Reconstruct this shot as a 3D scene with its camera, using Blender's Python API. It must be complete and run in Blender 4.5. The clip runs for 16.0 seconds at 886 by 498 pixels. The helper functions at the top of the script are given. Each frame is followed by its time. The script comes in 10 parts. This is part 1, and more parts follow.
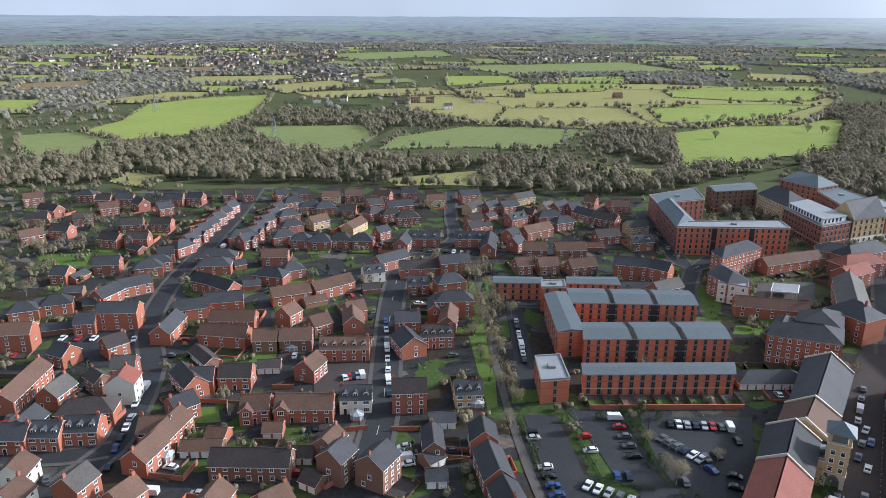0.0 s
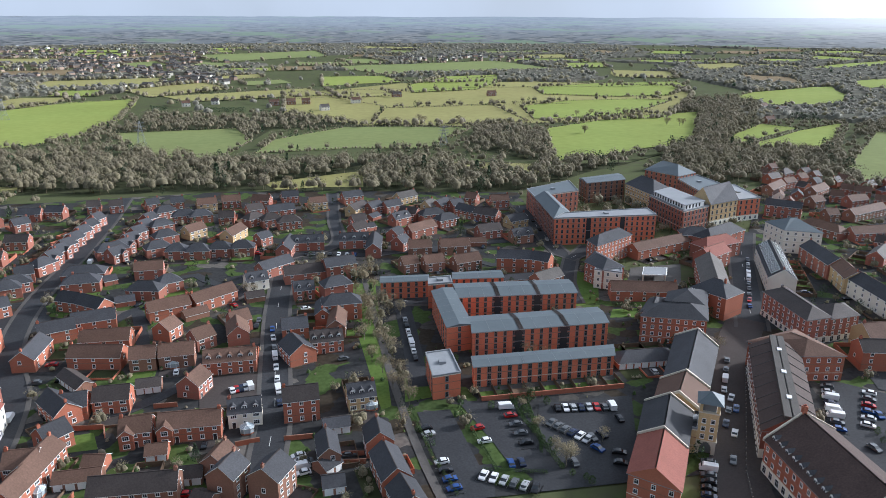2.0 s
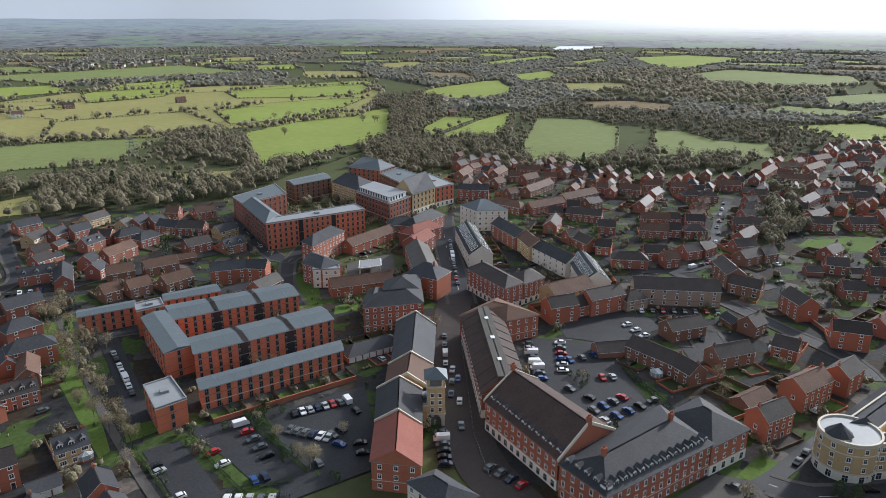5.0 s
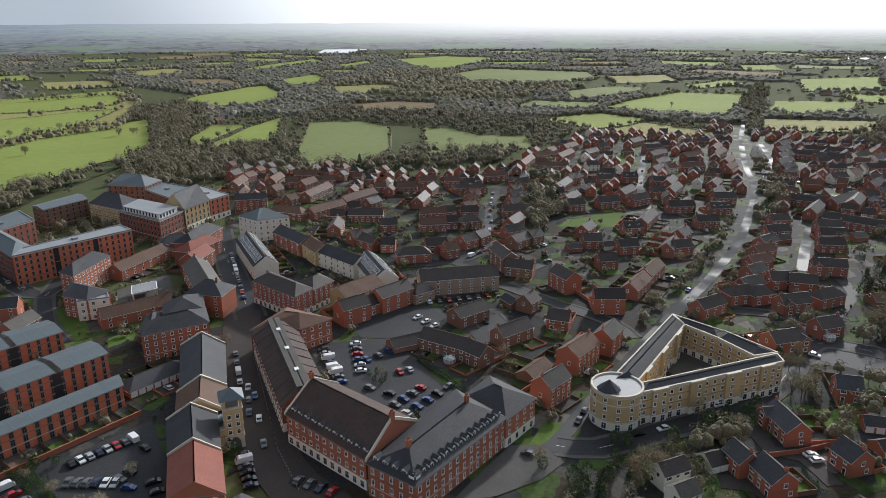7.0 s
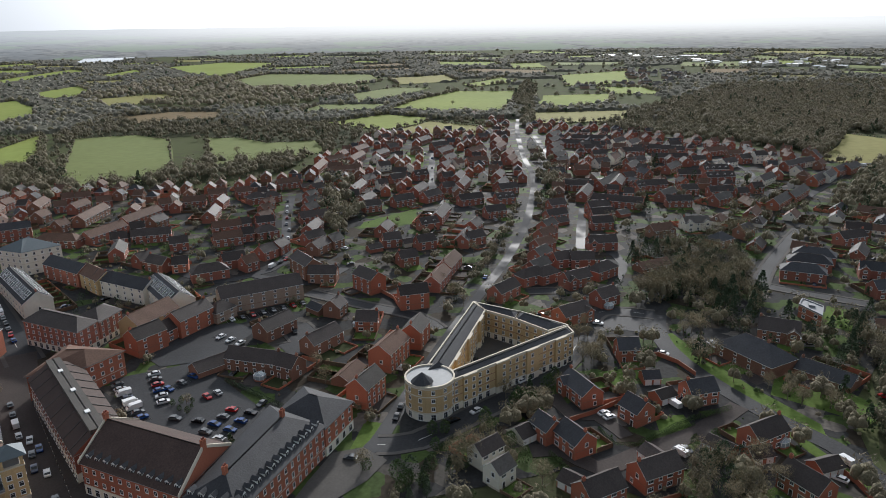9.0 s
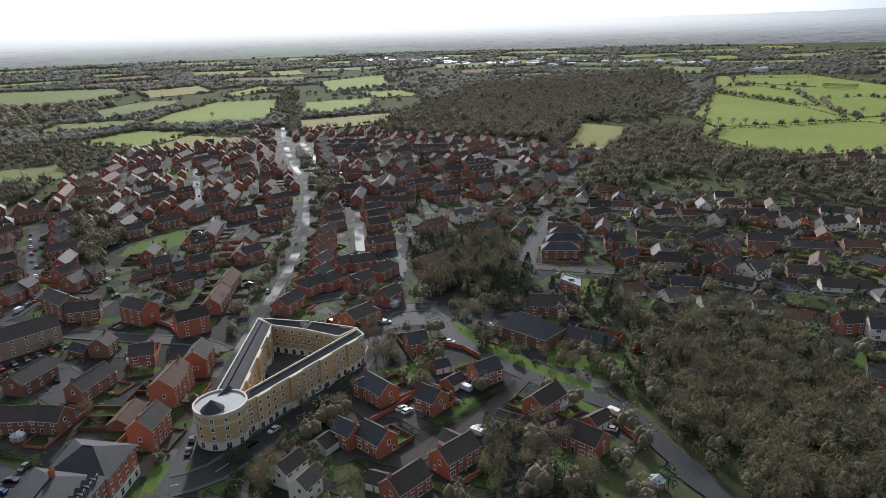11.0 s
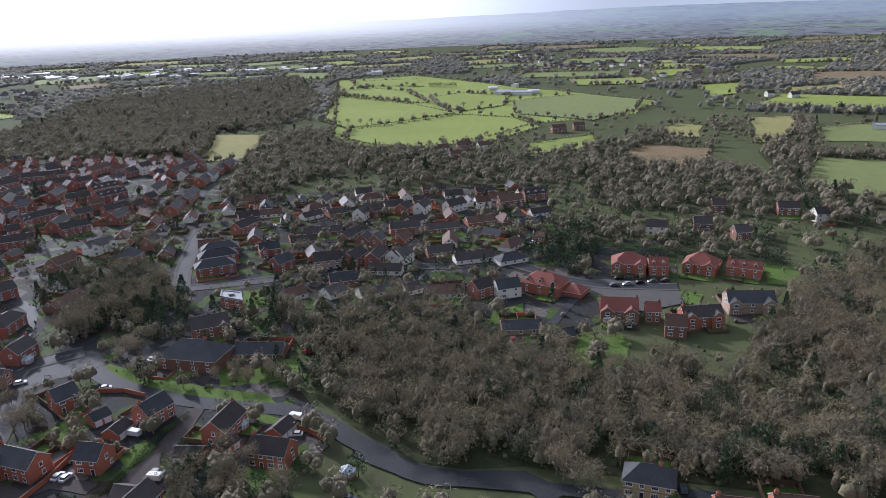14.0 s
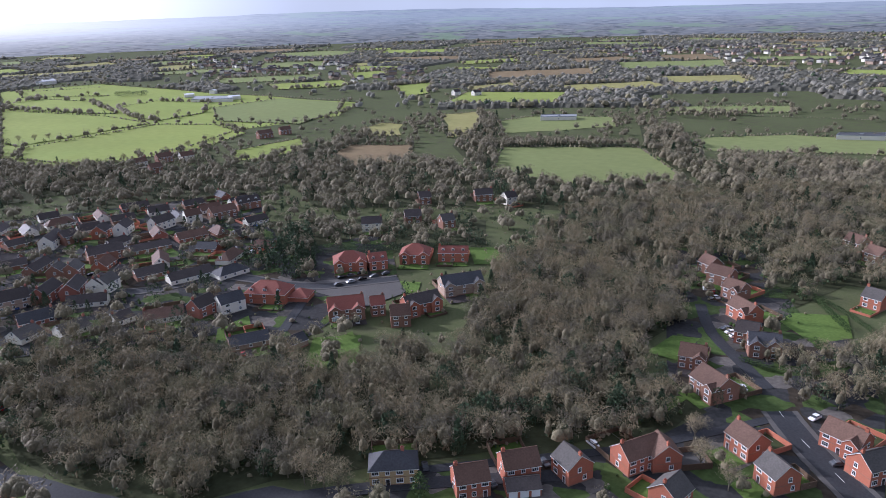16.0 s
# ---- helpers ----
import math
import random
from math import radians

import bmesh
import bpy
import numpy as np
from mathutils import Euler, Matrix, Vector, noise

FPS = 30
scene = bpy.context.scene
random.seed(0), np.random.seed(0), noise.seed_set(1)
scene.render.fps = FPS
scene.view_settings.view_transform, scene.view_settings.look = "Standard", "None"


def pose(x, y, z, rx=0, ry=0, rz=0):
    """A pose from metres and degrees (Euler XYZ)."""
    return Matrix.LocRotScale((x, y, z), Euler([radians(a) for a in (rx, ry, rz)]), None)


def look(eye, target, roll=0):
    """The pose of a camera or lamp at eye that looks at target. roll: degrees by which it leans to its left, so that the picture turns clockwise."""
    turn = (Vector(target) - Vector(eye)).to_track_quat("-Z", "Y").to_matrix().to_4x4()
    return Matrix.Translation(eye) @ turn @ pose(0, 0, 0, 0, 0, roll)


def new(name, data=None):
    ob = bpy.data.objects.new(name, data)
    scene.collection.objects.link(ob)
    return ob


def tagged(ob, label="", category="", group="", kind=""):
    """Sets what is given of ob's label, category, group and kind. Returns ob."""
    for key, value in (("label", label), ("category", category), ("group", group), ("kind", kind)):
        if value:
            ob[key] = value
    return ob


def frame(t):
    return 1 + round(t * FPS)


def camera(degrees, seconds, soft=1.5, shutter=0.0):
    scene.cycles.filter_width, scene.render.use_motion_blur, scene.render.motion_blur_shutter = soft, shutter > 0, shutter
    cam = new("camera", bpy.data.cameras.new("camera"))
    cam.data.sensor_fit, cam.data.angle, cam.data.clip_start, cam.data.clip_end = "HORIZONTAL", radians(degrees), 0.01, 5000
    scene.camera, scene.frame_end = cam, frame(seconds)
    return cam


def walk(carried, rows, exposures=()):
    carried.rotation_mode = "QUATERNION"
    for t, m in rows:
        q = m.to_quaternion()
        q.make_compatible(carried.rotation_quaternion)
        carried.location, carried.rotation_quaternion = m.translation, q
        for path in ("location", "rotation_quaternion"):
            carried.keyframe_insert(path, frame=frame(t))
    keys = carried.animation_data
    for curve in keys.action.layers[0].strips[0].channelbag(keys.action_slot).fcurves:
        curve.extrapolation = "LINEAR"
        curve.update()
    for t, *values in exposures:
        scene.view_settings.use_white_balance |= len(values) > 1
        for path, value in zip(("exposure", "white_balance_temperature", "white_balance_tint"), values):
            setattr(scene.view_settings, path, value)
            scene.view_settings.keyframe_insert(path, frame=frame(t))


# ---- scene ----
EYE = 120.0  # the drone hovers and turns on the spot
cam = camera(64.2, 16.0, soft=0.7, shutter=0.05)
PATH = [
    (0.0, pose(0, 0, EYE, 71.78, -0.21, 0.15)),
    (0.5, pose(0, 0, EYE, 71.80, -0.13, -1.43)),
    (1.0, pose(0, 0, EYE, 71.78, -0.18, -4.51)),
    (1.5, pose(0, 0, EYE, 71.82, -0.15, -7.15)),
    (2.0, pose(0, 0, EYE, 71.80, -0.18, -9.63)),
    (2.5, pose(0, 0, EYE, 71.78, -0.15, -12.51)),
    (3.0, pose(0, 0, EYE, 71.75, -0.21, -16.59)),
    (5.5, pose(0, 0, EYE, 72.09, -0.04, -37.99)),
    (6.0, pose(0, 0, EYE, 72.16, 0.03, -42.57)),
    (6.5, pose(0, 0, EYE, 72.20, 0.09, -47.17)),
    (7.0, pose(0, 0, EYE, 72.24, 0.21, -51.78)),
    (7.5, pose(0, 0, EYE, 72.28, 0.34, -56.42)),
    (8.0, pose(0, 0, EYE, 72.30, 0.45, -60.39)),
    (8.5, pose(0, 0, EYE, 72.32, 0.67, -64.40)),
    (9.0, pose(0, 0, EYE, 72.36, 0.85, -68.77)),
    (11.5, pose(0, 0, EYE, 72.34, 1.98, -92.35)),
    (12.0, pose(0, 0, EYE, 72.26, 2.18, -97.10)),
    (12.5, pose(0, 0, EYE, 72.20, 2.26, -101.83)),
    (13.0, pose(0, 0, EYE, 72.12, 2.23, -106.55)),
    (13.5, pose(0, 0, EYE, 72.06, 2.21, -111.35)),
    (14.0, pose(0, 0, EYE, 72.03, 2.15, -116.45)),
    (14.5, pose(0, 0, EYE, 71.96, 2.02, -121.76)),
    (15.0, pose(0, 0, EYE, 71.83, 1.87, -127.27)),
    (15.5, pose(0, 0, EYE, 71.68, 1.76, -133.01)),
    (16.0, pose(0, 0, EYE, 71.57, 1.58, -139.80)),
]
EXPOSURES = [(0.0, 0.5, 5660, 11), (3.0, 0.46, 5740, 11), (7.0, 0.08, 6100, 10), (9.0, -0.03, 6120, 10), (12.5, 0.12, 5790, 14), (16.0, 0.4, 5440, 24)]
walk(cam, PATH, EXPOSURES)

# world: pale winter sky, veiled sun
SUN_AZ, SUN_EL = 78.0, 24.0  # degrees clockwise from +y, and above the horizon
world = bpy.data.worlds.new("sky")
scene.world = world
world.use_nodes = True
wn, wl = world.node_tree.nodes, world.node_tree.links
bg = wn["Background"]
sky = wn.new("ShaderNodeTexSky")
sky.sky_type, sky.sun_disc = "NISHITA", False
sky.sun_elevation, sky.sun_rotation = radians(SUN_EL), radians(SUN_AZ)
sky.air_density, sky.dust_density, sky.ozone_density = 1.0, 1.5, 2.0
veil = wn.new("ShaderNodeTexNoise")
veil.inputs["Scale"].default_value, veil.inputs["Detail"].default_value = 3.0, 6.0
ramp = wn.new("ShaderNodeMapRange")
ramp.inputs["From Min"].default_value, ramp.inputs["From Max"].default_value = 0.3, 0.65
ramp.inputs["To Min"].default_value, ramp.inputs["To Max"].default_value = 0.72, 0.95
mix = wn.new("ShaderNodeMix")
mix.data_type = "RGBA"
mix.inputs["B"].default_value = (7.7, 8.5, 9.5, 1)
wl.new(veil.outputs["Fac"], ramp.inputs["Value"])
wl.new(ramp.outputs["Result"], mix.inputs["Factor"])
wl.new(sky.outputs["Color"], mix.inputs["A"])
where = wn.new("ShaderNodeTexCoord")
axes = wn.new("ShaderNodeSeparateXYZ")
fade = wn.new("ShaderNodeMapRange")
fade.inputs["From Min"].default_value, fade.inputs["From Max"].default_value = 0.0, 0.8
fade.inputs["To Min"].default_value, fade.inputs["To Max"].default_value = 0.86, 0.55
dim = wn.new("ShaderNodeVectorMath")
dim.operation = "SCALE"
wl.new(where.outputs["Generated"], axes.inputs[0])
wl.new(axes.outputs["Z"], fade.inputs["Value"])
wl.new(mix.outputs["Result"], dim.inputs[0])
wl.new(fade.outputs["Result"], dim.inputs["Scale"])
glow = wn.new("ShaderNodeVectorMath")  # thin cloud is brightest round the sun
glow.operation = "DOT_PRODUCT"
glow.inputs[1].default_value = (math.sin(radians(SUN_AZ)) * math.cos(radians(SUN_EL)), math.cos(radians(SUN_AZ)) * math.cos(radians(SUN_EL)), math.sin(radians(SUN_EL)))
halo = wn.new("ShaderNodeMapRange")
halo.interpolation_type = "SMOOTHSTEP"
halo.inputs["From Min"].default_value, halo.inputs["From Max"].default_value = 0.55, 1.0
halo.inputs["To Min"].default_value, halo.inputs["To Max"].default_value = 0.0, 18.0
add = wn.new("ShaderNodeVectorMath")
add.operation = "ADD"
wl.new(where.outputs["Generated"], glow.inputs[0])
wl.new(glow.outputs["Value"], halo.inputs["Value"])
wl.new(dim.outputs["Vector"], add.inputs[0])
wl.new(halo.outputs["Result"], add.inputs[1])
wl.new(add.outputs["Vector"], bg.inputs["Color"])
bg.inputs["Strength"].default_value = 0.073
sun = new("sun", bpy.data.lights.new("sun", "SUN"))
sun.data.energy, sun.data.angle, sun.data.color = 3.9, radians(3), (1.0, 0.95, 0.88)
sx, sy = math.sin(radians(SUN_AZ)), math.cos(radians(SUN_AZ))
sun.matrix_basis = look((0, 0, 300), (-sx * 100, -sy * 100, 300 - 100 * math.tan(radians(SUN_EL))))


# ---- materials ----
def material(name, colour, rough=0.8, spread=0.25, grain=0.0, scale=3.0, spec=0.3, metal=0.0, hue=0.0, bump=0.0, big=0.05, per_object=0.0, island=0.0, fuzz=None):
    """A surface whose colour varies at two scales, and from object to object."""
    m = bpy.data.materials.new(name)
    m.use_nodes = True
    n, l = m.node_tree.nodes, m.node_tree.links
    b = n["Principled BSDF"]
    b.inputs["Roughness"].default_value, b.inputs["Metallic"].default_value = rough, metal
    b.inputs["Specular IOR Level"].default_value = spec
    if fuzz:
        b.inputs["Sheen Weight"].default_value, b.inputs["Sheen Roughness"].default_value, b.inputs["Sheen Tint"].default_value = fuzz[0], 0.5, (*fuzz[1:], 1)
    geo = n.new("ShaderNodeNewGeometry")
    def noise_node(s, detail):
        t = n.new("ShaderNodeTexNoise")
        t.inputs["Scale"].default_value, t.inputs["Detail"].default_value = s, detail
        l.new(geo.outputs["Position"], t.inputs["Vector"])
        return t
    coarse, fine = noise_node(big, 3), noise_node(scale, 2)
    value = None
    def math_node(op, a, b2):
        k = n.new("ShaderNodeMath")
        k.operation = op
        for i, v in enumerate((a, b2)):
            if isinstance(v, (int, float)):
                k.inputs[i].default_value = v
            else:
                l.new(v, k.inputs[i])
        return k.outputs[0]
    value = math_node("MULTIPLY_ADD", coarse.outputs["Fac"], spread * 2)
    value.node.inputs[2].default_value = 1 - spread
    f2 = math_node("MULTIPLY_ADD", fine.outputs["Fac"], grain * 2)
    f2.node.inputs[2].default_value = 1 - grain
    value = math_node("MULTIPLY", value, f2)
    if per_object:
        info = n.new("ShaderNodeObjectInfo")
        f3 = math_node("MULTIPLY_ADD", info.outputs["Random"], per_object * 2)
        f3.node.inputs[2].default_value = 1 - per_object
        value = math_node("MULTIPLY", value, f3)
    if island:
        f4 = math_node("MULTIPLY_ADD", geo.outputs["Random Per Island"], island * 2)
        f4.node.inputs[2].default_value = 1 - island
        value = math_node("MULTIPLY", value, f4)
    hsv = n.new("ShaderNodeHueSaturation")
    hsv.inputs["Color"].default_value = (*colour, 1)
    l.new(value, hsv.inputs["Value"])
    if hue:
        h = math_node("MULTIPLY_ADD", coarse.outputs["Color"], hue)
        h.node.inputs[2].default_value = 0.5 - hue / 2
        l.new(h, hsv.inputs["Hue"])
    l.new(hsv.outputs["Color"], b.inputs["Base Color"])
    if bump:
        bp = n.new("ShaderNodeBump")
        bp.inputs["Distance"].default_value = bump
        l.new(fine.outputs["Fac"], bp.inputs["Height"])
        l.new(bp.outputs["Normal"], b.inputs["Normal"])
    return m


BRICK = {
    "r": material("red_brick", (0.3, 0.115, 0.08), 0.85, 0.2, 0.25, 2.5, per_object=0.18, big=0.15),
    "o": material("orange_brick", (0.365, 0.128, 0.076), 0.85, 0.15, 0.2, 2.5, per_object=0.12, big=0.15),
    "c": material("brown_brick", (0.25, 0.13, 0.088), 0.85, 0.2, 0.25, 2.5, per_object=0.18, big=0.15),
    "p": material("vivid_orange_red_brick", (0.54, 0.165, 0.09), 0.85, 0.14, 0.2, 2.5, per_object=0.06, big=0.15),
    "y": material("buff_brick", (0.5, 0.36, 0.19), 0.85, 0.15, 0.2, 2.5, per_object=0.1, big=0.15),
    "w": material("cream_render", (0.74, 0.7, 0.6), 0.8, 0.1, 0.08, 1.5, per_object=0.05, big=0.2),
    "g": material("grey_brown_brick", (0.34, 0.25, 0.19), 0.85, 0.2, 0.25, 2.5, per_object=0.1, big=0.15),
}
ROOF = {
    "s": material("slate_roof", (0.058, 0.059, 0.064), 0.65, 0.25, 0.35, 2.0, per_object=0.2, big=0.2, bump=0.05, spec=0.12),
    "b": material("dark_tile_roof", (0.064, 0.054, 0.05), 0.6, 0.25, 0.35, 2.0, per_object=0.25, big=0.2, bump=0.05, spec=0.12),
    "t": material("brown_tile_roof", (0.125, 0.076, 0.056), 0.7, 0.25, 0.35, 2.0, per_object=0.2, big=0.2, bump=0.05, spec=0.12),
    "e": material("red_tile_roof", (0.22, 0.08, 0.06), 0.7, 0.15, 0.25, 2.0, per_object=0.1, big=0.2, bump=0.05, spec=0.12),
    "m": material("weathered_grey_tile_roof", (0.1, 0.092, 0.084), 0.7, 0.25, 0.35, 2.0, per_object=0.15, big=0.2, bump=0.05, spec=0.12),
    "k": material("dark_brown_tile_roof", (0.075, 0.052, 0.045), 0.7, 0.25, 0.4, 2.0, per_object=0.12, big=0.2, bump=0.05, spec=0.12),
    "z": material("zinc_sheet_roof", (0.105, 0.126, 0.136), 0.5, 0.12, 0.1, 0.8, metal=0.15, big=0.1),
    "f": material("pale_felt_roof", (0.24, 0.25, 0.26), 0.6, 0.15, 0.1, 1.0, big=0.15),
}
SHEET = material("pale_metal_sheet", (0.55, 0.56, 0.57), 0.35, 0.1, 0.1, 0.5, metal=0.5, spec=0.6)
WHITE = material("white_paint", (0.78, 0.78, 0.76), 0.5, 0.06, 0.04)
GLASS = material("window_glass", (0.035, 0.04, 0.045), 0.12, 0.2, spec=0.6)
PALEGLASS = material("conservatory_glass", (0.35, 0.4, 0.42), 0.15, 0.1, spec=0.6)
DARKFRAME = material("grey_metal", (0.2, 0.205, 0.21), 0.45, 0.1, 0.05, metal=0.4)
STONE = material("pale_stone", (0.58, 0.52, 0.42), 0.8, 0.12, 0.1)
DOOR = material("painted_door", (0.08, 0.06, 0.06), 0.4, 0.2, per_object=0.6)
LEAD = material("lead_sheet", (0.22, 0.23, 0.24), 0.5, 0.12, 0.1)
GRASS = material("lawn_grass", (0.09, 0.138, 0.034), 0.9, 0.25, 0.35, 0.8, hue=0.04, big=0.03, spec=0.05)
FIELD = material("pasture_grass", (0.14, 0.168, 0.048), 0.85, 0.3, 0.25, 0.12, hue=0.06, big=0.008, spec=0.04, fuzz=(0.3, 0.5, 0.58, 0.14))
FIELD_DRY = material("rough_pasture", (0.175, 0.168, 0.07), 0.85, 0.2, 0.25, 0.12, hue=0.04, big=0.01, spec=0.04, fuzz=(0.25, 0.6, 0.55, 0.2))
# darker copy of the pasture: painted shade on some fields, plain dull grass elsewhere
FIELD_DULL = material("dull_and_shade_painted_meadow", (0.112, 0.124, 0.05), 0.85, 0.2, 0.25, 0.12, hue=0.05, big=0.01, spec=0.05, fuzz=(0.25, 0.45, 0.55, 0.2))
STUBBLE = material("bare_stubble_field", (0.2, 0.15, 0.085), 0.9, 0.2, 0.2, 0.12, big=0.01, spec=0.05)
EARTH = material("winter_ground", (0.052, 0.06, 0.028), 0.95, 0.35, 0.4, 0.25, hue=0.08, big=0.02, spec=0.05)
ASPHALT = material("damp_asphalt", (0.04, 0.041, 0.044), 0.7, 0.4, 0.4, 1.5, spec=0.1, big=0.06, bump=0.02)
PAVING = material("concrete_paving", (0.1, 0.094, 0.088), 0.85, 0.2, 0.2, 1.5, big=0.1, spec=0.05)
BLOCKPAVE = material("brown_block_paving", (0.068, 0.058, 0.054), 0.8, 0.2, 0.25, 1.5, big=0.08, spec=0.05)
LINE = material("white_road_paint", (0.6, 0.6, 0.57), 0.7, 0.2, 0.2)
BARK = material("grey_brown_bark", (0.15, 0.132, 0.095), 0.95, 0.3, 0.3, 1.0, big=0.05, island=0.2)
TWIG = material("bare_twigs", (0.2, 0.172, 0.108), 0.85, 0.3, 0.2, 0.3, hue=0.04, big=0.03, island=0.18, fuzz=(0.26, 0.52, 0.46, 0.36))
TWIG_NEAR = material("brown_bare_twigs", (0.225, 0.185, 0.11), 0.95, 0.3, 0.2, 0.3, hue=0.04, big=0.03, island=0.2, fuzz=(0.26, 0.52, 0.46, 0.36))
# darker than the outer twigs: shade inside crowns is put into the colour
TWIG_SHADE = material("shade_painted_inner_twigs", (0.135, 0.117, 0.07), 0.85, 0.3, 0.5, 1.6, hue=0.04, big=0.05, bump=0.4, island=0.15, fuzz=(0.26, 0.52, 0.46, 0.36))
TWIG_RED = material("reddish_bare_twigs", (0.195, 0.163, 0.113), 0.85, 0.3, 0.2, 0.3, hue=0.04, big=0.03, island=0.18, fuzz=(0.26, 0.52, 0.46, 0.36))
TWIG_OLIVE = material("mossy_bare_twigs", (0.18, 0.16, 0.09), 0.85, 0.3, 0.2, 0.3, hue=0.04, big=0.03, island=0.18, fuzz=(0.26, 0.52, 0.46, 0.36))
# lifted and greyed: haze over the far woods is put into these colours
HAZED_FLOOR = material("haze_paled_wood_floor", (0.105, 0.101, 0.078), 0.95, 0.35, 0.5, 0.13, hue=0.05, big=0.012, spec=0.05)
HAZED_WOOD = material("distant_woodland", (0.185, 0.176, 0.14), 0.85, 0.35, 0.5, 0.13, hue=0.05, big=0.012, island=0.1, spec=0.1, fuzz=(0.3, 0.5, 0.48, 0.42))
EVERGREEN = material("evergreen_leaves", (0.045, 0.07, 0.034), 0.85, 0.35, 0.3, 0.6, hue=0.05, big=0.08, island=0.35)
HEDGE = material("clipped_hedge_leaves", (0.052, 0.085, 0.026), 0.9, 0.3, 0.4, 1.2, hue=0.06, big=0.1, island=0.3)
FENCE = material("weathered_timber", (0.13, 0.085, 0.055), 0.9, 0.3, 0.3, 1.5, big=0.1, island=0.25)
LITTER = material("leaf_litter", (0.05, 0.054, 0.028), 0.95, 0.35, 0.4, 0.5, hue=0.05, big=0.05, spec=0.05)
WATER = material("lake_water", (0.05, 0.06, 0.065), 0.12, 0.1, spec=0.6)


def wet(m, lo, hi):
    """Puddled stretches on a damp surface: smoother here, rougher there."""
    n, l = m.node_tree.nodes, m.node_tree.links
    t = n.new("ShaderNodeTexNoise")
    t.inputs["Scale"].default_value, t.inputs["Detail"].default_value = 0.04, 4
    geo = n.new("ShaderNodeNewGeometry")
    l.new(geo.outputs["Position"], t.inputs["Vector"])
    r = n.new("ShaderNodeMapRange")
    r.inputs["From Min"].default_value, r.inputs["From Max"].default_value = 0.42, 0.6
    r.inputs["To Min"].default_value, r.inputs["To Max"].default_value = lo, hi
    l.new(t.outputs["Fac"], r.inputs["Value"])
    l.new(r.outputs["Result"], n["Principled BSDF"].inputs["Roughness"])
    return m


WET_ROAD = wet(material("wet_asphalt", (0.045, 0.046, 0.05), 0.5, 0.25, 0.2, 1.5, spec=0.06, big=0.06), 0.55, 0.85)


# ---- ground height ----
def rise(x, y):
    """The land is level round the village and lifts slowly to the far ridges."""
    r = math.hypot(x, y)
    r = min(r, 4700)
    return 0.0 if r < 1000 else 117 * ((r - 1000) / 3700) ** 1.3


# ---- mesh helpers ----
def mesh(name, verts, faces, mats, ids=None, smooth=False):
    me = bpy.data.meshes.new(name)
    me.from_pydata(verts, [], faces)
    for m in mats:
        me.materials.append(m)
    if ids is not None:
        me.polygons.foreach_set("material_index", ids)
    if smooth:
        me.polygons.foreach_set("use_smooth", [True] * len(faces))
    me.update()
    return me


class Shape:
    """Collects boxes and polygons into one mesh."""
    def __init__(self):
        self.v, self.f, self.i = [], [], []

    def add(self, verts, faces, mat=0):
        o = len(self.v)
        self.v += [tuple(p) for p in verts]
        self.f += [tuple(o + k for k in f) for f in faces]
        self.i += [mat] * len(faces)
        return self

    def box(self, x0, y0, z0, x1, y1, z1, mat=0, turn=None):
        vs = [(x, y, z) for z in (z0, z1) for x, y in ((x0, y0), (x1, y0), (x1, y1), (x0, y1))]
        if turn is not None:
            vs = [turn @ Vector(p) for p in vs]
        return self.add(vs, [(3, 2, 1, 0), (4, 5, 6, 7), (0, 1, 5, 4), (1, 2, 6, 5), (2, 3, 7, 6), (3, 0, 4, 7)], mat)

    def prism(self, pts, z0, z1, mat=0):
        n = len(pts)
        vs = [(x, y, z0) for x, y in pts] + [(x, y, z1) for x, y in pts]
        fs = [tuple(reversed(range(n))), tuple(range(n, 2 * n))]
        fs += [(i, (i + 1) % n, n + (i + 1) % n, n + i) for i in range(n)]
        return self.add(vs, fs, mat)

    def done(self, name, mats):
        return mesh(name, self.v, self.f, mats, self.i)


def part(name, me, parent, m=None, label=""):
    ob = new(name, me)
    ob.parent = parent
    if m is not None:
        ob.matrix_basis = m
    if label:
        ob["label"] = label
    return ob


def empty(name, x, y, deg=0.0, z=None):
    ob = new(name)
    ob.empty_display_size = 0.5
    ob.matrix_basis = pose(x, y, rise(x, y) if z is None else z, 0, 0, deg)
    return ob


# ---- windows and doors, shared by all houses; local +y is the outward side ----
def window_mesh(w, h, frame_mat, bars=1):
    """A framed casement with a sill; panes set in the frame's face."""
    s, t = Shape(), 0.13
    def lid(x0, x1, y, z0, z1, mat):
        s.add([(x0, y, z0), (x1, y, z0), (x1, y, z1), (x0, y, z1)], [(3, 2, 1, 0)], mat)
    def shell(x0, x1, y, z0, z1):
        s.add([(x0, 0, z0), (x1, 0, z0), (x1, 0, z1), (x0, 0, z1), (x0, y, z0), (x1, y, z0), (x1, y, z1), (x0, y, z1)], [(7, 6, 5, 4), (0, 1, 5, 4), (1, 2, 6, 5), (2, 3, 7, 6), (3, 0, 4, 7)], 0)
    shell(-w / 2 - t, w / 2 + t, 0.07, -t, h + t)
    shell(-w / 2 - 0.16, w / 2 + 0.16, 0.15, -t - 0.08, -t)
    for k in range(bars + 1):
        x0 = -w / 2 + w * k / (bars + 1) + 0.03
        lid(x0, x0 + w / (bars + 1) - 0.06, 0.075, 0.02, h * 0.62, 1)
        lid(x0, x0 + w / (bars + 1) - 0.06, 0.075, h * 0.66, h - 0.02, 1)
    return s.done("window", [frame_mat, GLASS])


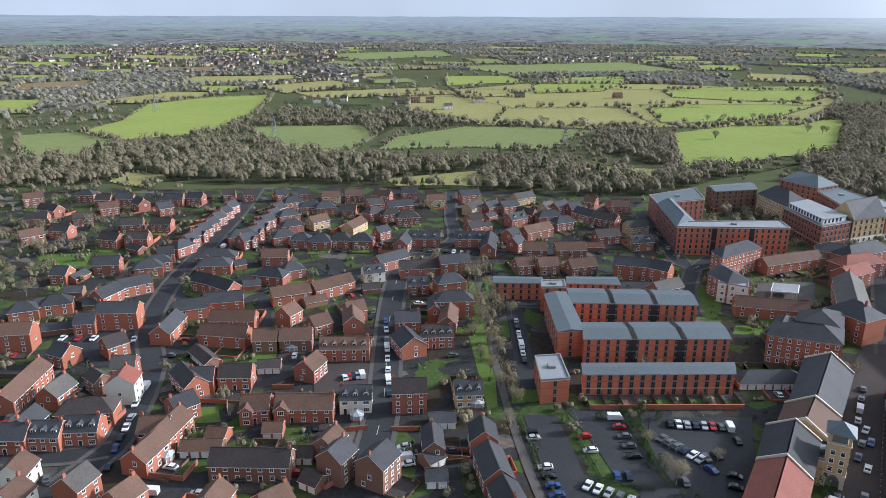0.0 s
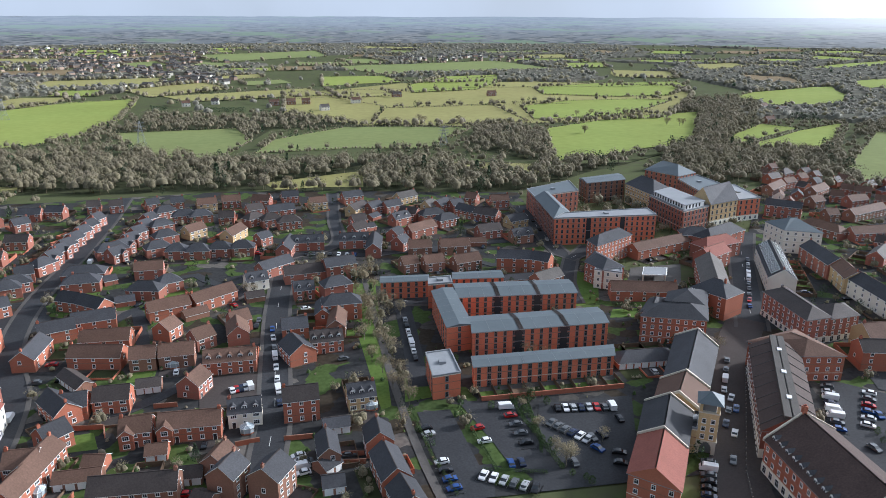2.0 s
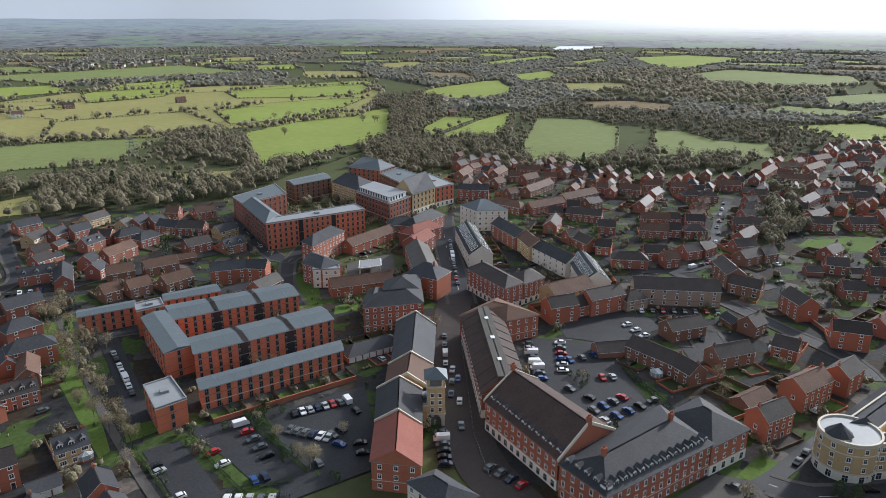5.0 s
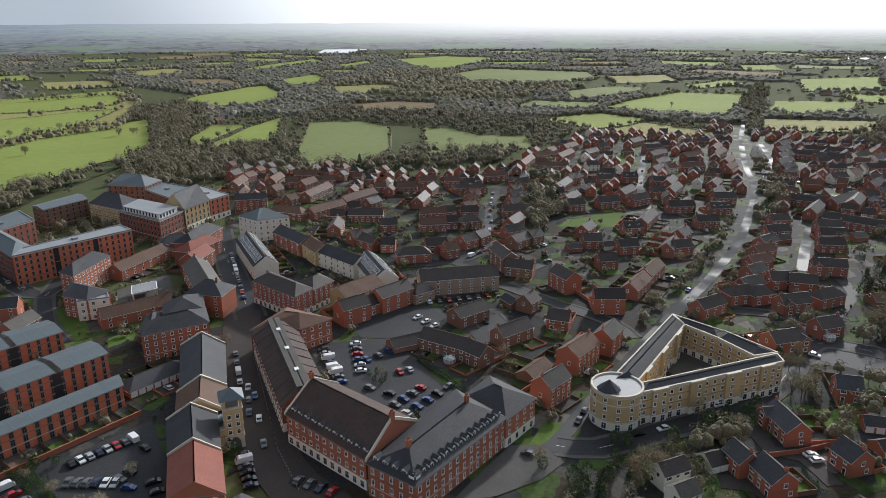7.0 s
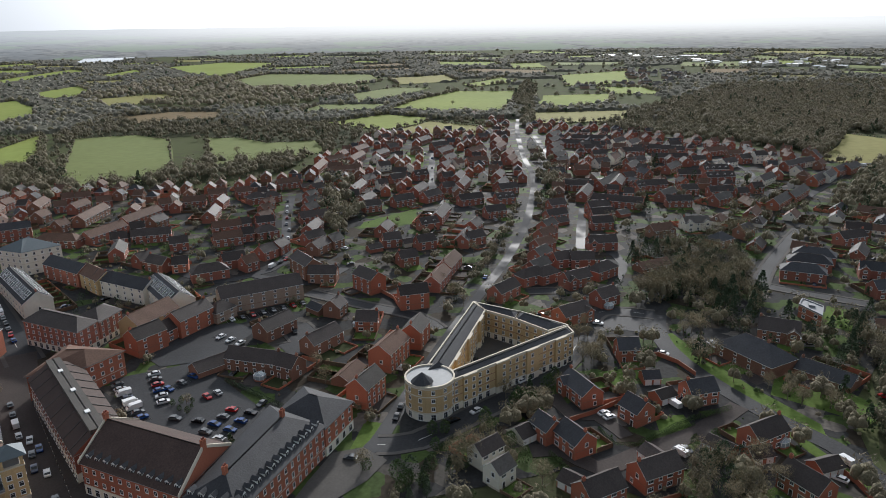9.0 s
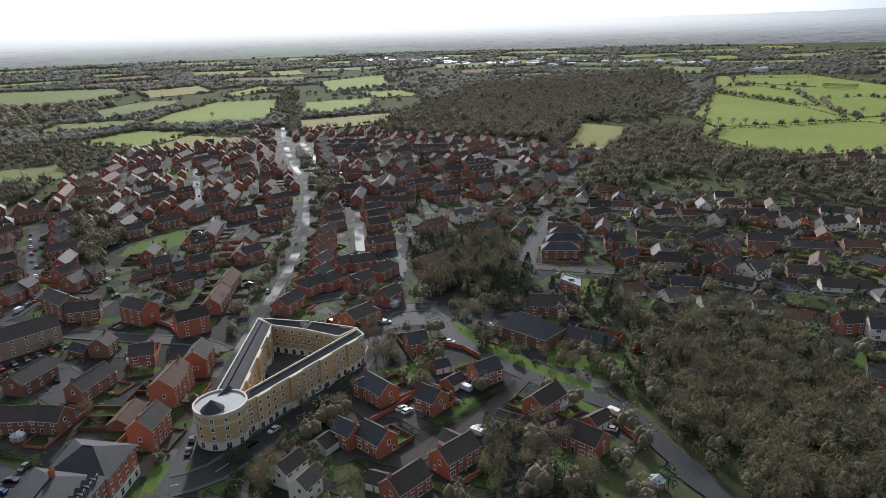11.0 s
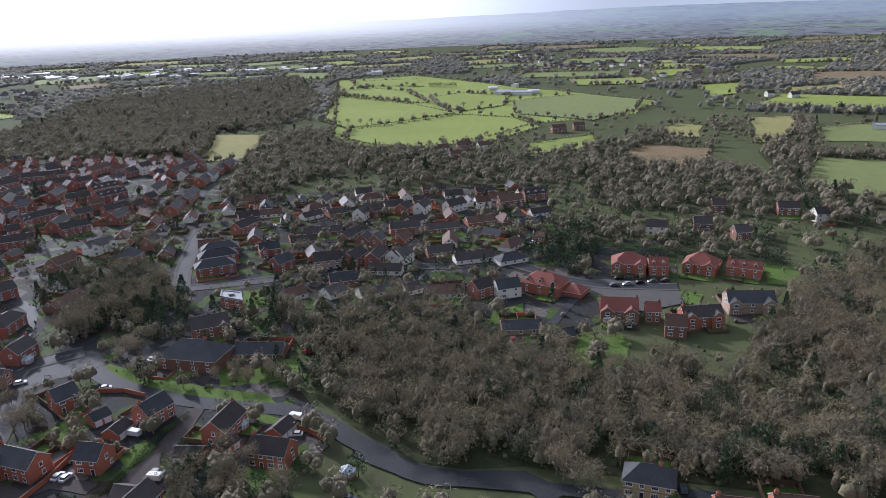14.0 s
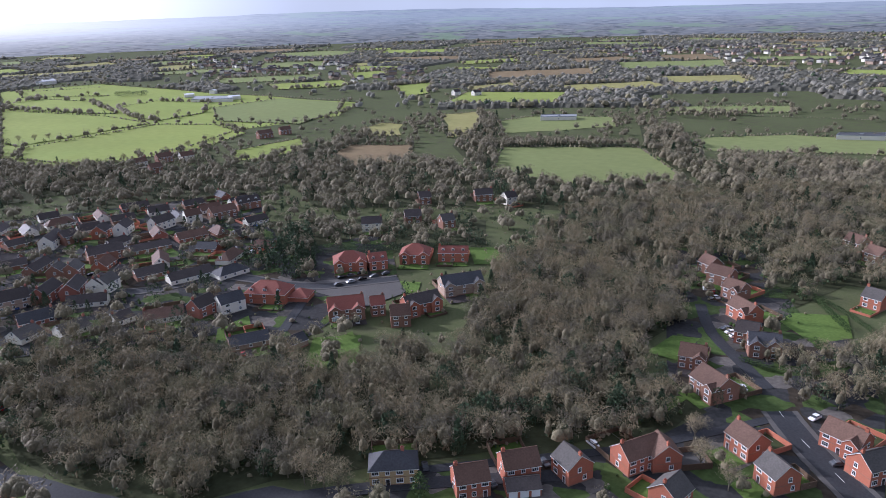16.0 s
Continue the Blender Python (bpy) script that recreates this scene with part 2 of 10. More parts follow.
WINDOWS = {
    "n": window_mesh(1.0, 1.25, WHITE), "w": window_mesh(1.7, 1.25, WHITE, 2), "f": window_mesh(1.5, 2.0, WHITE, 1),
    "s": window_mesh(0.9, 1.5, WHITE, 1), "d": window_mesh(1.2, 1.9, DARKFRAME, 1), "v": window_mesh(1.0, 1.7, DARKFRAME, 1), "x": window_mesh(2.4, 2.0, DARKFRAME, 3),
}
doorshape = Shape()
doorshape.box(-0.5, -0.03, 0, 0.5, 0.06, 2.05, 0)
doorshape.box(-0.62, -0.03, 0, -0.5, 0.1, 2.17, 1).box(0.5, -0.03, 0, 0.62, 0.1, 2.17, 1).box(-0.5, -0.03, 2.05, 0.5, 0.1, 2.17, 1)
doorshape.box(-0.3, 0.05, 1.2, 0.3, 0.075, 1.8, 2)
DOORMESH = doorshape.done("door", [DOOR, WHITE, GLASS])
cs = Shape()
cs.box(-0.45, -0.3, 0, 0.45, 0.3, 1.9, 0).box(-0.52, -0.37, 1.55, 0.52, 0.37, 1.7, 0)
cs.box(-0.3, -0.12, 1.9, -0.06, 0.12, 2.25, 1).box(0.06, -0.12, 1.9, 0.3, 0.12, 2.25, 1)
CHIMNEY = {k: cs.done("chimney", [BRICK[k], ROOF["e"]]) for k in "roc"}


def dormer_mesh(roofkey):
    s = Shape()
    w, h, d = 0.8, 1.3, 1.7
    s.box(-w, -d, -0.6, w, 0, h, 0)
    o = 0.18
    s.add([(-w - o, 0.15, h - 0.05), (w + o, 0.15, h - 0.05), (0, 0.15, h + 0.75), (-w - o, -d - 0.4, h - 0.05), (w + o, -d - 0.4, h - 0.05), (0, -d - 0.4, h + 0.75)],
          [(0, 2, 5, 3), (1, 4, 5, 2), (3, 5, 4), (0, 3, 4, 1)], 1)
    s.add([(-w, 0.12, h - 0.05), (w, 0.12, h - 0.05), (0, 0.12, h + 0.62)], [(0, 1, 2)], 0)
    return s.done("dormer", [WHITE, ROOF[roofkey], GLASS])


ROOFLIGHT = Shape().box(-0.75, -2.2, 0, 0.75, 2.2, 0.14, 0).box(-0.5, -2.0, 0.14, 0.5, -0.1, 0.16, 1).box(-0.5, 0.1, 0.14, 0.5, 2.0, 0.16, 1).done("roof_window", [WHITE, GLASS])
DORMERWINDOW = Shape().box(-0.58, -0.02, 0.15, 0.58, 0.04, 1.18, 1).box(-0.04, 0.04, 0.15, 0.04, 0.07, 1.18, 0).done("window", [WHITE, GLASS])
PANE = Shape().box(-0.44, 0.076, 0.04, 0.44, 0.085, 0.74, 0).done("pane", [GLASS])
DORMER = {k: dormer_mesh(k) for k in "sbtem"}
CACHE = {}
HOUSES = []


def wall_mesh(L, W, eaves, pitch, wall, hip):
    key = ("w", L, W, eaves, pitch, wall, hip)
    if key not in CACHE:
        s, r = Shape(), eaves + W / 2 * pitch
        a, b = L / 2, W / 2
        s.box(-a, -b, -1.0, a, b, eaves, 0)
        if not hip:
            for x in (-a, a):
                s.add([(x, -b, eaves), (x, b, eaves), (x, 0, r)], [(0, 1, 2)] if x > 0 else [(2, 1, 0)], 0)
        s.box(-a - 0.04, -b - 0.04, -1.0, a + 0.04, b + 0.04, 0.35, 1)
        if eaves > 4:
            s.box(-a - 0.03, -b - 0.03, 2.6, a + 0.03, b + 0.03, 2.78, 1 if wall != "w" else 0)
        CACHE[key] = s.done("wall", [BRICK[wall], BRICK["c"] if wall != "w" else STONE])
    return CACHE[key]


def roof_mesh(L, W, eaves, pitch, roof, hip):
    key = ("r", L, W, eaves, pitch, roof, hip)
    if key not in CACHE:
        s = Shape()
        o, t = 0.35, 0.16
        a, b = L / 2 + (o if hip else 0.2), W / 2 + o
        z0, z1 = eaves - o * pitch, eaves + W / 2 * pitch
        c = max(a - b, 0.05) if hip else a
        for dz in (0, t):
            s.v += [(-a, -b, z0 + dz), (a, -b, z0 + dz), (a, b, z0 + dz), (-a, b, z0 + dz), (-c, 0, z1 + dz), (c, 0, z1 + dz)]
        up = [(6, 7, 11, 10), (8, 9, 10, 11), (7, 8, 11), (9, 6, 10)]
        dn = [(0, 4, 5, 1), (2, 5, 4, 3), (1, 5, 2), (3, 4, 0)]
        if not hip:
            up, dn = up[:2], dn[:2]
            rim = [(0, 1, 7, 6), (2, 3, 9, 8), (1, 5, 11, 7), (5, 2, 8, 11), (3, 4, 10, 9), (4, 0, 6, 10)]
        else:
            rim = [(0, 1, 7, 6), (1, 2, 8, 7), (2, 3, 9, 8), (3, 0, 6, 9)]
        s.f, s.i = up + dn + rim, [0] * (len(up) + len(dn)) + [1] * len(rim)
        s.box(-c, -0.12, z1 + t - 0.08, c, 0.12, z1 + t + 0.08, 2)
        CACHE[key] = s.done("roof", [ROOF[roof], WHITE, ROOF["b" if roof in "sbm" else "t"]])
    return CACHE[key]


WALLWORD = {"r": "red brick", "o": "orange-red brick", "c": "brown brick", "y": "buff brick", "w": "cream rendered", "g": "grey-brown brick"}
ROOFWORD = {"s": "grey slate", "b": "dark tile", "t": "brown tile", "e": "red tile", "m": "weathered grey tile"}


def shown(x, y, deg):
    """Whether a wall at (x, y) that faces deg (from +x, degrees) looks towards the middle of the village."""
    return math.cos(radians(deg)) * -x + math.sin(radians(deg)) * -y > 0.12 * math.hypot(x, y)


FAR = {"v": [], "f": [], "m": []}
FARMATS = []


def far_piece(me, m):
    """Adds a mesh to the far houses, which are too small to pick apart."""
    o = len(FAR["v"])
    FAR["v"] += [tuple(m @ v.co) for v in me.vertices]
    for p in me.polygons:
        mat = me.materials[p.material_index]
        if mat not in FARMATS:
            FARMATS.append(mat)
        FAR["f"].append(tuple(o + k for k in p.vertices))
        FAR["m"].append(FARMATS.index(mat))


def far_house(x, y, deg, L, W, storeys, wall, roof, hip, joined=False):
    """A house too far off for its openings to be parts: walls with their openings in one mesh, and the roof."""
    eaves = {1: 2.4, 2: 5.0, 3: 7.6, 4: 10.2}[storeys]
    pitch = 0.8 if W < 9 else 0.7
    m = pose(x, y, rise(x, y), 0, 0, deg)
    mark_box(x, y, deg, L, W)
    HOUSES.append((x, y, deg, L, W, storeys, wall))
    walls = [(wall_mesh(L, W, eaves, pitch, wall, hip), Matrix.Identity(4))]
    n = max(2, round(L / 4))
    for k in range(n):
        for f in range(storeys):
            walls.append((WINDOWS["w" if (k + f) % 2 else "n"], pose(-L / 2 + L * (k + 0.5) / n, -W / 2, 0.9 + 2.65 * f, 0, 0, 180)))
    for e in (-1, 1):
        walls.append((WINDOWS["n"], pose(e * L / 2, 0.6, 3.5, 0, 0, -90 * e)))
    if not hip:
        walls.append((CHIMNEY["r"], pose(L / 2 - 0.6, 0, eaves + W / 2 * pitch - 0.9)))
    cover = roof_mesh(L, W, eaves, pitch, roof, hip)
    if joined:
        for me, t in walls + [(cover, Matrix.Identity(4))]:
            far_piece(me, m @ t)
        return None
    key = ("far", L, W, storeys, wall, roof, hip)
    if key not in CACHE:
        vs, fs, ids, mats = [], [], [], []
        for me, t in walls:
            o = len(vs)
            vs += [tuple(t @ v.co) for v in me.vertices]
            for p in me.polygons:
                mat = me.materials[p.material_index]
                if mat not in mats:
                    mats.append(mat)
                fs.append(tuple(o + k for k in p.vertices))
                ids.append(mats.index(mat))
        CACHE[key] = mesh("house", vs, fs, mats, ids)
    name = "house" if L < 22 else "terrace"
    ob = new(name, CACHE[key])
    ob.matrix_basis = m
    tagged(ob, f"{WALLWORD[wall]} {storeys}-storey far {'house' if L < 22 else 'terrace'} with {ROOFWORD[roof]} roof", name)
    part("roof", cover, ob)
    return ob


INFILL = random.Random(21)


def infill(pts, gap, near, whites=0.08, storeys=2):
    """Small houses in rows that fill the rest of the far estate, turned to the nearest road, with cars on their drives."""
    r = INFILL
    x0, x1, y0, y1 = bounds(pts)
    x = x0
    while x < x1:
        y = y0
        while y < y1:
            px, py = x + r.uniform(-3, 3), y + r.uniform(-3, 3)
            y += gap
            if not inside(pts, px, py) or math.hypot(px, py) < near:
                continue
            best = min(((q.x - px) ** 2 + (q.y - py) ** 2, i, k) for i, (line, w) in enumerate(ROADS) for k, q in enumerate(line[:-1]) if abs(q.x - px) < 90 and abs(q.y - py) < 90) if any(abs(q.x - px) < 90 and abs(q.y - py) < 90 for line, w in ROADS for q in line[:-1]) else None
            deg = math.degrees(math.atan2(*(lambda d: (d.y, d.x))(ROADS[best[1]][0][best[2] + 1] - ROADS[best[1]][0][best[2]]))) if best else 20
            deg += r.choice((0, 0, 90, 180))
            L, W = r.choice((7, 8, 9, 12)), r.choice((7.0, 8.0))
            c, s = math.cos(radians(deg)), math.sin(radians(deg))
            if not all(free(px + c * u * L / 2 - s * v * W / 2, py + s * u * L / 2 + c * v * W / 2) for u in (-1, -0.5, 0, 0.5, 1) for v in (-1, 0, 1)):
                continue
            far_house(px, py, deg, L + (5 if storeys == 1 else 0), W, storeys, "w" if r.random() < whites else r.choice("rroc"), r.choice("bbtts"), r.random() < 0.2, True)
            if r.random() < 0.6:
                u = r.choice((-1, 1)) * (L / 2 + 2.2)
                qx, qy = px + c * u, py + s * u
                if free(qx, qy):
                    m = pose(qx, qy, rise(qx, qy) + 0.1, 0, 0, deg + 90)
                    far_piece(CARBODY[r.choice(COLOURS)], m)
                    far_piece(CARGLASS, m)
                    mark(qx, qy, 1.0)
        x += gap


def house(x, y, deg, L, code, W=8.0, detail=2):
    """code: storeys, wall, roof, then h hipped, d dormers, g front gable, k no chimney. detail 2: all openings, 1: fewer."""
    storeys, wall, roof, more = int(code[0]), code[1], code[2], code[3:]
    L, W = round(L), round(W * 2) / 2
    if detail == 0:
        return far_house(x, y, deg, L, W, storeys, wall, roof, "h" in more, math.hypot(x, y) > 480)
    eaves = {1: 2.4, 2: 5.0, 3: 7.6, 4: 10.2}[storeys]
    pitch = 0.62 if storeys == 1 else 0.8 if W < 9 else 0.7
    hip = "h" in more
    name = "garage" if storeys == 1 and "u" not in more else "bungalow" if storeys == 1 else "house" if L < 22 else "terrace"
    ob = empty(name, x, y, deg)
    what = "garage block" if name == "garage" else "bungalow" if storeys == 1 else ("detached house" if L < 13 else "house" if L < 22 else "terrace")
    tagged(ob, f"{WALLWORD[wall]} {storeys if storeys > 1 else ''}{'-storey ' if storeys > 1 else ''}{what} with {'hipped ' if hip else 'pitched '}{ROOFWORD[roof]} roof".replace("  ", " "), name)
    mark_box(x, y, deg, L, W)
    HOUSES.append((x, y, deg, L, W, storeys, wall))
    part("wall", wall_mesh(L, W, eaves, pitch, wall, hip), ob)
    part("roof", roof_mesh(L, W, eaves, pitch, roof, hip), ob)
    if "r" in more:
        slope = math.degrees(math.atan(pitch))
        for side in (1, -1):
            for k in range(int(L / 2.6)):
                part("roof_window", ROOFLIGHT, ob, pose(-L / 2 + 1.4 + 2.6 * k, side * W * 0.26, eaves + W * 0.24 * pitch + 0.5, 0, 0, 0 if side < 0 else 180) @ pose(0, 0, 0, slope, 0, 0), "white-framed roof glazing")
    rng = random.Random(int(x * 7 + y * 13))
    if storeys == 1 and "u" not in more:
        if detail > 1:
            n = max(1, round(L / 3))
            for k in range(n):
                part("garage_door", GARAGEDOOR, ob, pose(-L / 2 + L * (k + 0.5) / n, -W / 2 - 0.02, 0.02, 0, 0, 180))
        return ob
    n = max(2, round(L / (3.3 if detail > 1 else 5.5)))
    doors = {rng.randrange(n)} if L < 15 else set(range(1, n, 3))
    for side in (0, 180) if detail > 1 and L < 9 else (180,):
        for s in range(storeys):
            for k in range(n):
                u = -L / 2 + L * (k + 0.5) / n
                v = W / 2 if side == 0 else -W / 2
                if s == 0 and k in doors and side == 180 and detail > 1:
                    part("door", DOORMESH, ob, pose(u, v - 0.02, 0.05, 0, 0, 180))
                    continue
                kind = "w" if (k % 2 == 0 and storeys == 2 and L < 15) else "n" if s else ("f" if side == 0 and k in doors else "n")
                part("window", WINDOWS[kind], ob, pose(u, v, (0.9 if kind != "f" else 0.1) + 2.65 * s, 0, 0, side))
    if not hip:
        for e in (-1, 1):
            if not shown(x, y, deg + (0 if e > 0 else 180)):
                continue
            part("window", WINDOWS["n"], ob, pose(e * L / 2, rng.uniform(-1, 1), 3.5, 0, 0, -90 * e))
            if detail > 1:
                part("window", WINDOWS["n"], ob, pose(e * L / 2, rng.uniform(0.5, 2), 0.9, 0, 0, -90 * e))
    if "d" in more:
        for k in range(n):
            for side in (180,):
                v = (W / 2 - 1.1) * (1 if side == 0 else -1)
                part("window", DORMERWINDOW, part("dormer", DORMER[roof], ob, pose(-L / 2 + L * (k + 0.5) / n, v, eaves + 0.5, 0, 0, side)))
    if "g" in more or "G" in more:
        w = min(5.2 if "G" in more else 4.4, L * 0.45)
        for e in (-1, 1) if "G" in more else (rng.choice((-1, 1)),):
            gx = (L / 2 - w / 2 - 0.1) * e
            part("gable_wing", wall_mesh(5.0, w, eaves, pitch, wall, False), ob, pose(gx, -W / 2 + 1.3, 0, 0, 0, 90))
            part("gable_roof", roof_mesh(5.0, w, eaves, pitch, roof, False), ob, pose(gx, -W / 2 + 1.3, 0.03, 0, 0, 90))
            for s in range(storeys):
                part("window", WINDOWS["w"], ob, pose(gx, -W / 2 - 1.2, 0.9 + 2.65 * s, 0, 0, 180))
    if "k" not in more and not hip or (hip and rng.random() < 0.4):
        for e in ((-1, 1) if L > 22 and detail > 1 else (rng.choice((-1, 1)),)):
            part("chimney", CHIMNEY[wall if wall in "roc" else "r"], ob, pose(e * (L / 2 - 0.6 if not hip else L / 5), 0, eaves + W / 2 * pitch - 0.9, 0, 0, 0))
    return ob


gd = Shape()
gd.box(-1.15, -0.03, 0, 1.15, 0.05, 2.05, 0)
for k in range(4):
    gd.box(-1.1, 0.05, 0.1 + k * 0.5, 1.1, 0.07, 0.5 + k * 0.5, 0)
GARAGEDOOR = gd.done("garage_door", [WHITE])


# ---- what already stands where ----
TAKEN = {}


def mark(x, y, r=3.0):
    for i in range(int((x - r) // 3), int((x + r) // 3) + 1):
        for j in range(int((y - r) // 3), int((y + r) // 3) + 1):
            TAKEN[i, j] = True


def free(x, y):
    return (int(x // 3), int(y // 3)) not in TAKEN


def mark_box(x, y, deg, L, W, pad=0.5):
    c, s = math.cos(radians(deg)), math.sin(radians(deg))
    n, m = int(L / 2.5) + 2, int(W / 2.5) + 2
    for i in range(n + 1):
        for j in range(m + 1):
            u, v = (i / n - 0.5) * (L + pad), (j / m - 0.5) * (W + pad)
            mark(x + c * u - s * v, y + s * u + c * v, 0.1)


def inside(pts, x, y):
    hit, j = False, len(pts) - 1
    for i in range(len(pts)):
        (xi, yi), (xj, yj) = pts[i], pts[j]
        if (yi > y) != (yj > y) and x < (xj - xi) * (y - yi) / (yj - yi) + xi:
            hit = not hit
        j = i
    return hit


def bounds(pts):
    return min(p[0] for p in pts), max(p[0] for p in pts), min(p[1] for p in pts), max(p[1] for p in pts)


def ccw(pts):
    a = sum(pts[i - 1][0] * pts[i][1] - pts[i][0] * pts[i - 1][1] for i in range(len(pts)))
    return list(pts) if a > 0 else list(reversed(pts))


# ---- ground ----
def ground_material():
    m = bpy.data.materials.new("winter_land")
    m.use_nodes = True
    n, l = m.node_tree.nodes, m.node_tree.links
    geo = n.new("ShaderNodeNewGeometry")
    fac = []
    for s, lo, hi in ((0.012, 0.35, 0.65), (0.12, 0.35, 0.7), (1.2, 0.3, 0.7)):
        t = n.new("ShaderNodeTexNoise")
        t.inputs["Scale"].default_value, t.inputs["Detail"].default_value = s, 4
        l.new(geo.outputs["Position"], t.inputs["Vector"])
        r = n.new("ShaderNodeMapRange")
        r.inputs["From Min"].default_value, r.inputs["From Max"].default_value = lo, hi
        l.new(t.outputs["Fac"], r.inputs["Value"])
        fac.append(r.outputs["Result"])
    def mixer(f, a, b):
        k = n.new("ShaderNodeMix")
        k.data_type = "RGBA"
        l.new(f, k.inputs["Factor"])
        for key, v in (("A", a), ("B", b)):
            if isinstance(v, tuple):
                k.inputs[key].default_value = (*v, 1)
            else:
                l.new(v, k.inputs[key])
        return k.outputs["Result"]
    a = mixer(fac[1], (0.075, 0.072, 0.045), (0.085, 0.108, 0.04))
    b = mixer(fac[2], (0.075, 0.092, 0.038), (0.1, 0.105, 0.055))
    c = mixer(fac[0], a, b)
    l.new(c, n["Principled BSDF"].inputs["Base Color"])
    n["Principled BSDF"].inputs["Roughness"].default_value = 0.95
    n["Principled BSDF"].inputs["Specular IOR Level"].default_value = 0.03
    return m


def build_ground():
    radii = [0, 60, 120, 200, 300, 400, 500, 650, 800, 900] + [1000 + 60 * k for k in range(64)]
    seg = 144
    vs, fs = [(0, 0, -0.3)], []
    for r in radii[1:]:
        vs += [(r * math.sin(2 * math.pi * k / seg), r * math.cos(2 * math.pi * k / seg), rise(r, 0) - 0.3) for k in range(seg)]
    for k in range(seg):
        fs.append((0, 1 + (k + 1) % seg, 1 + k))
    for j in range(len(radii) - 2):
        a, b = 1 + j * seg, 1 + (j + 1) * seg
        fs += [(a + k, a + (k + 1) % seg, b + (k + 1) % seg, b + k) for k in range(seg)]
    tagged(new("ground", mesh("ground", vs, fs, [ground_material()], smooth=True)), "dull green and brown winter ground", "ground", kind="structure")


build_ground()
FIELDS = []


def sheet(pts, lift, step=80.0):
    bm = bmesh.new()
    f = bm.faces.new([bm.verts.new((x, y, 0)) for x, y in ccw(pts)])
    f.normal_update()
    bmesh.ops.triangulate(bm, faces=[f])
    for _ in range(7):
        long = [e for e in bm.edges if e.calc_length() > step]
        if not long:
            break
        bmesh.ops.subdivide_edges(bm, edges=long, cuts=1)
        bmesh.ops.triangulate(bm, faces=[f for f in bm.faces if len(f.verts) > 3])
    for v in bm.verts:
        v.co.z = rise(v.co.x, v.co.y) + lift
    for f in bm.faces:
        f.normal_update()
        if f.normal.z < 0:
            f.normal_flip()
    return bm


def town_material():
    """Plots of paving, soil, gravel and rough grass between the houses."""
    m = bpy.data.materials.new("village_plots")
    m.use_nodes = True
    n, l = m.node_tree.nodes, m.node_tree.links
    geo = n.new("ShaderNodeNewGeometry")
    turn = n.new("ShaderNodeMapping")
    turn.inputs["Rotation"].default_value = (0, 0, 0.35)
    l.new(geo.outputs["Position"], turn.inputs["Vector"])
    v = n.new("ShaderNodeTexVoronoi")
    v.voronoi_dimensions, v.distance = "2D", "CHEBYCHEV"
    v.inputs["Scale"].default_value = 0.14
    l.new(turn.outputs["Vector"], v.inputs["Vector"])
    sep = n.new("ShaderNodeSeparateColor")
    l.new(v.outputs["Color"], sep.inputs[0])
    ramp = n.new("ShaderNodeValToRGB")
    ramp.color_ramp.interpolation = "CONSTANT"
    e = ramp.color_ramp.elements
    e[0].position, e[0].color = 0.0, (0.034, 0.034, 0.034, 1)
    e[1].position, e[1].color = 0.5, (0.042, 0.06, 0.022, 1)
    for p, c in ((0.58, (0.038, 0.031, 0.023, 1)), (0.72, (0.062, 0.057, 0.051, 1)), (0.78, (0.05, 0.073, 0.024, 1)), (0.94, (0.1, 0.09, 0.08, 1))):
        k = e.new(p)
        k.color = c
    l.new(sep.outputs[0], ramp.inputs["Fac"])
    t = n.new("ShaderNodeTexNoise")
    t.inputs["Scale"].default_value, t.inputs["Detail"].default_value = 0.6, 5
    l.new(geo.outputs["Position"], t.inputs["Vector"])
    h = n.new("ShaderNodeHueSaturation")
    r = n.new("ShaderNodeMapRange")
    r.inputs["To Min"].default_value, r.inputs["To Max"].default_value = 0.5, 1.95
    l.new(t.outputs["Fac"], r.inputs["Value"])
    l.new(r.outputs["Result"], h.inputs["Value"])
    l.new(ramp.outputs["Color"], h.inputs["Color"])
    l.new(h.outputs["Color"], n["Principled BSDF"].inputs["Base Color"])
    n["Principled BSDF"].inputs["Roughness"].default_value = 0.7
    n["Principled BSDF"].inputs["Specular IOR Level"].default_value = 0.02
    return m


VILLAGE = town_material()


def ragged(pts, amount, step=25.0):
    """The outline with uneven edges, as hedges and mowing leave them."""
    out = []
    for i, p in enumerate(pts):
        q = pts[(i + 1) % len(pts)]
        d = math.hypot(q[0] - p[0], q[1] - p[1])
        n = max(1, int(d / step))
        for k in range(n):
            f = k / n
            j = random.uniform(-amount, amount) if k else 0
            out.append((p[0] + (q[0] - p[0]) * f - (q[1] - p[1]) / d * j, p[1] + (q[1] - p[1]) * f + (q[0] - p[0]) / d * j))
    return out


def field(pts, mat, label, lift=None):
    FIELDS.append(pts)
    far = max(math.hypot(*p) for p in pts)
    bm = sheet(ragged(pts, 4.0 if far < 900 else 8.0, 30 if far < 900 else 60), lift if lift is not None else 0.045 if far < 990 else 0.6)
    me = bpy.data.meshes.new("field")
    bm.to_mesh(me)
    me.materials.append(mat)
    tagged(new("field", me), label, "field", "fields round the village", "structure")


PATCHES = []
VILLAGES = []


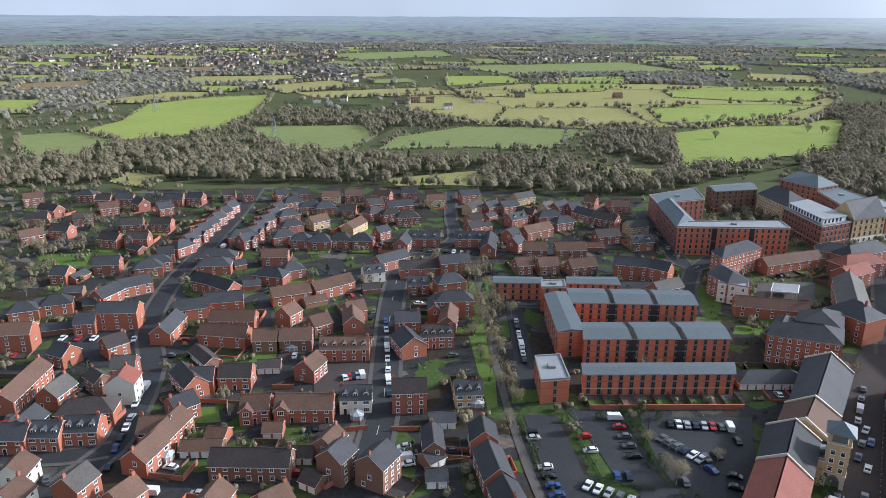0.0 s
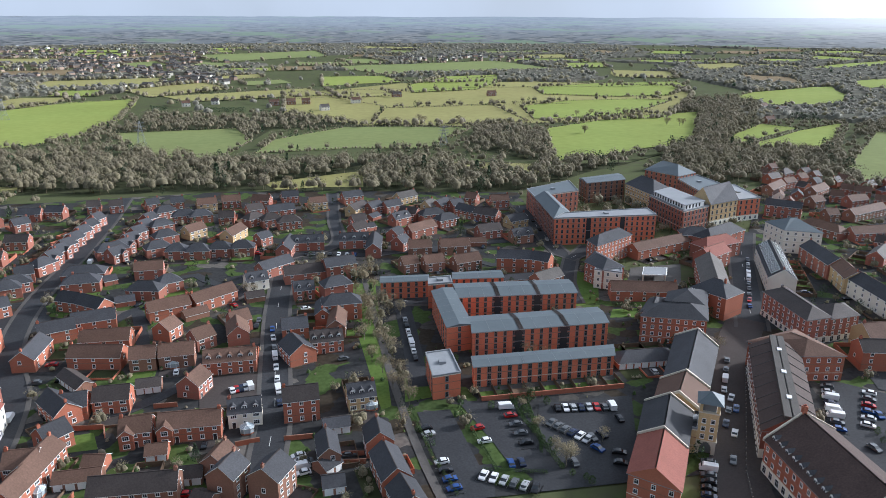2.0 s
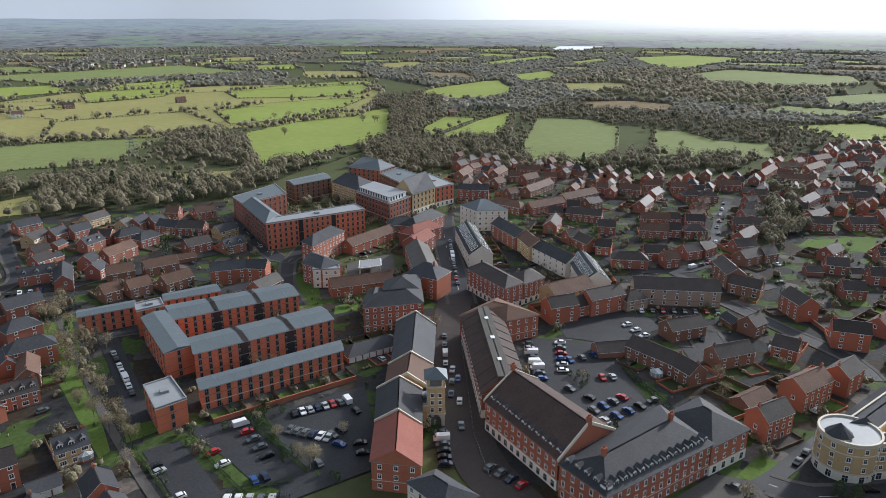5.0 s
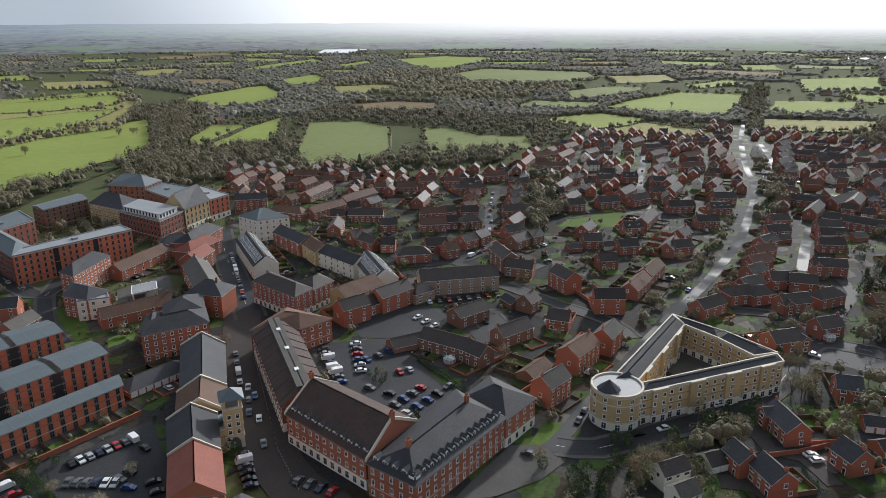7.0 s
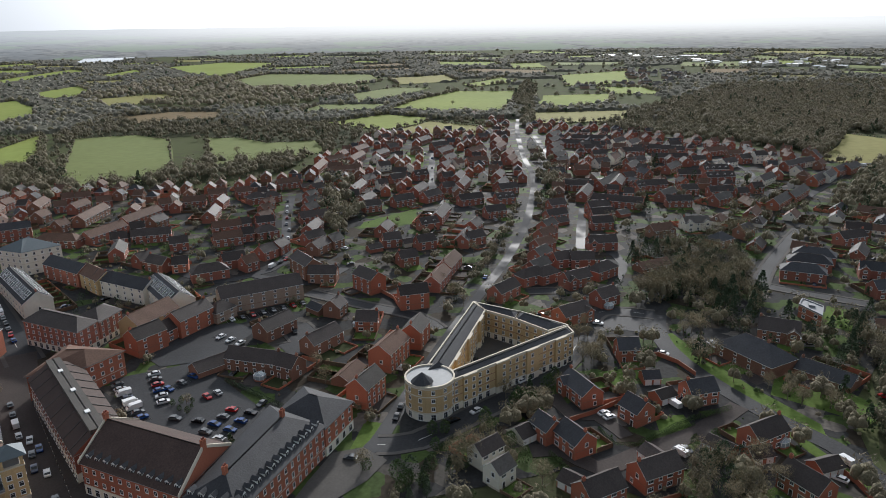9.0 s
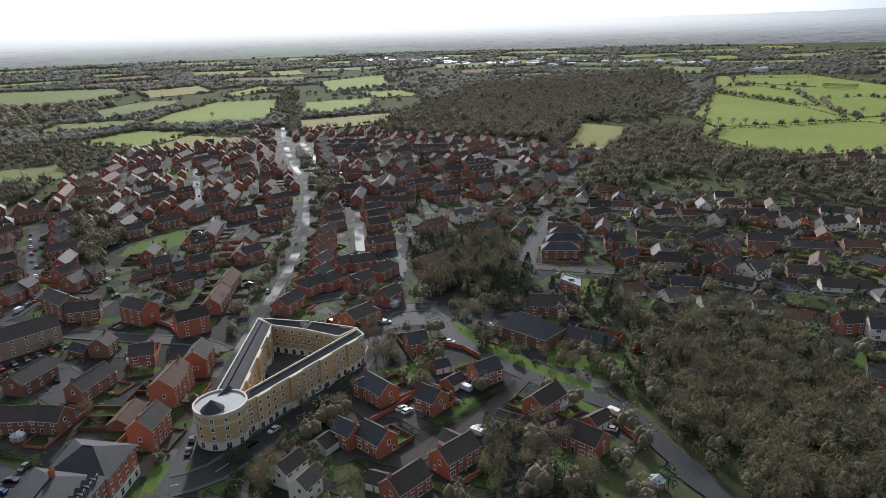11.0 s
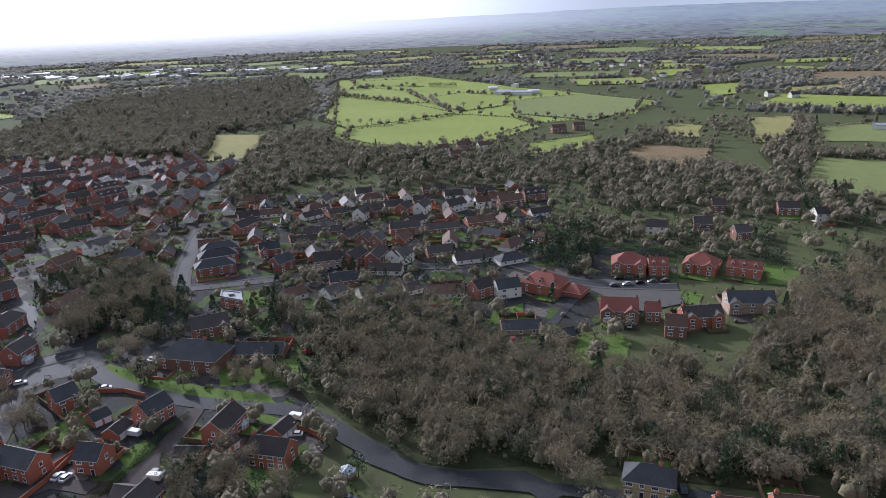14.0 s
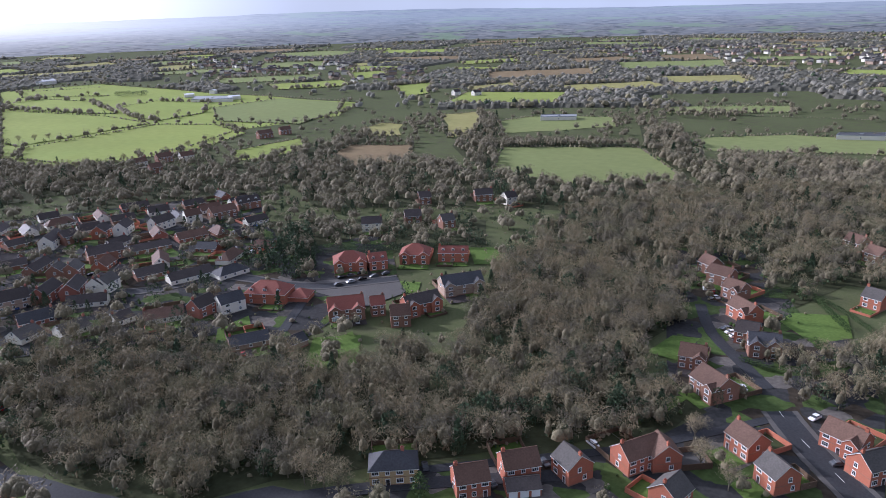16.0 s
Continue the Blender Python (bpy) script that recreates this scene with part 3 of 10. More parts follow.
def patch(name, pts, mat, level, label):
    s = Shape()
    PATCHES.append(name)
    if name == "village_ground":
        VILLAGES.append(pts)
    lift = {0: 0.012, 1: 0.06, 2: 0.12, 3: 0.22}[level] + 0.005 * (len(PATCHES) % 11)
    if name == "woodland_floor":
        lift = -0.28 + 0.005 * (PATCHES.count(name) % 56)
    bm = sheet(pts, lift)
    me = bpy.data.meshes.new(name)
    bm.to_mesh(me)
    me.materials.append(mat)
    tagged(new(name, me), label, name.replace("_", " "), "", "structure")
    if level > 1 and level < 9:
        x0, x1, y0, y1 = bounds(pts)
        x = x0
        while x < x1:
            y = y0
            while y < y1:
                if inside(pts, x, y):
                    mark(x, y, 0.1)
                y += 2.5
            x += 2.5


ROADS = []


def road(pts, width, mat, label, level=2, name="road"):
    """A ribbon along a smoothed line, with raised kerbed pavements on the wider roads."""
    p = [Vector((x, y, 0)) for x, y in pts]
    line = []
    for i in range(len(p) - 1):
        a, b, c, d = p[max(i - 1, 0)], p[i], p[i + 1], p[min(i + 2, len(p) - 1)]
        n = max(2, int((c - b).length / 9))
        for k in range(n):
            t = k / n
            line.append(0.5 * ((2 * b) + (c - a) * t + (2 * a - 5 * b + 4 * c - d) * t * t + (3 * b - a - 3 * c + d) * t ** 3))
    line.append(p[-1])
    n = len(line)
    side = []
    for i in range(n):
        t = (line[min(i + 1, n - 1)] - line[max(i - 1, 0)]).normalized()
        side.append(Vector((-t.y, t.x, 0)))
    for q in line:
        mark(q.x, q.y, width / 2 + 0.6)
    ROADS.append((line, width))
    def ribbon(u0, u1, z0, z1, nm, material_, lab):
        vs, fs = [], []
        for q, s in zip(line, side):
            g = rise(q.x, q.y)
            a, b = q + s * u0, q + s * u1
            vs += [(a.x, a.y, g + z0), (b.x, b.y, g + z0), (a.x, a.y, g + z1), (b.x, b.y, g + z1)]
        for i in range(n - 1):
            o = 4 * i
            fs += [(o + 2, o + 6, o + 7, o + 3), (o, o + 4, o + 6, o + 2), (o + 1, o + 3, o + 7, o + 5)]
        me = mesh(nm, vs, fs, [material_])
        tagged(new(nm, me), lab, nm, "", "structure")
    w = width / 2
    z = 0.02 * level + 0.13 + 0.005 * (len(ROADS) % 9)
    ribbon(w, -w, -0.05, z, name, mat, label)
    if width >= 6 and width != 7 and mat is ASPHALT:
        ribbon(w + 1.5, w, -0.05, z + 0.1, "pavement", PAVING, "grey paved footway with kerb")
        ribbon(-w, -w - 1.5, -0.05, z + 0.1, "pavement", PAVING, "grey paved footway with kerb")
    if width >= 8 and mat is ASPHALT:
        vs, fs = [], []
        for i in range(n - 1):
            if i % 2 == 0:
                a, b, s = line[i], line[i] + (line[i + 1] - line[i]) * 0.5, side[i]
                o = len(vs)
                vs += [tuple(a + s * 0.08 + Vector((0, 0, z + 0.012 + rise(a.x, a.y)))), tuple(b + s * 0.08 + Vector((0, 0, z + 0.012 + rise(a.x, a.y)))),
                       tuple(b - s * 0.08 + Vector((0, 0, z + 0.012 + rise(a.x, a.y)))), tuple(a - s * 0.08 + Vector((0, 0, z + 0.012 + rise(a.x, a.y))))]
                fs.append((o + 3, o + 2, o + 1, o))
        tagged(new("road_marking", mesh("road_marking", vs, fs, [LINE])), "white dashed centre line", "road marking", "", "structure")


# ---- large buildings ----
def offset(pts, d):
    """The convex outline moved outwards by d."""
    n, out = len(pts), []
    for i in range(n):
        a, b, c = Vector(pts[i - 1]), Vector(pts[i]), Vector(pts[(i + 1) % n])
        u, v = (b - a).normalized(), (c - b).normalized()
        nu, nv = Vector((u.y, -u.x)), Vector((v.y, -v.x))
        k = nu + nv
        k = k / max(k.length_squared, 0.2) * 2 * d
        out.append((b.x + k.x, b.y + k.y))
    return out


def block(pts, h, floors, wall, roof, style, win, step, base="", dormers=False, strips=0, parapet=False, what="brick building"):
    o0 = pts
    pts = ccw(pts)
    if pts != list(o0):
        pts = pts[-2:] + pts[:-2] if len(pts) == 4 else pts  # keep the first edge's pair of ends together
    cx, cy = sum(p[0] for p in pts) / len(pts), sum(p[1] for p in pts) / len(pts)
    q = [(x - cx, y - cy) for x, y in pts]
    ob = empty("apartment_building" if floors > 3 else "town_building", cx, cy)
    tagged(ob, what, "building")
    for i in range(len(pts)):
        a, b = Vector(pts[i - 1]), Vector(pts[i])
        for k in range(int((b - a).length / 2.5) + 1):
            e = a.lerp(b, k * 2.5 / max((b - a).length, 2.5))
            for f in (1.0, 0.66, 0.33):
                mark(cx + (e.x - cx) * f, cy + (e.y - cy) * f, 0.1)
    s = Shape()
    s.prism(q, -1, h, 0)
    part("wall", s.done("wall", [BRICK[wall]]), ob)
    pale, dark = STONE if wall != "w" else WHITE, BRICK["c"] if wall != "w" else STONE
    part("cornice", Shape().prism(offset(q, 0.12), h - 0.35, h - 0.05).done("cornice", [pale]), ob)
    for k in range(1, floors):
        part("string_course", Shape().prism(offset(q, 0.05), h / floors * k - 0.12, h / floors * k + 0.08).done("string_course", [dark if win in "vx" or k > 1 else pale]), ob)
    if base:
        part("ground_floor_band", Shape().prism(offset(q, 0.06), -1, h / floors - 0.15, 0).done("ground_floor_band", [BRICK[base]]), ob, label="cream rendered ground floor")
    lengths = [(Vector(q[i]) - Vector(q[(i + 1) % len(q)])).length for i in range(len(q))]
    s = Shape()
    if style in ("flat", "attic"):
        s.prism(offset(q, -0.3), h - 0.02, h + 0.12, 0)
        out, inn = offset(q, 0.15), offset(q, -0.3)
        for i in range(len(q)):
            j = (i + 1) % len(q)
            s.prism([out[i], out[j], inn[j], inn[i]], h, h + 0.55, 1)
        s.box(-1.2, -1.2, h + 0.1, 1.2, 1.2, h + 1.0, 1)
        part("roof", s.done("roof", [ROOF[roof], LEAD]), ob)
        if style == "attic":
            t = Shape()
            t.prism(offset(q, -2.5), h + 0.1, h + 2.9, 0).prism(offset(q, -1.8), h + 2.9, h + 3.2, 1)
            part("penthouse", t.done("penthouse", [WHITE, ROOF["f"]]), ob, label="white set-back top floor")
            for i in range(len(q)):
                a, b = Vector(offset(q, -2.5)[i]), Vector(offset(q, -2.5)[(i + 1) % len(q)])
                d = math.degrees(math.atan2((b - a).y, (b - a).x))
                for k in range(int((b - a).length / 3)):
                    e = a.lerp(b, (k + 0.5) * 3 / (b - a).length)
                    part("window", WINDOWS["d"], ob, pose(e.x, e.y, h + 0.6, 0, 0, d + 180))
    elif len(q) == 4:
        along = lengths[0] >= lengths[1] if style != "gable" and style != "street" else False
        k = q if along else q[1:] + q[:1]
        e = offset(k, 0.45 if style != "mansard" else -0.3)
        A, B2 = (Vector(e[1]) + Vector(e[2])) / 2, (Vector(e[3]) + Vector(e[0])) / 2  # middles of the short ends
        wide = min(lengths[0], lengths[1]) if style not in ("gable", "street") else (Vector(e[1]) - Vector(e[2])).length
        pitch = {"hip": 0.52, "gable": 0.6, "street": 0.55, "mono": 0.14, "mansard": 0.4}[style]
        top = h + wide / 2 * pitch
        inset = (0.5 if style == "hip" else 0.3 if style == "mansard" else 0.0) * wide / max((A - B2).length, 1)
        A2, B3 = A.lerp(B2, min(inset, 0.45)), B2.lerp(A, min(inset, 0.45))
        z = h - 0.1
        low = [(*p, z) for p in e]
        vs = low + [(A2.x, A2.y, top), (B3.x, B3.y, top)]
        t = 0.2
        vs += [(x, y, zz + t) for x, y, zz in vs]
        fs = [(6, 7, 10, 11), (8, 9, 11, 10), (7, 8, 10), (9, 6, 11)]
        rim = [(0, 1, 7, 6), (1, 2, 8, 7), (2, 3, 9, 8), (3, 0, 6, 9), (3, 2, 1, 0)]
        gab = style in ("gable", "street")
        s.add(vs, fs, 0)
        s.i[-2:] = [2, 2] if gab else [0, 0]
        s.add(vs, rim, 1)
        ridge = (B3 - A2)
        if style == "mono":
            n = int(ridge.length / 5.5)
            nrm = Vector((-ridge.y, ridge.x)).normalized()
            for i in range(1, n):
                c = A2 + ridge * (i / n)
                for sg in (-1, 1):
                    d2 = nrm * (wide / 2 + 0.3) * sg
                    u = ridge.normalized() * 0.04
                    s.add([(c.x - u.x, c.y - u.y, top + t + 0.07), (c.x + u.x, c.y + u.y, top + t + 0.07), (c.x + d2.x + u.x, c.y + d2.y + u.y, z + t + 0.09), (c.x + d2.x - u.x, c.y + d2.y - u.y, z + t + 0.09)], [(0, 1, 2, 3), (3, 2, 1, 0)], 1)
        else:
            nrm = Vector((-ridge.y, ridge.x)).normalized() * 0.16
            s.add([(A2.x + nrm.x, A2.y + nrm.y, top + t + 0.06), (B3.x + nrm.x, B3.y + nrm.y, top + t + 0.06), (B3.x - nrm.x, B3.y - nrm.y, top + t + 0.06), (A2.x - nrm.x, A2.y - nrm.y, top + t + 0.06)], [(0, 1, 2, 3), (3, 2, 1, 0)], 1)
        part("roof", s.done("roof", [ROOF[roof], LEAD, BRICK[wall]]), ob)
        if style == "mono":
            side = (Vector((-ridge.y, ridge.x)).normalized()) * (wide / 2 + 0.35)
            u = ridge.normalized() * 0.9
            for i in range(strips):
                c = A2 + ridge * ((i + 1) / (strips + 1))
                # flat dark strip laid on the roof in place of a recess's shade
                t2 = Shape()
                for sg in (-1, 1):
                    f = c + side * sg
                    t2.add([(c.x - u.x, c.y - u.y, top + t + 0.12), (c.x + u.x, c.y + u.y, top + t + 0.12), (f.x + u.x, f.y + u.y, z + t + 0.14), (f.x - u.x, f.y - u.y, z + t + 0.14)], [(0, 1, 2, 3), (3, 2, 1, 0)], 0)
                part("roof_joint", t2.done("roof_joint", [ROOF["b"]]), ob, label="dark recessed joint between the roofs")
        if style == "street" or parapet:
            n = 8 if style == "street" else 2
            for i in range(n):
                f = (i + (0.5 if n > 2 else 0)) / (n if n > 2 else 1)
                a, b = Vector(e[0]).lerp(Vector(e[1]), f), Vector(e[3]).lerp(Vector(e[2]), f)
                m2 = B2.lerp(A, f)
                u = (A - B2).normalized() * (0.25 if parapet else 0.12)
                up = 0.75 if parapet else 0.4
                t2 = Shape()
                for c, d2, zc, zd in ((a, m2, z, top), (m2, b, top, z)):
                    t2.add([(c.x - u.x, c.y - u.y, zc - 0.2), (c.x + u.x, c.y + u.y, zc - 0.2), (d2.x + u.x, d2.y + u.y, zd - 0.2), (d2.x - u.x, d2.y - u.y, zd - 0.2),
                            (c.x - u.x, c.y - u.y, zc + up), (c.x + u.x, c.y + u.y, zc + up), (d2.x + u.x, d2.y + u.y, zd + up), (d2.x - u.x, d2.y - u.y, zd + up)],
                           [(3, 2, 1, 0), (4, 5, 6, 7), (0, 1, 5, 4), (1, 2, 6, 5), (2, 3, 7, 6), (3, 0, 4, 7)], 0)
                part("party_wall", t2.done("party_wall", [STONE if parapet else PAVING]), ob)
        if style == "street":
            u = (A - B2)
            nrm = Vector((-u.y, u.x)).normalized() * 2.2
            t2 = Shape()
            t2.prism([tuple(B2 + nrm), tuple(B2 - nrm), tuple(A - nrm), tuple(A + nrm)], top - 0.9, top + 0.25, 0)
            part("flat_ridge", t2.done("flat_ridge", [ROOF["m"]]), ob)
            for i in range(3):
                c = B2.lerp(A, (i + 0.7) / 3.4)
                part("rooflight", Shape().box(-1, -0.7, 0, 1, 0.7, 0.3, 0).done("rooflight", [WHITE]), ob, pose(c.x, c.y, top + 0.25, 0, 0, math.degrees(math.atan2(u.y, u.x))))
        if dormers or style == "hip" and wide > 11:
            for i, c in enumerate((A2, B3)):
                if dormers:
                    part("chimney", CHIMNEY["o"], ob, Matrix.Translation((c.x, c.y, top - 0.6)) @ Matrix.Scale(1.5, 4))
    if style == "mansard":
        out, inn = offset(q, 0.2), offset(q, -0.3)
        for i in range(len(q)):
            j = (i + 1) % len(q)
            part("parapet", Shape().prism([out[i], out[j], inn[j], inn[i]], h - 0.05, h + 0.7).done("parapet", [STONE]), ob, label="pale stone parapet")
    fh = h / floors
    for i in range(len(q)):
        a, b = Vector(q[i]), Vector(q[(i + 1) % len(q)])
        L = (b - a).length
        if L < 4 or not shown(cx + (a + b).x / 2, cy + (a + b).y / 2, math.degrees(math.atan2((a - b).x, (b - a).y))):
            continue
        n = max(1, int((L - 1) / step))
        d = math.degrees(math.atan2((b - a).y, (b - a).x)) + 180
        nrm = Vector(((b - a).y, -(b - a).x)).normalized()
        bays = [(m + 0.5) * L / int(L / 13) for m in range(int(L / 13))] if style == "mansard" and L > 25 else []
        for m in bays:
            u = (b - a) / L
            foot = [a + u * (m - 2.9), a + u * (m + 2.9)]
            foot = [tuple(foot[0]), tuple(foot[0] + nrm * 0.8), tuple(foot[1] + nrm * 0.8), tuple(foot[1])]
            bay = part("bay", Shape().prism(ccw(foot), fh, h + 0.3).done("bay", [BRICK[wall]]), ob, label="projecting buff brick bay")
            part("bay_base", Shape().prism(ccw(foot), -0.5, fh).done("bay_base", [BRICK[base or wall]]), bay)
            part("bay_coping", Shape().prism(offset(ccw(foot), 0.12), h + 0.3, h + 0.75).done("bay_coping", [STONE]), bay)
        for k in range(n):
            e = a.lerp(b, (k + 0.5) / n)
            if any(abs((e - a).length - m) < 2.6 for m in bays):
                e = e + nrm * 0.8
            elif any(abs((e - a).length - m) < 3.6 for m in bays):
                continue
            for f in range(floors):
                kind = win
                if f == 0 and base:
                    kind = "f"
                hh = {"v": 1.7, "d": 1.9, "x": 2.0, "s": 1.5, "f": 2.0}.get(kind, 1.25)
                p2 = e + nrm * (0.06 if f == 0 and base else 0)
                part("window", WINDOWS[kind], ob, pose(p2.x, p2.y, fh * f + (fh - hh) * 0.45, 0, 0, d))
            if dormers and (style == "hip" or i in (1, 3)):
                p2 = e - nrm * 1.3
                part("window", DORMERWINDOW, part("dormer", DORMER["s"], ob, pose(p2.x, p2.y, h + 0.5, 0, 0, d)))
        for k in range(strips if L > 25 else 0):
            e = a.lerp(b, (k + 1) / (strips + 1)) + nrm * 0.12
            part("stair_glazing", Shape().box(-1.3, -0.1, 0, 1.3, 0.1, h - 0.4, 0).box(-1.35, -0.05, h / 2, 1.35, 0.14, h / 2 + 0.3, 1).done("stair_glazing", [GLASS, DARKFRAME]), ob, pose(e.x, e.y, 0, 0, 0, d), "dark glazed stair strip")
    return ob


def round_end(x, y, r, h):
    ob = tagged(empty("rotunda", x, y), "rounded buff brick corner of the crescent with pale flat roof", "building")
    ring = [(r * math.cos(2 * math.pi * k / 28), r * math.sin(2 * math.pi * k / 28)) for k in range(28)]
    s = Shape().prism(ring, -1, h, 0)
    for z in (h - 0.5, h - 3.2, 2.7):
        s.prism(offset(ring, 0.18), z, z + 0.3, 1)
    s.prism(offset(ring, 0.06), -1, 2.7, 2)
    part("wall", s.done("wall", [BRICK["y"], STONE, BRICK["w"]]), ob)
    t = Shape().prism(offset(ring, -0.4), h, h + 0.12, 0)
    o2, i2 = offset(ring, 0.2), offset(ring, -0.4)
    for k in range(28):
        j = (k + 1) % 28
        t.prism([o2[k], o2[j], i2[j], i2[k]], h, h + 0.6, 1)
    part("roof", t.done("roof", [ROOF["f"], STONE]), ob)
    for k in range(12):
        a = 2 * math.pi * k / 12
        for f in range(4):
            part("window", WINDOWS["n" if f else "f"], ob, pose(r * math.cos(a), r * math.sin(a), f * 2.85 + (0.9 if f else 0.3), 0, 0, math.degrees(a) - 90))


def turret(x, y, h):
    ob = tagged(empty("turret", x, y, z=0), "small conical slate turret roof on the rounded corner", "turret")
    ring = [(3.3 * math.cos(2 * math.pi * k / 10), 3.3 * math.sin(2 * math.pi * k / 10)) for k in range(10)]
    part("drum", Shape().prism(ring, h, h + 0.7, 0).done("drum", [STONE]), ob)
    vs = [(px * 1.12, py * 1.12, h + 0.7) for px, py in ring] + [(0, 0, h + 3.9)]
    part("cone", mesh("cone", vs, [(k, (k + 1) % 10, 10) for k in range(10)] + [tuple(reversed(range(10)))], [ROOF["s"]]), ob)


def clock_tower(x, y, deg, w):
    ob = tagged(empty("tower", x, y, deg), "square buff brick tower with arched base and pyramid metal roof", "tower")
    a, h = w / 2, 16.5
    s = Shape()
    s.box(-a, -a, 4.2, a, a, h - 3.0, 0)
    for sx in (-1, 1):
        for sy in (-1, 1):
            s.box(min(sx * a, sx * (a - 1.1)), min(sy * a, sy * (a - 1.1)), -1, max(sx * a, sx * (a - 1.1)), max(sy * a, sy * (a - 1.1)), 4.2, 1)
            s.box(min(sx * a, sx * (a - 0.8)), min(sy * a, sy * (a - 0.8)), h - 3, max(sx * a, sx * (a - 0.8)), max(sy * a, sy * (a - 0.8)), h, 0)
    for k in range(9):
        t0, t1 = math.pi * k / 9, math.pi * (k + 1) / 9
        r = a - 1.1
        for sy in (-a, a - 0.5):
            s.prism([(-r * math.cos(t0), sy), (-r * math.cos(t1), sy), (-r * math.cos(t1), sy + 0.5), (-r * math.cos(t0), sy + 0.5)], 2.2 + 1.9 * min(math.sin(t0), math.sin(t1)), 4.2, 1)
    for z in (4.2, h - 3.2, h - 0.3):
        s.box(-a - 0.2, -a - 0.2, z, a + 0.2, a + 0.2, z + 0.3, 1)
    s.box(-a + 0.9, -a + 0.9, -1, a - 0.9, a - 0.9, h, 2)
    part("shaft", s.done("shaft", [BRICK["y"], STONE, DARKFRAME]), ob)
    b = a + 0.9
    part("roof", mesh("roof", [(-b, -b, h), (b, -b, h), (b, b, h), (-b, b, h), (0, 0, h + 2.6)], [(0, 1, 4), (1, 2, 4), (2, 3, 4), (3, 0, 4), (3, 2, 1, 0)], [ROOF["z"]]), ob, label="blue-grey metal pyramid roof")
    for side in range(4):
        c, d = math.cos(side * math.pi / 2), math.sin(side * math.pi / 2)
        for z in (5.2, 7.7, 10.2):
            for u in (-1.2, 1.2):
                part("pane", PANE, part("window", WINDOWS["n"], ob, pose(u * c - a * d, u * d + a * c, z, 0, 0, side * 90)))


def pavilion(pts, h):
    pts = ccw(pts)
    cx, cy = sum(p[0] for p in pts) / 4, sum(p[1] for p in pts) / 4
    ob = tagged(empty("pavilion", cx, cy), "open pavilion with flat pale roof on posts in the square", "pavilion")
    q = [(x - cx, y - cy) for x, y in pts]
    part("roof", Shape().prism(q, h - 0.5, h - 0.1, 1).prism(offset(q, -0.4), h - 0.1, h, 0).done("roof", [ROOF["f"], WHITE]), ob)
    for x, y in offset(q, -0.6):
        part("post", Shape().box(x - 0.25, y - 0.25, -0.2, x + 0.25, y + 0.25, h - 0.5, 0).done("post", [STONE]), ob)


# ---- trees: triangle soup, one template of each kind, repeated with its own size and turn ----
def limb(p, q, r0, r1):
    p, q = np.array(p), np.array(q)
    d = (q - p) / max(np.linalg.norm(q - p), 1e-6)
    u = np.cross(d, [0.3, 0.9, 0.2])
    u /= np.linalg.norm(u)
    v = np.cross(d, u)
    a = [p + r0 * (u * math.cos(k * 2.094) + v * math.sin(k * 2.094)) for k in range(3)]
    b = [q + r1 * (u * math.cos(k * 2.094) + v * math.sin(k * 2.094)) for k in range(3)]
    out = []
    for k in range(3):
        j = (k + 1) % 3
        out += [(a[k], a[j], b[j]), (a[k], b[j], b[k])]
    return out


def bare_tree(seed, limbs, twigs, width, length=0.12, spread=0.44, shell=0.7):
    """Unit height: a forked trunk with limbs, and the fine twigs that make a rounded, lobed crown."""
    r = random.Random(seed)
    wood_ = limb((0, 0, -0.03), (0.01, 0, 0.34), 0.02, 0.014)
    lobes = []
    for k in range(max(limbs, 5)):
        a = k * 2.4 + r.uniform(-0.5, 0.5)
        d = spread * r.uniform(0.25, 0.62) if k else 0.03
        c = np.array((d * math.cos(a), d * math.sin(a), r.uniform(0.5, 0.74) if k else 0.72))
        lobes.append((c, r.uniform(0.17, 0.27)))
        if k < limbs:
            wood_ += limb((0.01, 0, r.uniform(0.2, 0.34)), c, 0.01, 0.004)
            for _ in range(2):
                wood_ += limb(c, c + np.array((r.uniform(-0.16, 0.16), r.uniform(-0.16, 0.16), r.uniform(0.02, 0.2))), 0.004, 0.0015)
    tw = []
    middle = np.array((0, 0, 0.4))
    for k in range(twigs):
        c, rad = lobes[r.randrange(len(lobes))]
        d = np.array((r.gauss(0, 1), r.gauss(0, 1), r.gauss(0.45, 0.9)))
        d = d / max(np.linalg.norm(d), 1e-6)
        s = c + d * rad * r.uniform(0.45, 0.95)
        s[2] = max(s[2], 0.2)
        out = s - middle
        out = out / max(np.linalg.norm(out), 1e-6) + d * 0.5
        loose = np.array([r.uniform(-1, 1) for _ in range(3)])
        e = np.cross(out, loose)  # along the crown's surface, a little outwards
        e = e / max(np.linalg.norm(e), 1e-6) + out * r.uniform(0.0, 0.7) + np.array((0, 0, 0.2))
        e = e / np.linalg.norm(e) * length * r.uniform(0.6, 1.3)
        w = np.cross(out * shell + loose * (1 - shell), e)
        w = w / max(np.linalg.norm(w), 1e-6) * width * r.uniform(0.5, 1.2)
        tw.append((s - w, s + w, s + e))
    return np.array(wood_), np.array(tw)


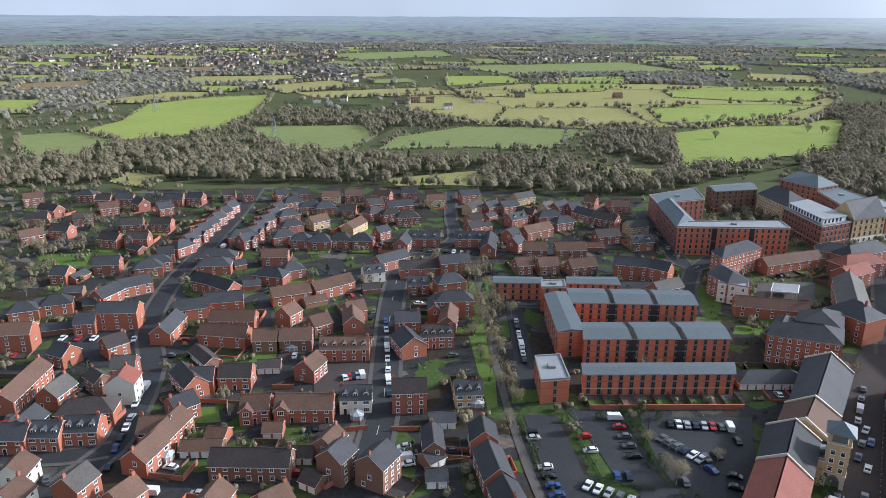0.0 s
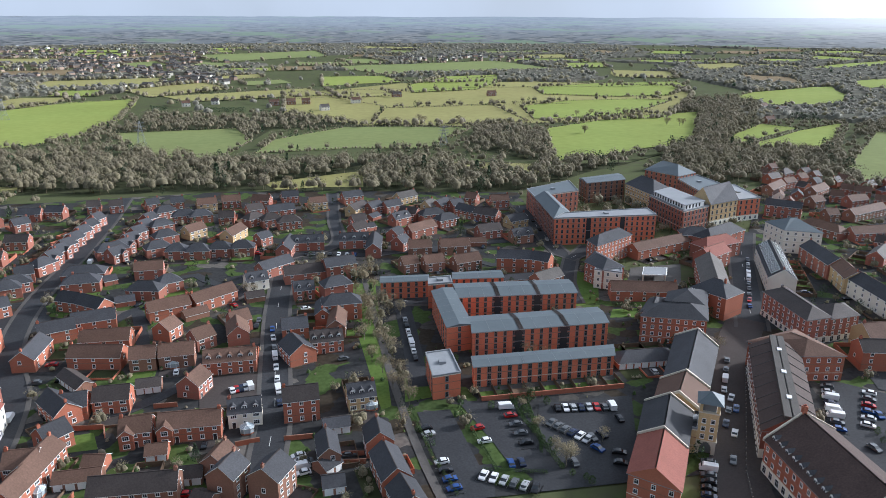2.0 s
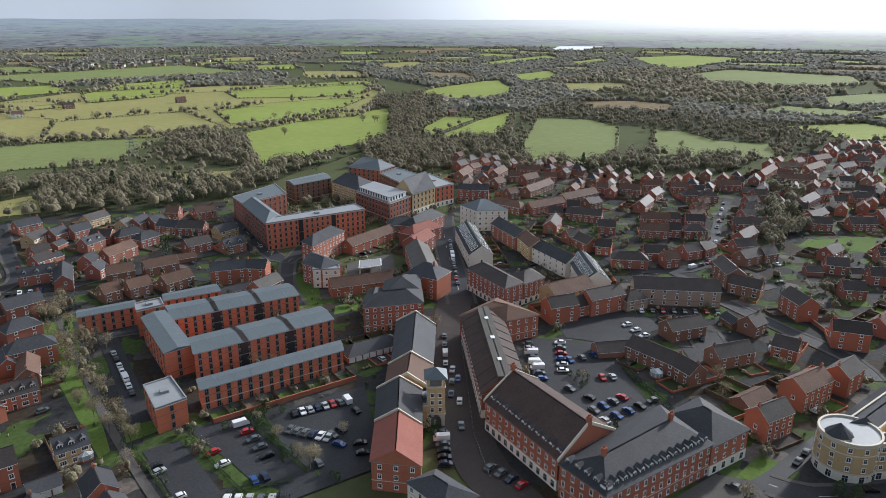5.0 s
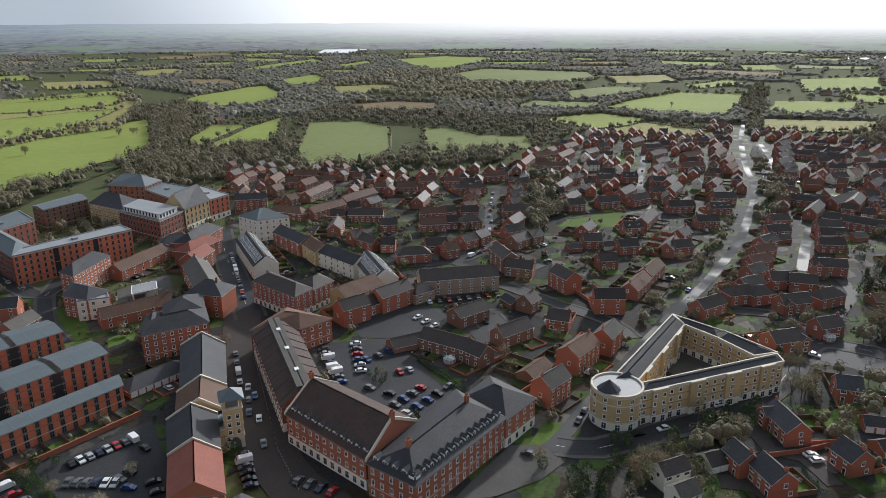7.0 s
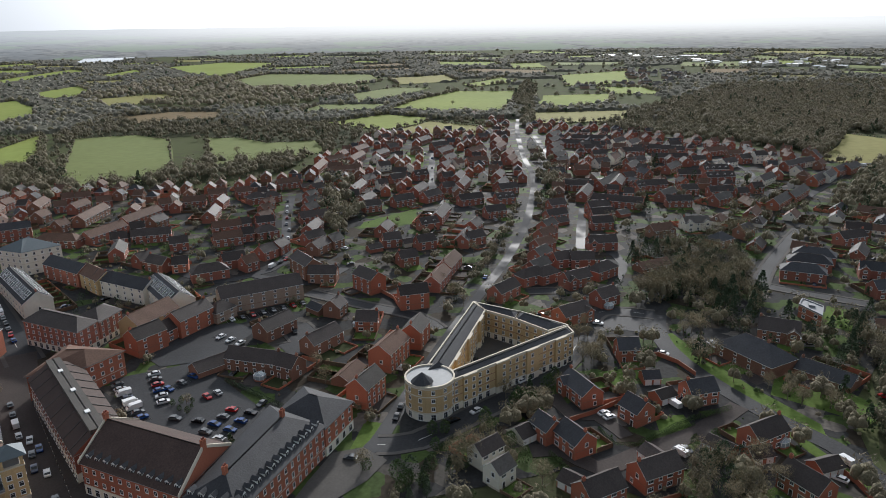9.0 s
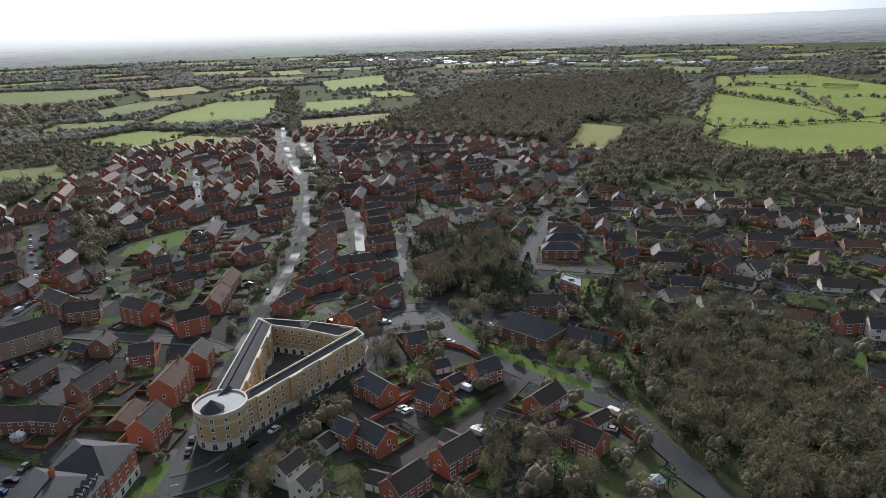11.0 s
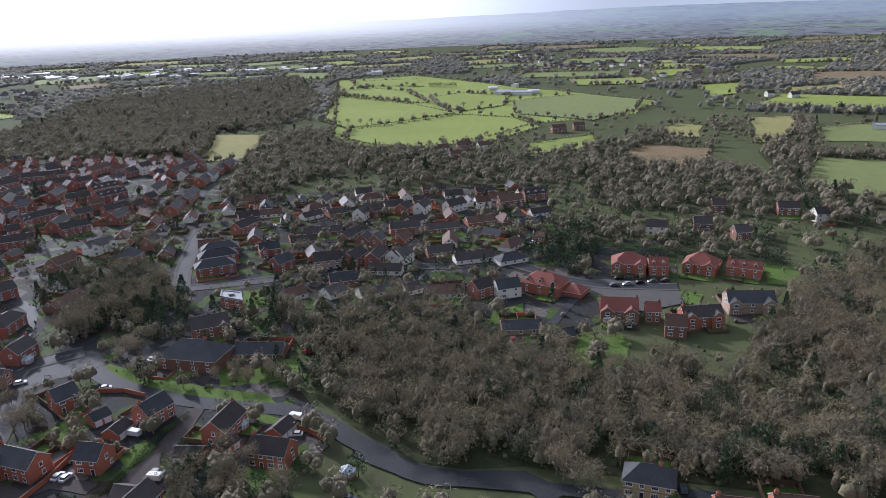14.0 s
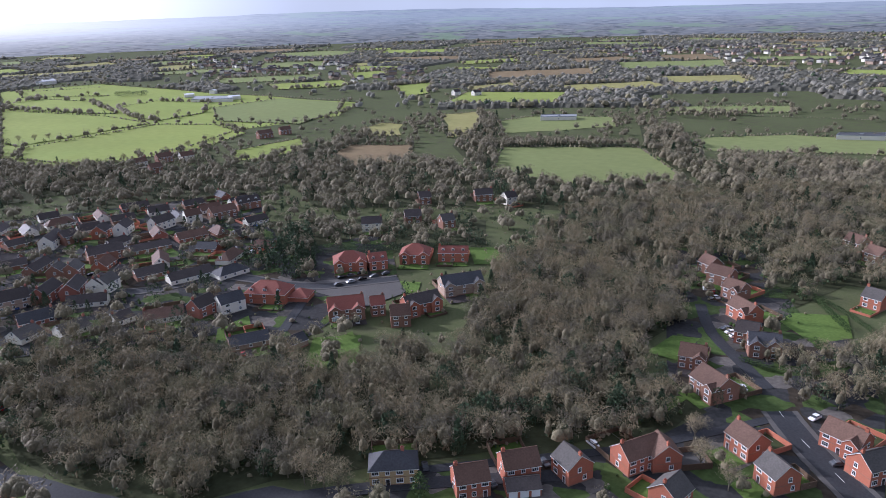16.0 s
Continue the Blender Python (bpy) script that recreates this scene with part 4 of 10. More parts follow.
def leafy(seed, n, size, cone):
    """Unit height: a cloud of leaf sprays, conical or rounded, uneven at the rim."""
    r = random.Random(seed)
    out = []
    for _ in range(n):
        z = r.random() ** 0.8
        rad = (0.27 * (1.02 - z) + 0.02) if cone else 0.36 * math.sqrt(max(0.05, 1 - (2 * z - 0.9) ** 2))
        a = r.uniform(0, 6.283)
        k = rad * r.uniform(0.55, 1.1)
        c = np.array((k * math.cos(a), k * math.sin(a), 0.06 + 0.94 * z))
        p = [c + np.array([r.uniform(-1, 1) for _ in range(3)]) * size for _ in range(3)]
        out.append(p)
    return limb((0, 0, -0.02), (0, 0, 0.6), 0.02, 0.006), np.array(out)


def soup(name, tris, mats, ids=None):
    """One mesh of many triangles; corners that coincide are joined and shaded smoothly."""
    tris = np.asarray(tris, dtype=np.float32).reshape(-1, 3)
    n = len(tris) // 3
    key = np.ascontiguousarray(tris).view(np.int32).astype(np.int64)
    key = key[:, 0] * 73856093 + key[:, 1] * 19349663 + key[:, 2] * 83492791
    _, first, back = np.unique(key, return_index=True, return_inverse=True)
    me = bpy.data.meshes.new(name)
    me.vertices.add(len(first))
    me.vertices.foreach_set("co", tris[first].reshape(-1))
    me.loops.add(3 * n)
    me.loops.foreach_set("vertex_index", back.reshape(-1).astype(np.int32))
    me.polygons.add(n)
    me.polygons.foreach_set("loop_start", np.arange(0, 3 * n, 3, dtype=np.int32))
    me.polygons.foreach_set("use_smooth", np.ones(n, dtype=bool))
    for m in mats:
        me.materials.append(m)
    if ids is not None:
        me.polygons.foreach_set("material_index", np.asarray(ids, dtype=np.int32))
    me.update()
    me.validate()
    return me


def ivied(seed, n):
    r = random.Random(seed)
    out = []
    for _ in range(n):
        a, z = r.uniform(0, 6.283), r.uniform(0.02, 0.42)
        k = r.uniform(0.02, 0.3) * (1 - z)
        c = np.array((k * math.cos(a), k * math.sin(a), z))
        out.append([c + np.array([r.uniform(-1, 1) for _ in range(3)]) * 0.075 for _ in range(3)])
    return np.array(out)


def lump(r, c, rad, tall, sides=5):
    """An uneven clump: the mass of a crown seen from afar."""
    ring = []
    for k, (zz, rr) in enumerate(((-0.75, 0.98), (0.2, 0.84))):
        ring.append([np.array((c[0] + rad * rr * r.uniform(0.72, 1.2) * math.cos(6.283 * (j + 0.5 * k) / sides), c[1] + rad * rr * r.uniform(0.72, 1.2) * math.sin(6.283 * (j + 0.5 * k) / sides), c[2] + tall * (zz + r.uniform(-0.15, 0.15)))) for j in range(sides)])
    top = np.array((c[0] + r.uniform(-0.2, 0.2) * rad, c[1] + r.uniform(-0.2, 0.2) * rad, c[2] + tall * r.uniform(0.85, 1.1)))
    out = []
    for j in range(sides):
        i = (j + 1) % sides
        out += [(ring[0][j], ring[0][i], ring[1][j]), (ring[0][i], ring[1][i], ring[1][j]), (ring[1][j], ring[1][i], top)]
    return out


def clumps(seed, n, size, low=0.42, high=0.56, out_to=0.16, tall=0.3):
    r = random.Random(seed)
    out = []
    for k in range(n):
        a = k * 2.3 + r.random()
        d = 0.0 if n == 1 else r.uniform(0.4, 1.0) * out_to
        out += lump(r, (d * math.cos(a), d * math.sin(a), r.uniform(low, high)), size * r.uniform(0.8, 1.15), tall * r.uniform(0.85, 1.2))
    return np.array(out)


IVIED = 34
CORE = {"near": 30, "mid": 45}
TREES = {
    "near": [np.concatenate([*bare_tree(k, 5, 262, 0.0072, 0.11, 0.52, 0.3), ivied(k, IVIED), clumps(300 + k, 2, 0.12, 0.4, 0.52, 0.12, 0.2)]) for k in range(6)],
    "mid": [np.concatenate([*bare_tree(20 + k, 1, 80, 0.018, 0.11, 0.46, 0.5), clumps(30 + k, 3, 0.19, 0.42, 0.55, 0.2, 0.22)]) for k in range(6)],
    "shrub": [np.concatenate([clumps(130 + k, 1, 0.34), bare_tree(140 + k, 0, 8, 0.06, 0.22)[1]]) for k in range(4)],
    "bush": [clumps(170 + k, 1, 0.5, 0.4, 0.5, 0, 0.5) for k in range(4)],
    "far": [np.concatenate([bare_tree(50 + k, 0, 16, 0.04, 0.13, 0.44, 0.8)[1], clumps(40 + k, 2, 0.24, 0.42, 0.56, 0.14, 0.32)]) for k in range(6)],
}
FIR = {"near": [np.concatenate([np.array(a), b]) for a, b in (leafy(60 + k, 420, 0.055, True) for k in range(2))],
       "mid": [np.concatenate([np.array(a), b]) for a, b in (leafy(70 + k, 150, 0.09, True) for k in range(2))],
       "far": [leafy(80, 20, 0.17, True)[1]], "shrub": [leafy(81, 24, 0.16, False)[1]], "bush": [clumps(180, 1, 0.5, 0.4, 0.5, 0, 0.5)]}
IVY = {"near": [np.concatenate([np.array(a), b]) for a, b in (leafy(90 + k, 300, 0.05, False) for k in range(2))],
       "mid": [np.concatenate([np.array(a), b]) for a, b in (leafy(95 + k, 110, 0.08, False) for k in range(2))],
       "far": [np.concatenate([clumps(150, 1, 0.4), leafy(99, 14, 0.17, False)[1]])], "shrub": [np.concatenate([clumps(160, 1, 0.4), leafy(161, 16, 0.17, False)[1]])], "bush": [clumps(181, 1, 0.5, 0.4, 0.5, 0, 0.5)]}


def planted(spots, kind, ever, seed):
    """The triangles of many trees at (x, y, height)."""
    r = random.Random(seed)
    out, ids = [], []
    for x, y, h in spots:
        e = r.random() < ever
        t = r.choice((FIR if r.random() < 0.35 else IVY)[kind] if e else TREES[kind])
        a, w = r.uniform(0, 6.283), h * r.uniform(1.0, 1.4) * (0.75 if e else 1.45 if kind == "far" else 1.0)
        m = np.array(((math.cos(a) * w, -math.sin(a) * w, 0), (math.sin(a) * w, math.cos(a) * w, 0), (0, 0, h)))
        out.append(t @ m.T + np.array((x, y, rise(x, y))))
        own = np.full(len(t), 3 if e else r.choice((2, 5, 6, 6)) if kind == "near" else r.choice((0, 0, 1, 2)))
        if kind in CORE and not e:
            own[-CORE[kind]:] = 4  # the dense inside of the crown, its shade put into the colour
        if kind == "near" and not e and r.random() < 0.5:
            own[-CORE[kind] - IVIED:-CORE[kind]] = 3  # ivy round the trunk and holly below it
        ids.append(own)
    return np.concatenate(out), np.concatenate(ids)


WOODS = []
MASSED = []
TRUNKS = []


def wood(pts, gap, kind, lo, hi, ever):
    WOODS.append(pts)
    if kind != "near":
        MASSED.append(pts)
    gap *= 1.13 if kind == "mid" else 1.06
    r = random.Random(len(WOODS))
    x0, x1, y0, y1 = bounds(pts)
    spots, x = [], x0
    while x < x1:
        y = y0
        while y < y1:
            px, py = x + r.uniform(-0.6, 0.6) * gap, y + r.uniform(-0.6, 0.6) * gap
            if inside(pts, px, py) and free(px, py) and not any(inside(f, px, py) for f in FIELDS):
                spots.append((px, py, r.uniform(lo, hi)))
                TRUNKS.append((px, py))
            y += gap
        x += gap
    if spots:
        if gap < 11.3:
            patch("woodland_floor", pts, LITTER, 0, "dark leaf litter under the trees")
        tris, ids = planted(spots, kind, ever, len(WOODS) + 100)
        tagged(new("woodland", soup("woodland", tris, [TWIG, TWIG_RED, TWIG_OLIVE, EVERGREEN, TWIG_SHADE, BARK, TWIG_NEAR], ids)), "bare grey-brown winter woodland with some evergreens", "woodland", "", "stuff")


def hedgerow(pts, gap, lo, hi):
    r = random.Random(int(pts[0][0]))
    low, tall = [], []
    for (xa, ya), (xb, yb) in zip(pts, pts[1:]):
        d = math.hypot(xb - xa, yb - ya)
        n = max(1, int(d / 3.0))
        for k in range(n):
            f = (k + 0.5) / n
            low.append((xa + (xb - xa) * f + r.uniform(-0.4, 0.4), ya + (yb - ya) * f + r.uniform(-0.4, 0.4), r.uniform(1.4, 2.4)))
        k = r.uniform(0, 40)
        while k < d:
            f = k / d
            tall.append((xa + (xb - xa) * f + r.uniform(-1.5, 1.5), ya + (yb - ya) * f + r.uniform(-1.5, 1.5), r.uniform(6, 11)))
            k += r.choice((7, 9, 14, 30, 55)) * r.uniform(0.8, 1.3)
    tris, ids = planted(low, "shrub", 0.3, len(low))
    if tall:
        t2, i2 = planted(tall, "mid", 0.04, len(tall))
        tris, ids = np.concatenate([tris, t2]), np.concatenate([ids, i2])
    tagged(new("hedgerow", soup("hedgerow", tris, [TWIG, TWIG_RED, TWIG_OLIVE, EVERGREEN, TWIG_SHADE], ids)), "bare field hedge with a few taller trees", "hedgerow", "field hedges", "stuff")


TREE_PARTS = {}


def clipped_hedge(pts, h, dark=True):
    """A clipped evergreen hedge along a line."""
    r = random.Random(int(pts[0][0] * 3))
    spots = []
    for (xa, ya), (xb, yb) in zip(pts, pts[1:]):
        d = math.hypot(xb - xa, yb - ya)
        n = max(2, int(d / (h * 0.42)))
        for k in range(n):
            f = (k + 0.5) / n
            spots.append((xa + (xb - xa) * f, ya + (yb - ya) * f, h * r.uniform(0.85, 1.1)))
            mark(spots[-1][0], spots[-1][1], 0.1)
    tris = []
    for x, y, hh in spots:
        t = r.choice(IVY["mid"])[6:]
        tris.append(t * np.array((hh * 1.1, hh * 1.1, hh)) + np.array((x, y, rise(x, y) - 0.1)))
    tagged(new("hedge", soup("hedge", np.concatenate(tris), [EVERGREEN if dark else HEDGE])), "clipped dark evergreen hedge" if dark else "clipped green garden hedge", "hedge", "garden hedges")




def tree(x, y, h, kind):
    r = random.Random(int(x * 3 + y))
    key = (kind, r.randrange(3))
    if key not in TREE_PARTS:
        a, b = bare_tree(200 + key[1], 9, 850, 0.0055, 0.1) if kind == "bare" else leafy(220 + key[1], 700, 0.04, True) if kind == "conifer" else leafy(240 + key[1], 500, 0.06, False)
        TREE_PARTS[key] = soup("trunk", a, [BARK]), soup("crown", b, [TWIG_NEAR if kind == "bare" else EVERGREEN if kind == "conifer" else HEDGE])
    label = {"bare": "bare winter tree with spreading grey-brown crown", "conifer": "dark green conifer with uneven outline", "bush": "rounded green garden shrub"}[kind]
    ob = tagged(empty("tree" if kind != "bush" else "shrub", x, y, r.uniform(0, 360)), label, "tree" if kind != "bush" else "shrub", "trees")
    w = h * r.uniform(0.9, 1.15)
    for nm, me in zip(("trunk", "crown"), TREE_PARTS[key]):
        part(nm, me, ob, Matrix.Diagonal((w, w, h, 1)))
    mark(x, y, 0.5)


# ---- cars ----
def car_meshes():
    paint = {}
    for nm, c in (("white", (0.7, 0.7, 0.7)), ("black", (0.012, 0.012, 0.014)), ("grey", (0.11, 0.115, 0.12)), ("silver", (0.4, 0.41, 0.42)), ("blue", (0.02, 0.06, 0.2)), ("red", (0.35, 0.02, 0.02)), ("navy", (0.012, 0.02, 0.05))):
        paint[nm] = material(nm + "_car_paint", c, 0.25, 0.05, spec=0.5, metal=0.2 if nm in ("silver", "grey") else 0.0)
    def hull(profile, w, inset=0.0):
        vs, n = [], len(profile)
        for sx in (-1, 1):
            vs += [(x, sx * (w / 2 - (inset if z > 0.95 else 0.04 if z < 0.4 else 0)), z) for x, z in profile]
        fs = [tuple(range(n)), tuple(reversed(range(n, 2 * n)))] + [(i, n + i, n + (i + 1) % n, (i + 1) % n) for i in range(n)]
        return vs, fs
    body = {}
    low = [(-2.12, 0.3), (2.1, 0.3), (2.16, 0.6), (2.02, 0.78), (1.1, 0.96), (-1.75, 1.0), (-2.1, 0.9), (-2.16, 0.6)]
    top = [(1.12, 0.94), (0.45, 1.42), (-0.2, 1.48), (-1.2, 1.42), (-1.8, 0.98)]
    glass = [(1.0, 0.98), (0.42, 1.39), (-0.2, 1.44), (-1.15, 1.38), (-1.68, 1.0)]
    for nm, m in paint.items():
        s = Shape()
        s.add(*hull(low, 1.78), 0)
        s.add(*hull([(0.42, 1.41), (0.35, 1.47), (-0.2, 1.51), (-1.2, 1.46), (-1.28, 1.39)], 1.5), 0)
        body[nm] = s.done("body", [m])
    g = Shape().add(*hull(top, 1.64, 0.12), 0).done("cabin_glass", [GLASS])
    w = Shape()
    ring = [(0.31 * math.cos(2 * math.pi * k / 12), 0.31 * math.sin(2 * math.pi * k / 12)) for k in range(12)]
    vs = [(x, -0.1, z) for x, z in ring] + [(x, 0.1, z) for x, z in ring]
    fs = [tuple(range(12)), tuple(reversed(range(12, 24)))] + [(k, 12 + k, 12 + (k + 1) % 12, (k + 1) % 12) for k in range(12)]
    tyre = mesh("wheel", vs, fs, [material("tyre_rubber", (0.02, 0.02, 0.02), 0.8)])
    v = Shape()
    v.add(*hull([(-2.5, 0.35), (2.5, 0.35), (2.55, 0.8), (2.35, 1.1), (1.6, 1.95), (1.3, 2.1), (-2.5, 2.1)], 1.95), 0)
    v.box(1.62, -0.8, 1.2, 2.1, 0.8, 1.7, 1)
    van = v.done("body", [paint["white"], GLASS])
    return body, g, tyre, van


CARBODY, CARGLASS, TYRE, VAN = car_meshes()
COLOURS = ["white"] * 5 + ["black"] * 5 + ["grey"] * 5 + ["silver"] * 3 + ["blue"] * 3 + ["navy"] * 2 + ["red"] * 2
CAR_SEED = random.Random(5)


def car(x, y, deg):
    van = CAR_SEED.random() < 0.06
    c = "white" if van else CAR_SEED.choice(COLOURS)
    ob = tagged(empty("van" if van else "car", x, y, deg, rise(x, y) + 0.1), f"parked {c} {'panel van' if van else 'car'} on asphalt", "van" if van else "car", "parked cars")
    part("body", VAN if van else CARBODY[c], ob)
    if not van:
        part("cabin_glass", CARGLASS, ob)
    if math.hypot(x, y) < 172:
        for wx in (-1.3, 1.35):
            for wy in (-0.8, 0.8):
                part("wheel", TYRE, ob, pose(wx, wy, 0.31))


def conservatory(x, y, deg):
    ob = tagged(empty("conservatory", x, y, deg), "white framed glass conservatory against a house wall", "conservatory", "conservatories")
    w, d, h, top = 1.9, 2.6, 2.2, 3.2
    foot = [(-w, d / 2), (-w, -d / 4), (-w / 2, -d / 2), (w / 2, -d / 2), (w, -d / 4), (w, d / 2)]
    part("base_wall", Shape().prism(foot, -0.2, 0.6, 0).done("base_wall", [BRICK["o"]]), ob)
    part("glazing", Shape().prism(offset(ccw(foot), -0.05), 0.6, h, 0).done("glazing", [PALEGLASS]), ob)
    roofv = [(px * 1.08, py * 1.08, h) for px, py in foot] + [(0, d / 2, top), (0, -d / 6, top)]
    part("glass_roof", mesh("glass_roof", roofv, [(0, 1, 7, 6), (1, 2, 7), (2, 3, 7), (3, 4, 7), (4, 5, 6, 7), (5, 0, 6)], [PALEGLASS]), ob, label="pale glass roof")
    for px, py in foot:
        part("post", Shape().box(px - 0.07, py - 0.07, 0.6, px + 0.07, py + 0.07, h, 0).done("post", [WHITE]), ob)
    bars = []
    for i in range(6):
        bars += limb(roofv[i], roofv[7 if 0 < i < 5 else 6], 0.06, 0.06)
    bars += limb(roofv[6], roofv[7], 0.08, 0.08)
    for i in range(5):
        bars += limb(roofv[i], roofv[i + 1], 0.09, 0.09)
    part("roof_bars", soup("roof_bars", bars, [WHITE]), ob, label="white roof bars")


def bollards(xa, ya, xb, yb, n):
    s = Shape().prism([(0.09 * math.cos(k * 1.047), 0.09 * math.sin(k * 1.047)) for k in range(6)], 0, 0.85, 0).prism([(0.13 * math.cos(k * 1.047), 0.13 * math.sin(k * 1.047)) for k in range(6)], 0.85, 1.0, 1)
    me = s.done("bollard", [DARKFRAME, STONE])
    for k in range(n):
        f = k / max(n - 1, 1)
        ob = new("bollard", me)
        ob.matrix_basis = pose(xa + (xb - xa) * f, ya + (yb - ya) * f, 0.15)
        tagged(ob, "short pale-topped bollard along the high street", "bollard", "bollards")


def cars(xa, ya, xb, yb, n, mode):
    if mode == "p" and n >= 3 and math.hypot(xa, ya) < 330:
        s = Shape()
        t = Vector((xb - xa, yb - ya)) / (n - 1)
        m = Vector((-t.y, t.x)).normalized()
        u = t.normalized() * 0.08
        for k in range(n + 1):
            c = Vector((xa, ya)) + t * (k - 0.5)
            a, b = c - m * 2.4, c + m * 2.4
            s.add([((a - u).x, (a - u).y, 0.2), ((a + u).x, (a + u).y, 0.2), ((b + u).x, (b + u).y, 0.2), ((b - u).x, (b - u).y, 0.2)], [(0, 1, 2, 3), (3, 2, 1, 0)])
        tagged(new("bay_marking", s.done("bay_marking", [LINE])), "white painted parking bay lines", "road marking", "", "structure")
    a = math.degrees(math.atan2(yb - ya, xb - xa)) if abs(xb - xa) + abs(yb - ya) > 0.5 else 0
    for k in range(n):
        f = k / (n - 1) if n > 1 else 0.5
        turn = CAR_SEED.uniform(-4, 4) + (180 if CAR_SEED.random() < 0.5 else 0)
        car(xa + (xb - xa) * f, ya + (yb - ya) * f, a + turn + (90 if mode == "p" else 0))


# ---- distance: far woods and suburbs, and the last ridges ----
def far_fields():
    """Small fields scattered over the far country."""
    r = random.Random(31)
    made = 0
    for _ in range(1600):
        a, q = r.uniform(-0.7, 3.1), 1000 + 1370 * r.random() ** 0.8
        w, d = r.uniform(70, 200), r.uniform(60, 150)
        t = a + r.uniform(-0.4, 0.4)
        x, y = q * math.sin(a), q * math.cos(a)
        ux, uy, vx, vy = math.cos(t), -math.sin(t), math.sin(t), math.cos(t)
        k = r.uniform(-0.3, 0.3)
        pts = [(x + ux * w * i / 2 + vx * d * (j + k * i) / 2, y + uy * w * i / 2 + vy * d * (j + k * i) / 2) for i, j in ((-1, -1), (1, -1), (1, 1), (-1, 1))]
        probe = pts + [(x, y)] + [((p[0] + x) / 2, (p[1] + y) / 2) for p in pts]
        if any(inside(f, *p) for f in FIELDS + WOODS for p in probe) or any(inside(pts, *p) for f in FIELDS for p in f) or max(math.hypot(*p) for p in pts) > 2390:
            continue
        field(pts, r.choice((FIELD, FIELD, FIELD_DULL, FIELD_DRY, FIELD_DULL, STUBBLE)), "distant small hedged field")
        made += 1
        if made == 150:
            break


def field_hedges():
    """A low hedge round each field beyond the village, with a tree here and there."""
    r = random.Random(41)
    low, tall, core = [], [], []
    for pts in FIELDS:
        mid = (sum(p[0] for p in pts) / len(pts), sum(p[1] for p in pts) / len(pts))
        far = math.hypot(*mid)
        if far < 560 or far > 2400:
            continue
        for (xa, ya), (xb, yb) in zip(pts, pts[1:] + pts[:1]):
            d = math.hypot(xb - xa, yb - ya)
            if d < 12 or r.random() < 0.08:
                continue
            step = 4.0 if far < 1000 else 6.0
            for k in range(int(d / step)):
                f = (k + 0.5) * step / d
                low.append((xa + (xb - xa) * f + r.uniform(-1, 1), ya + (yb - ya) * f + r.uniform(-1, 1), r.uniform(1.4, 2.4) * (1 if far < 1000 else 1.2)))
            k, dense = r.uniform(0, 30), r.choice((9, 16, 30, 60))
            while k < d:
                f = k / d
                spot = (xa + (xb - xa) * f + r.uniform(-2, 2), ya + (yb - ya) * f + r.uniform(-2, 2), r.uniform(6, 10))
                (tall if far < 1050 else core).append(spot)
                k += dense * r.uniform(0.6, 1.8)
    for name, spots, kind, ever in (("field_hedge", low, "bush", 0.2), ("hedge_trees", tall, "mid", 0.03), ("distant_hedge_trees", core, "far", 0.03)):
        tris, ids = planted(spots, kind, ever, len(spots))
        tagged(new(name, soup(name, tris, [TWIG, TWIG_RED, TWIG_OLIVE, EVERGREEN, TWIG_SHADE], ids)), "bare field hedges" if kind == "bush" else "bare hedgerow trees between the fields", "hedgerow", "", "stuff")


def within(pts, x, y):
    """inside() for whole arrays."""
    hit = np.zeros(x.shape, dtype=bool)
    x0, x1, y0, y1 = bounds(pts)
    near = np.where((x > x0) & (x < x1) & (y > y0) & (y < y1))[0]
    px, py = x[near], y[near]
    got = np.zeros(px.shape, dtype=bool)
    for k in range(len(pts)):
        (xa, ya), (xb, yb) = pts[k - 1], pts[k]
        if ya != yb:
            got ^= ((ya > py) != (yb > py)) & (px < (xb - xa) * (py - ya) / (yb - ya) + xa)
    hit[near] = got
    return hit


def wooded(x, y):
    """Above nought in the far woods, below in the open."""
    pasture = 0.4 if -300 < x < 700 and 900 < y < 1420 else 0.0  # grazing land with few trees north of the village
    return noise.noise((x / 420, y / 420, 0.3)) + 0.45 * noise.noise((x / 130, y / 130, 4.0)) - 0.12 - pasture + 0.3 * min(1.0, max(0.0, math.hypot(x, y) - 1000) / 900)


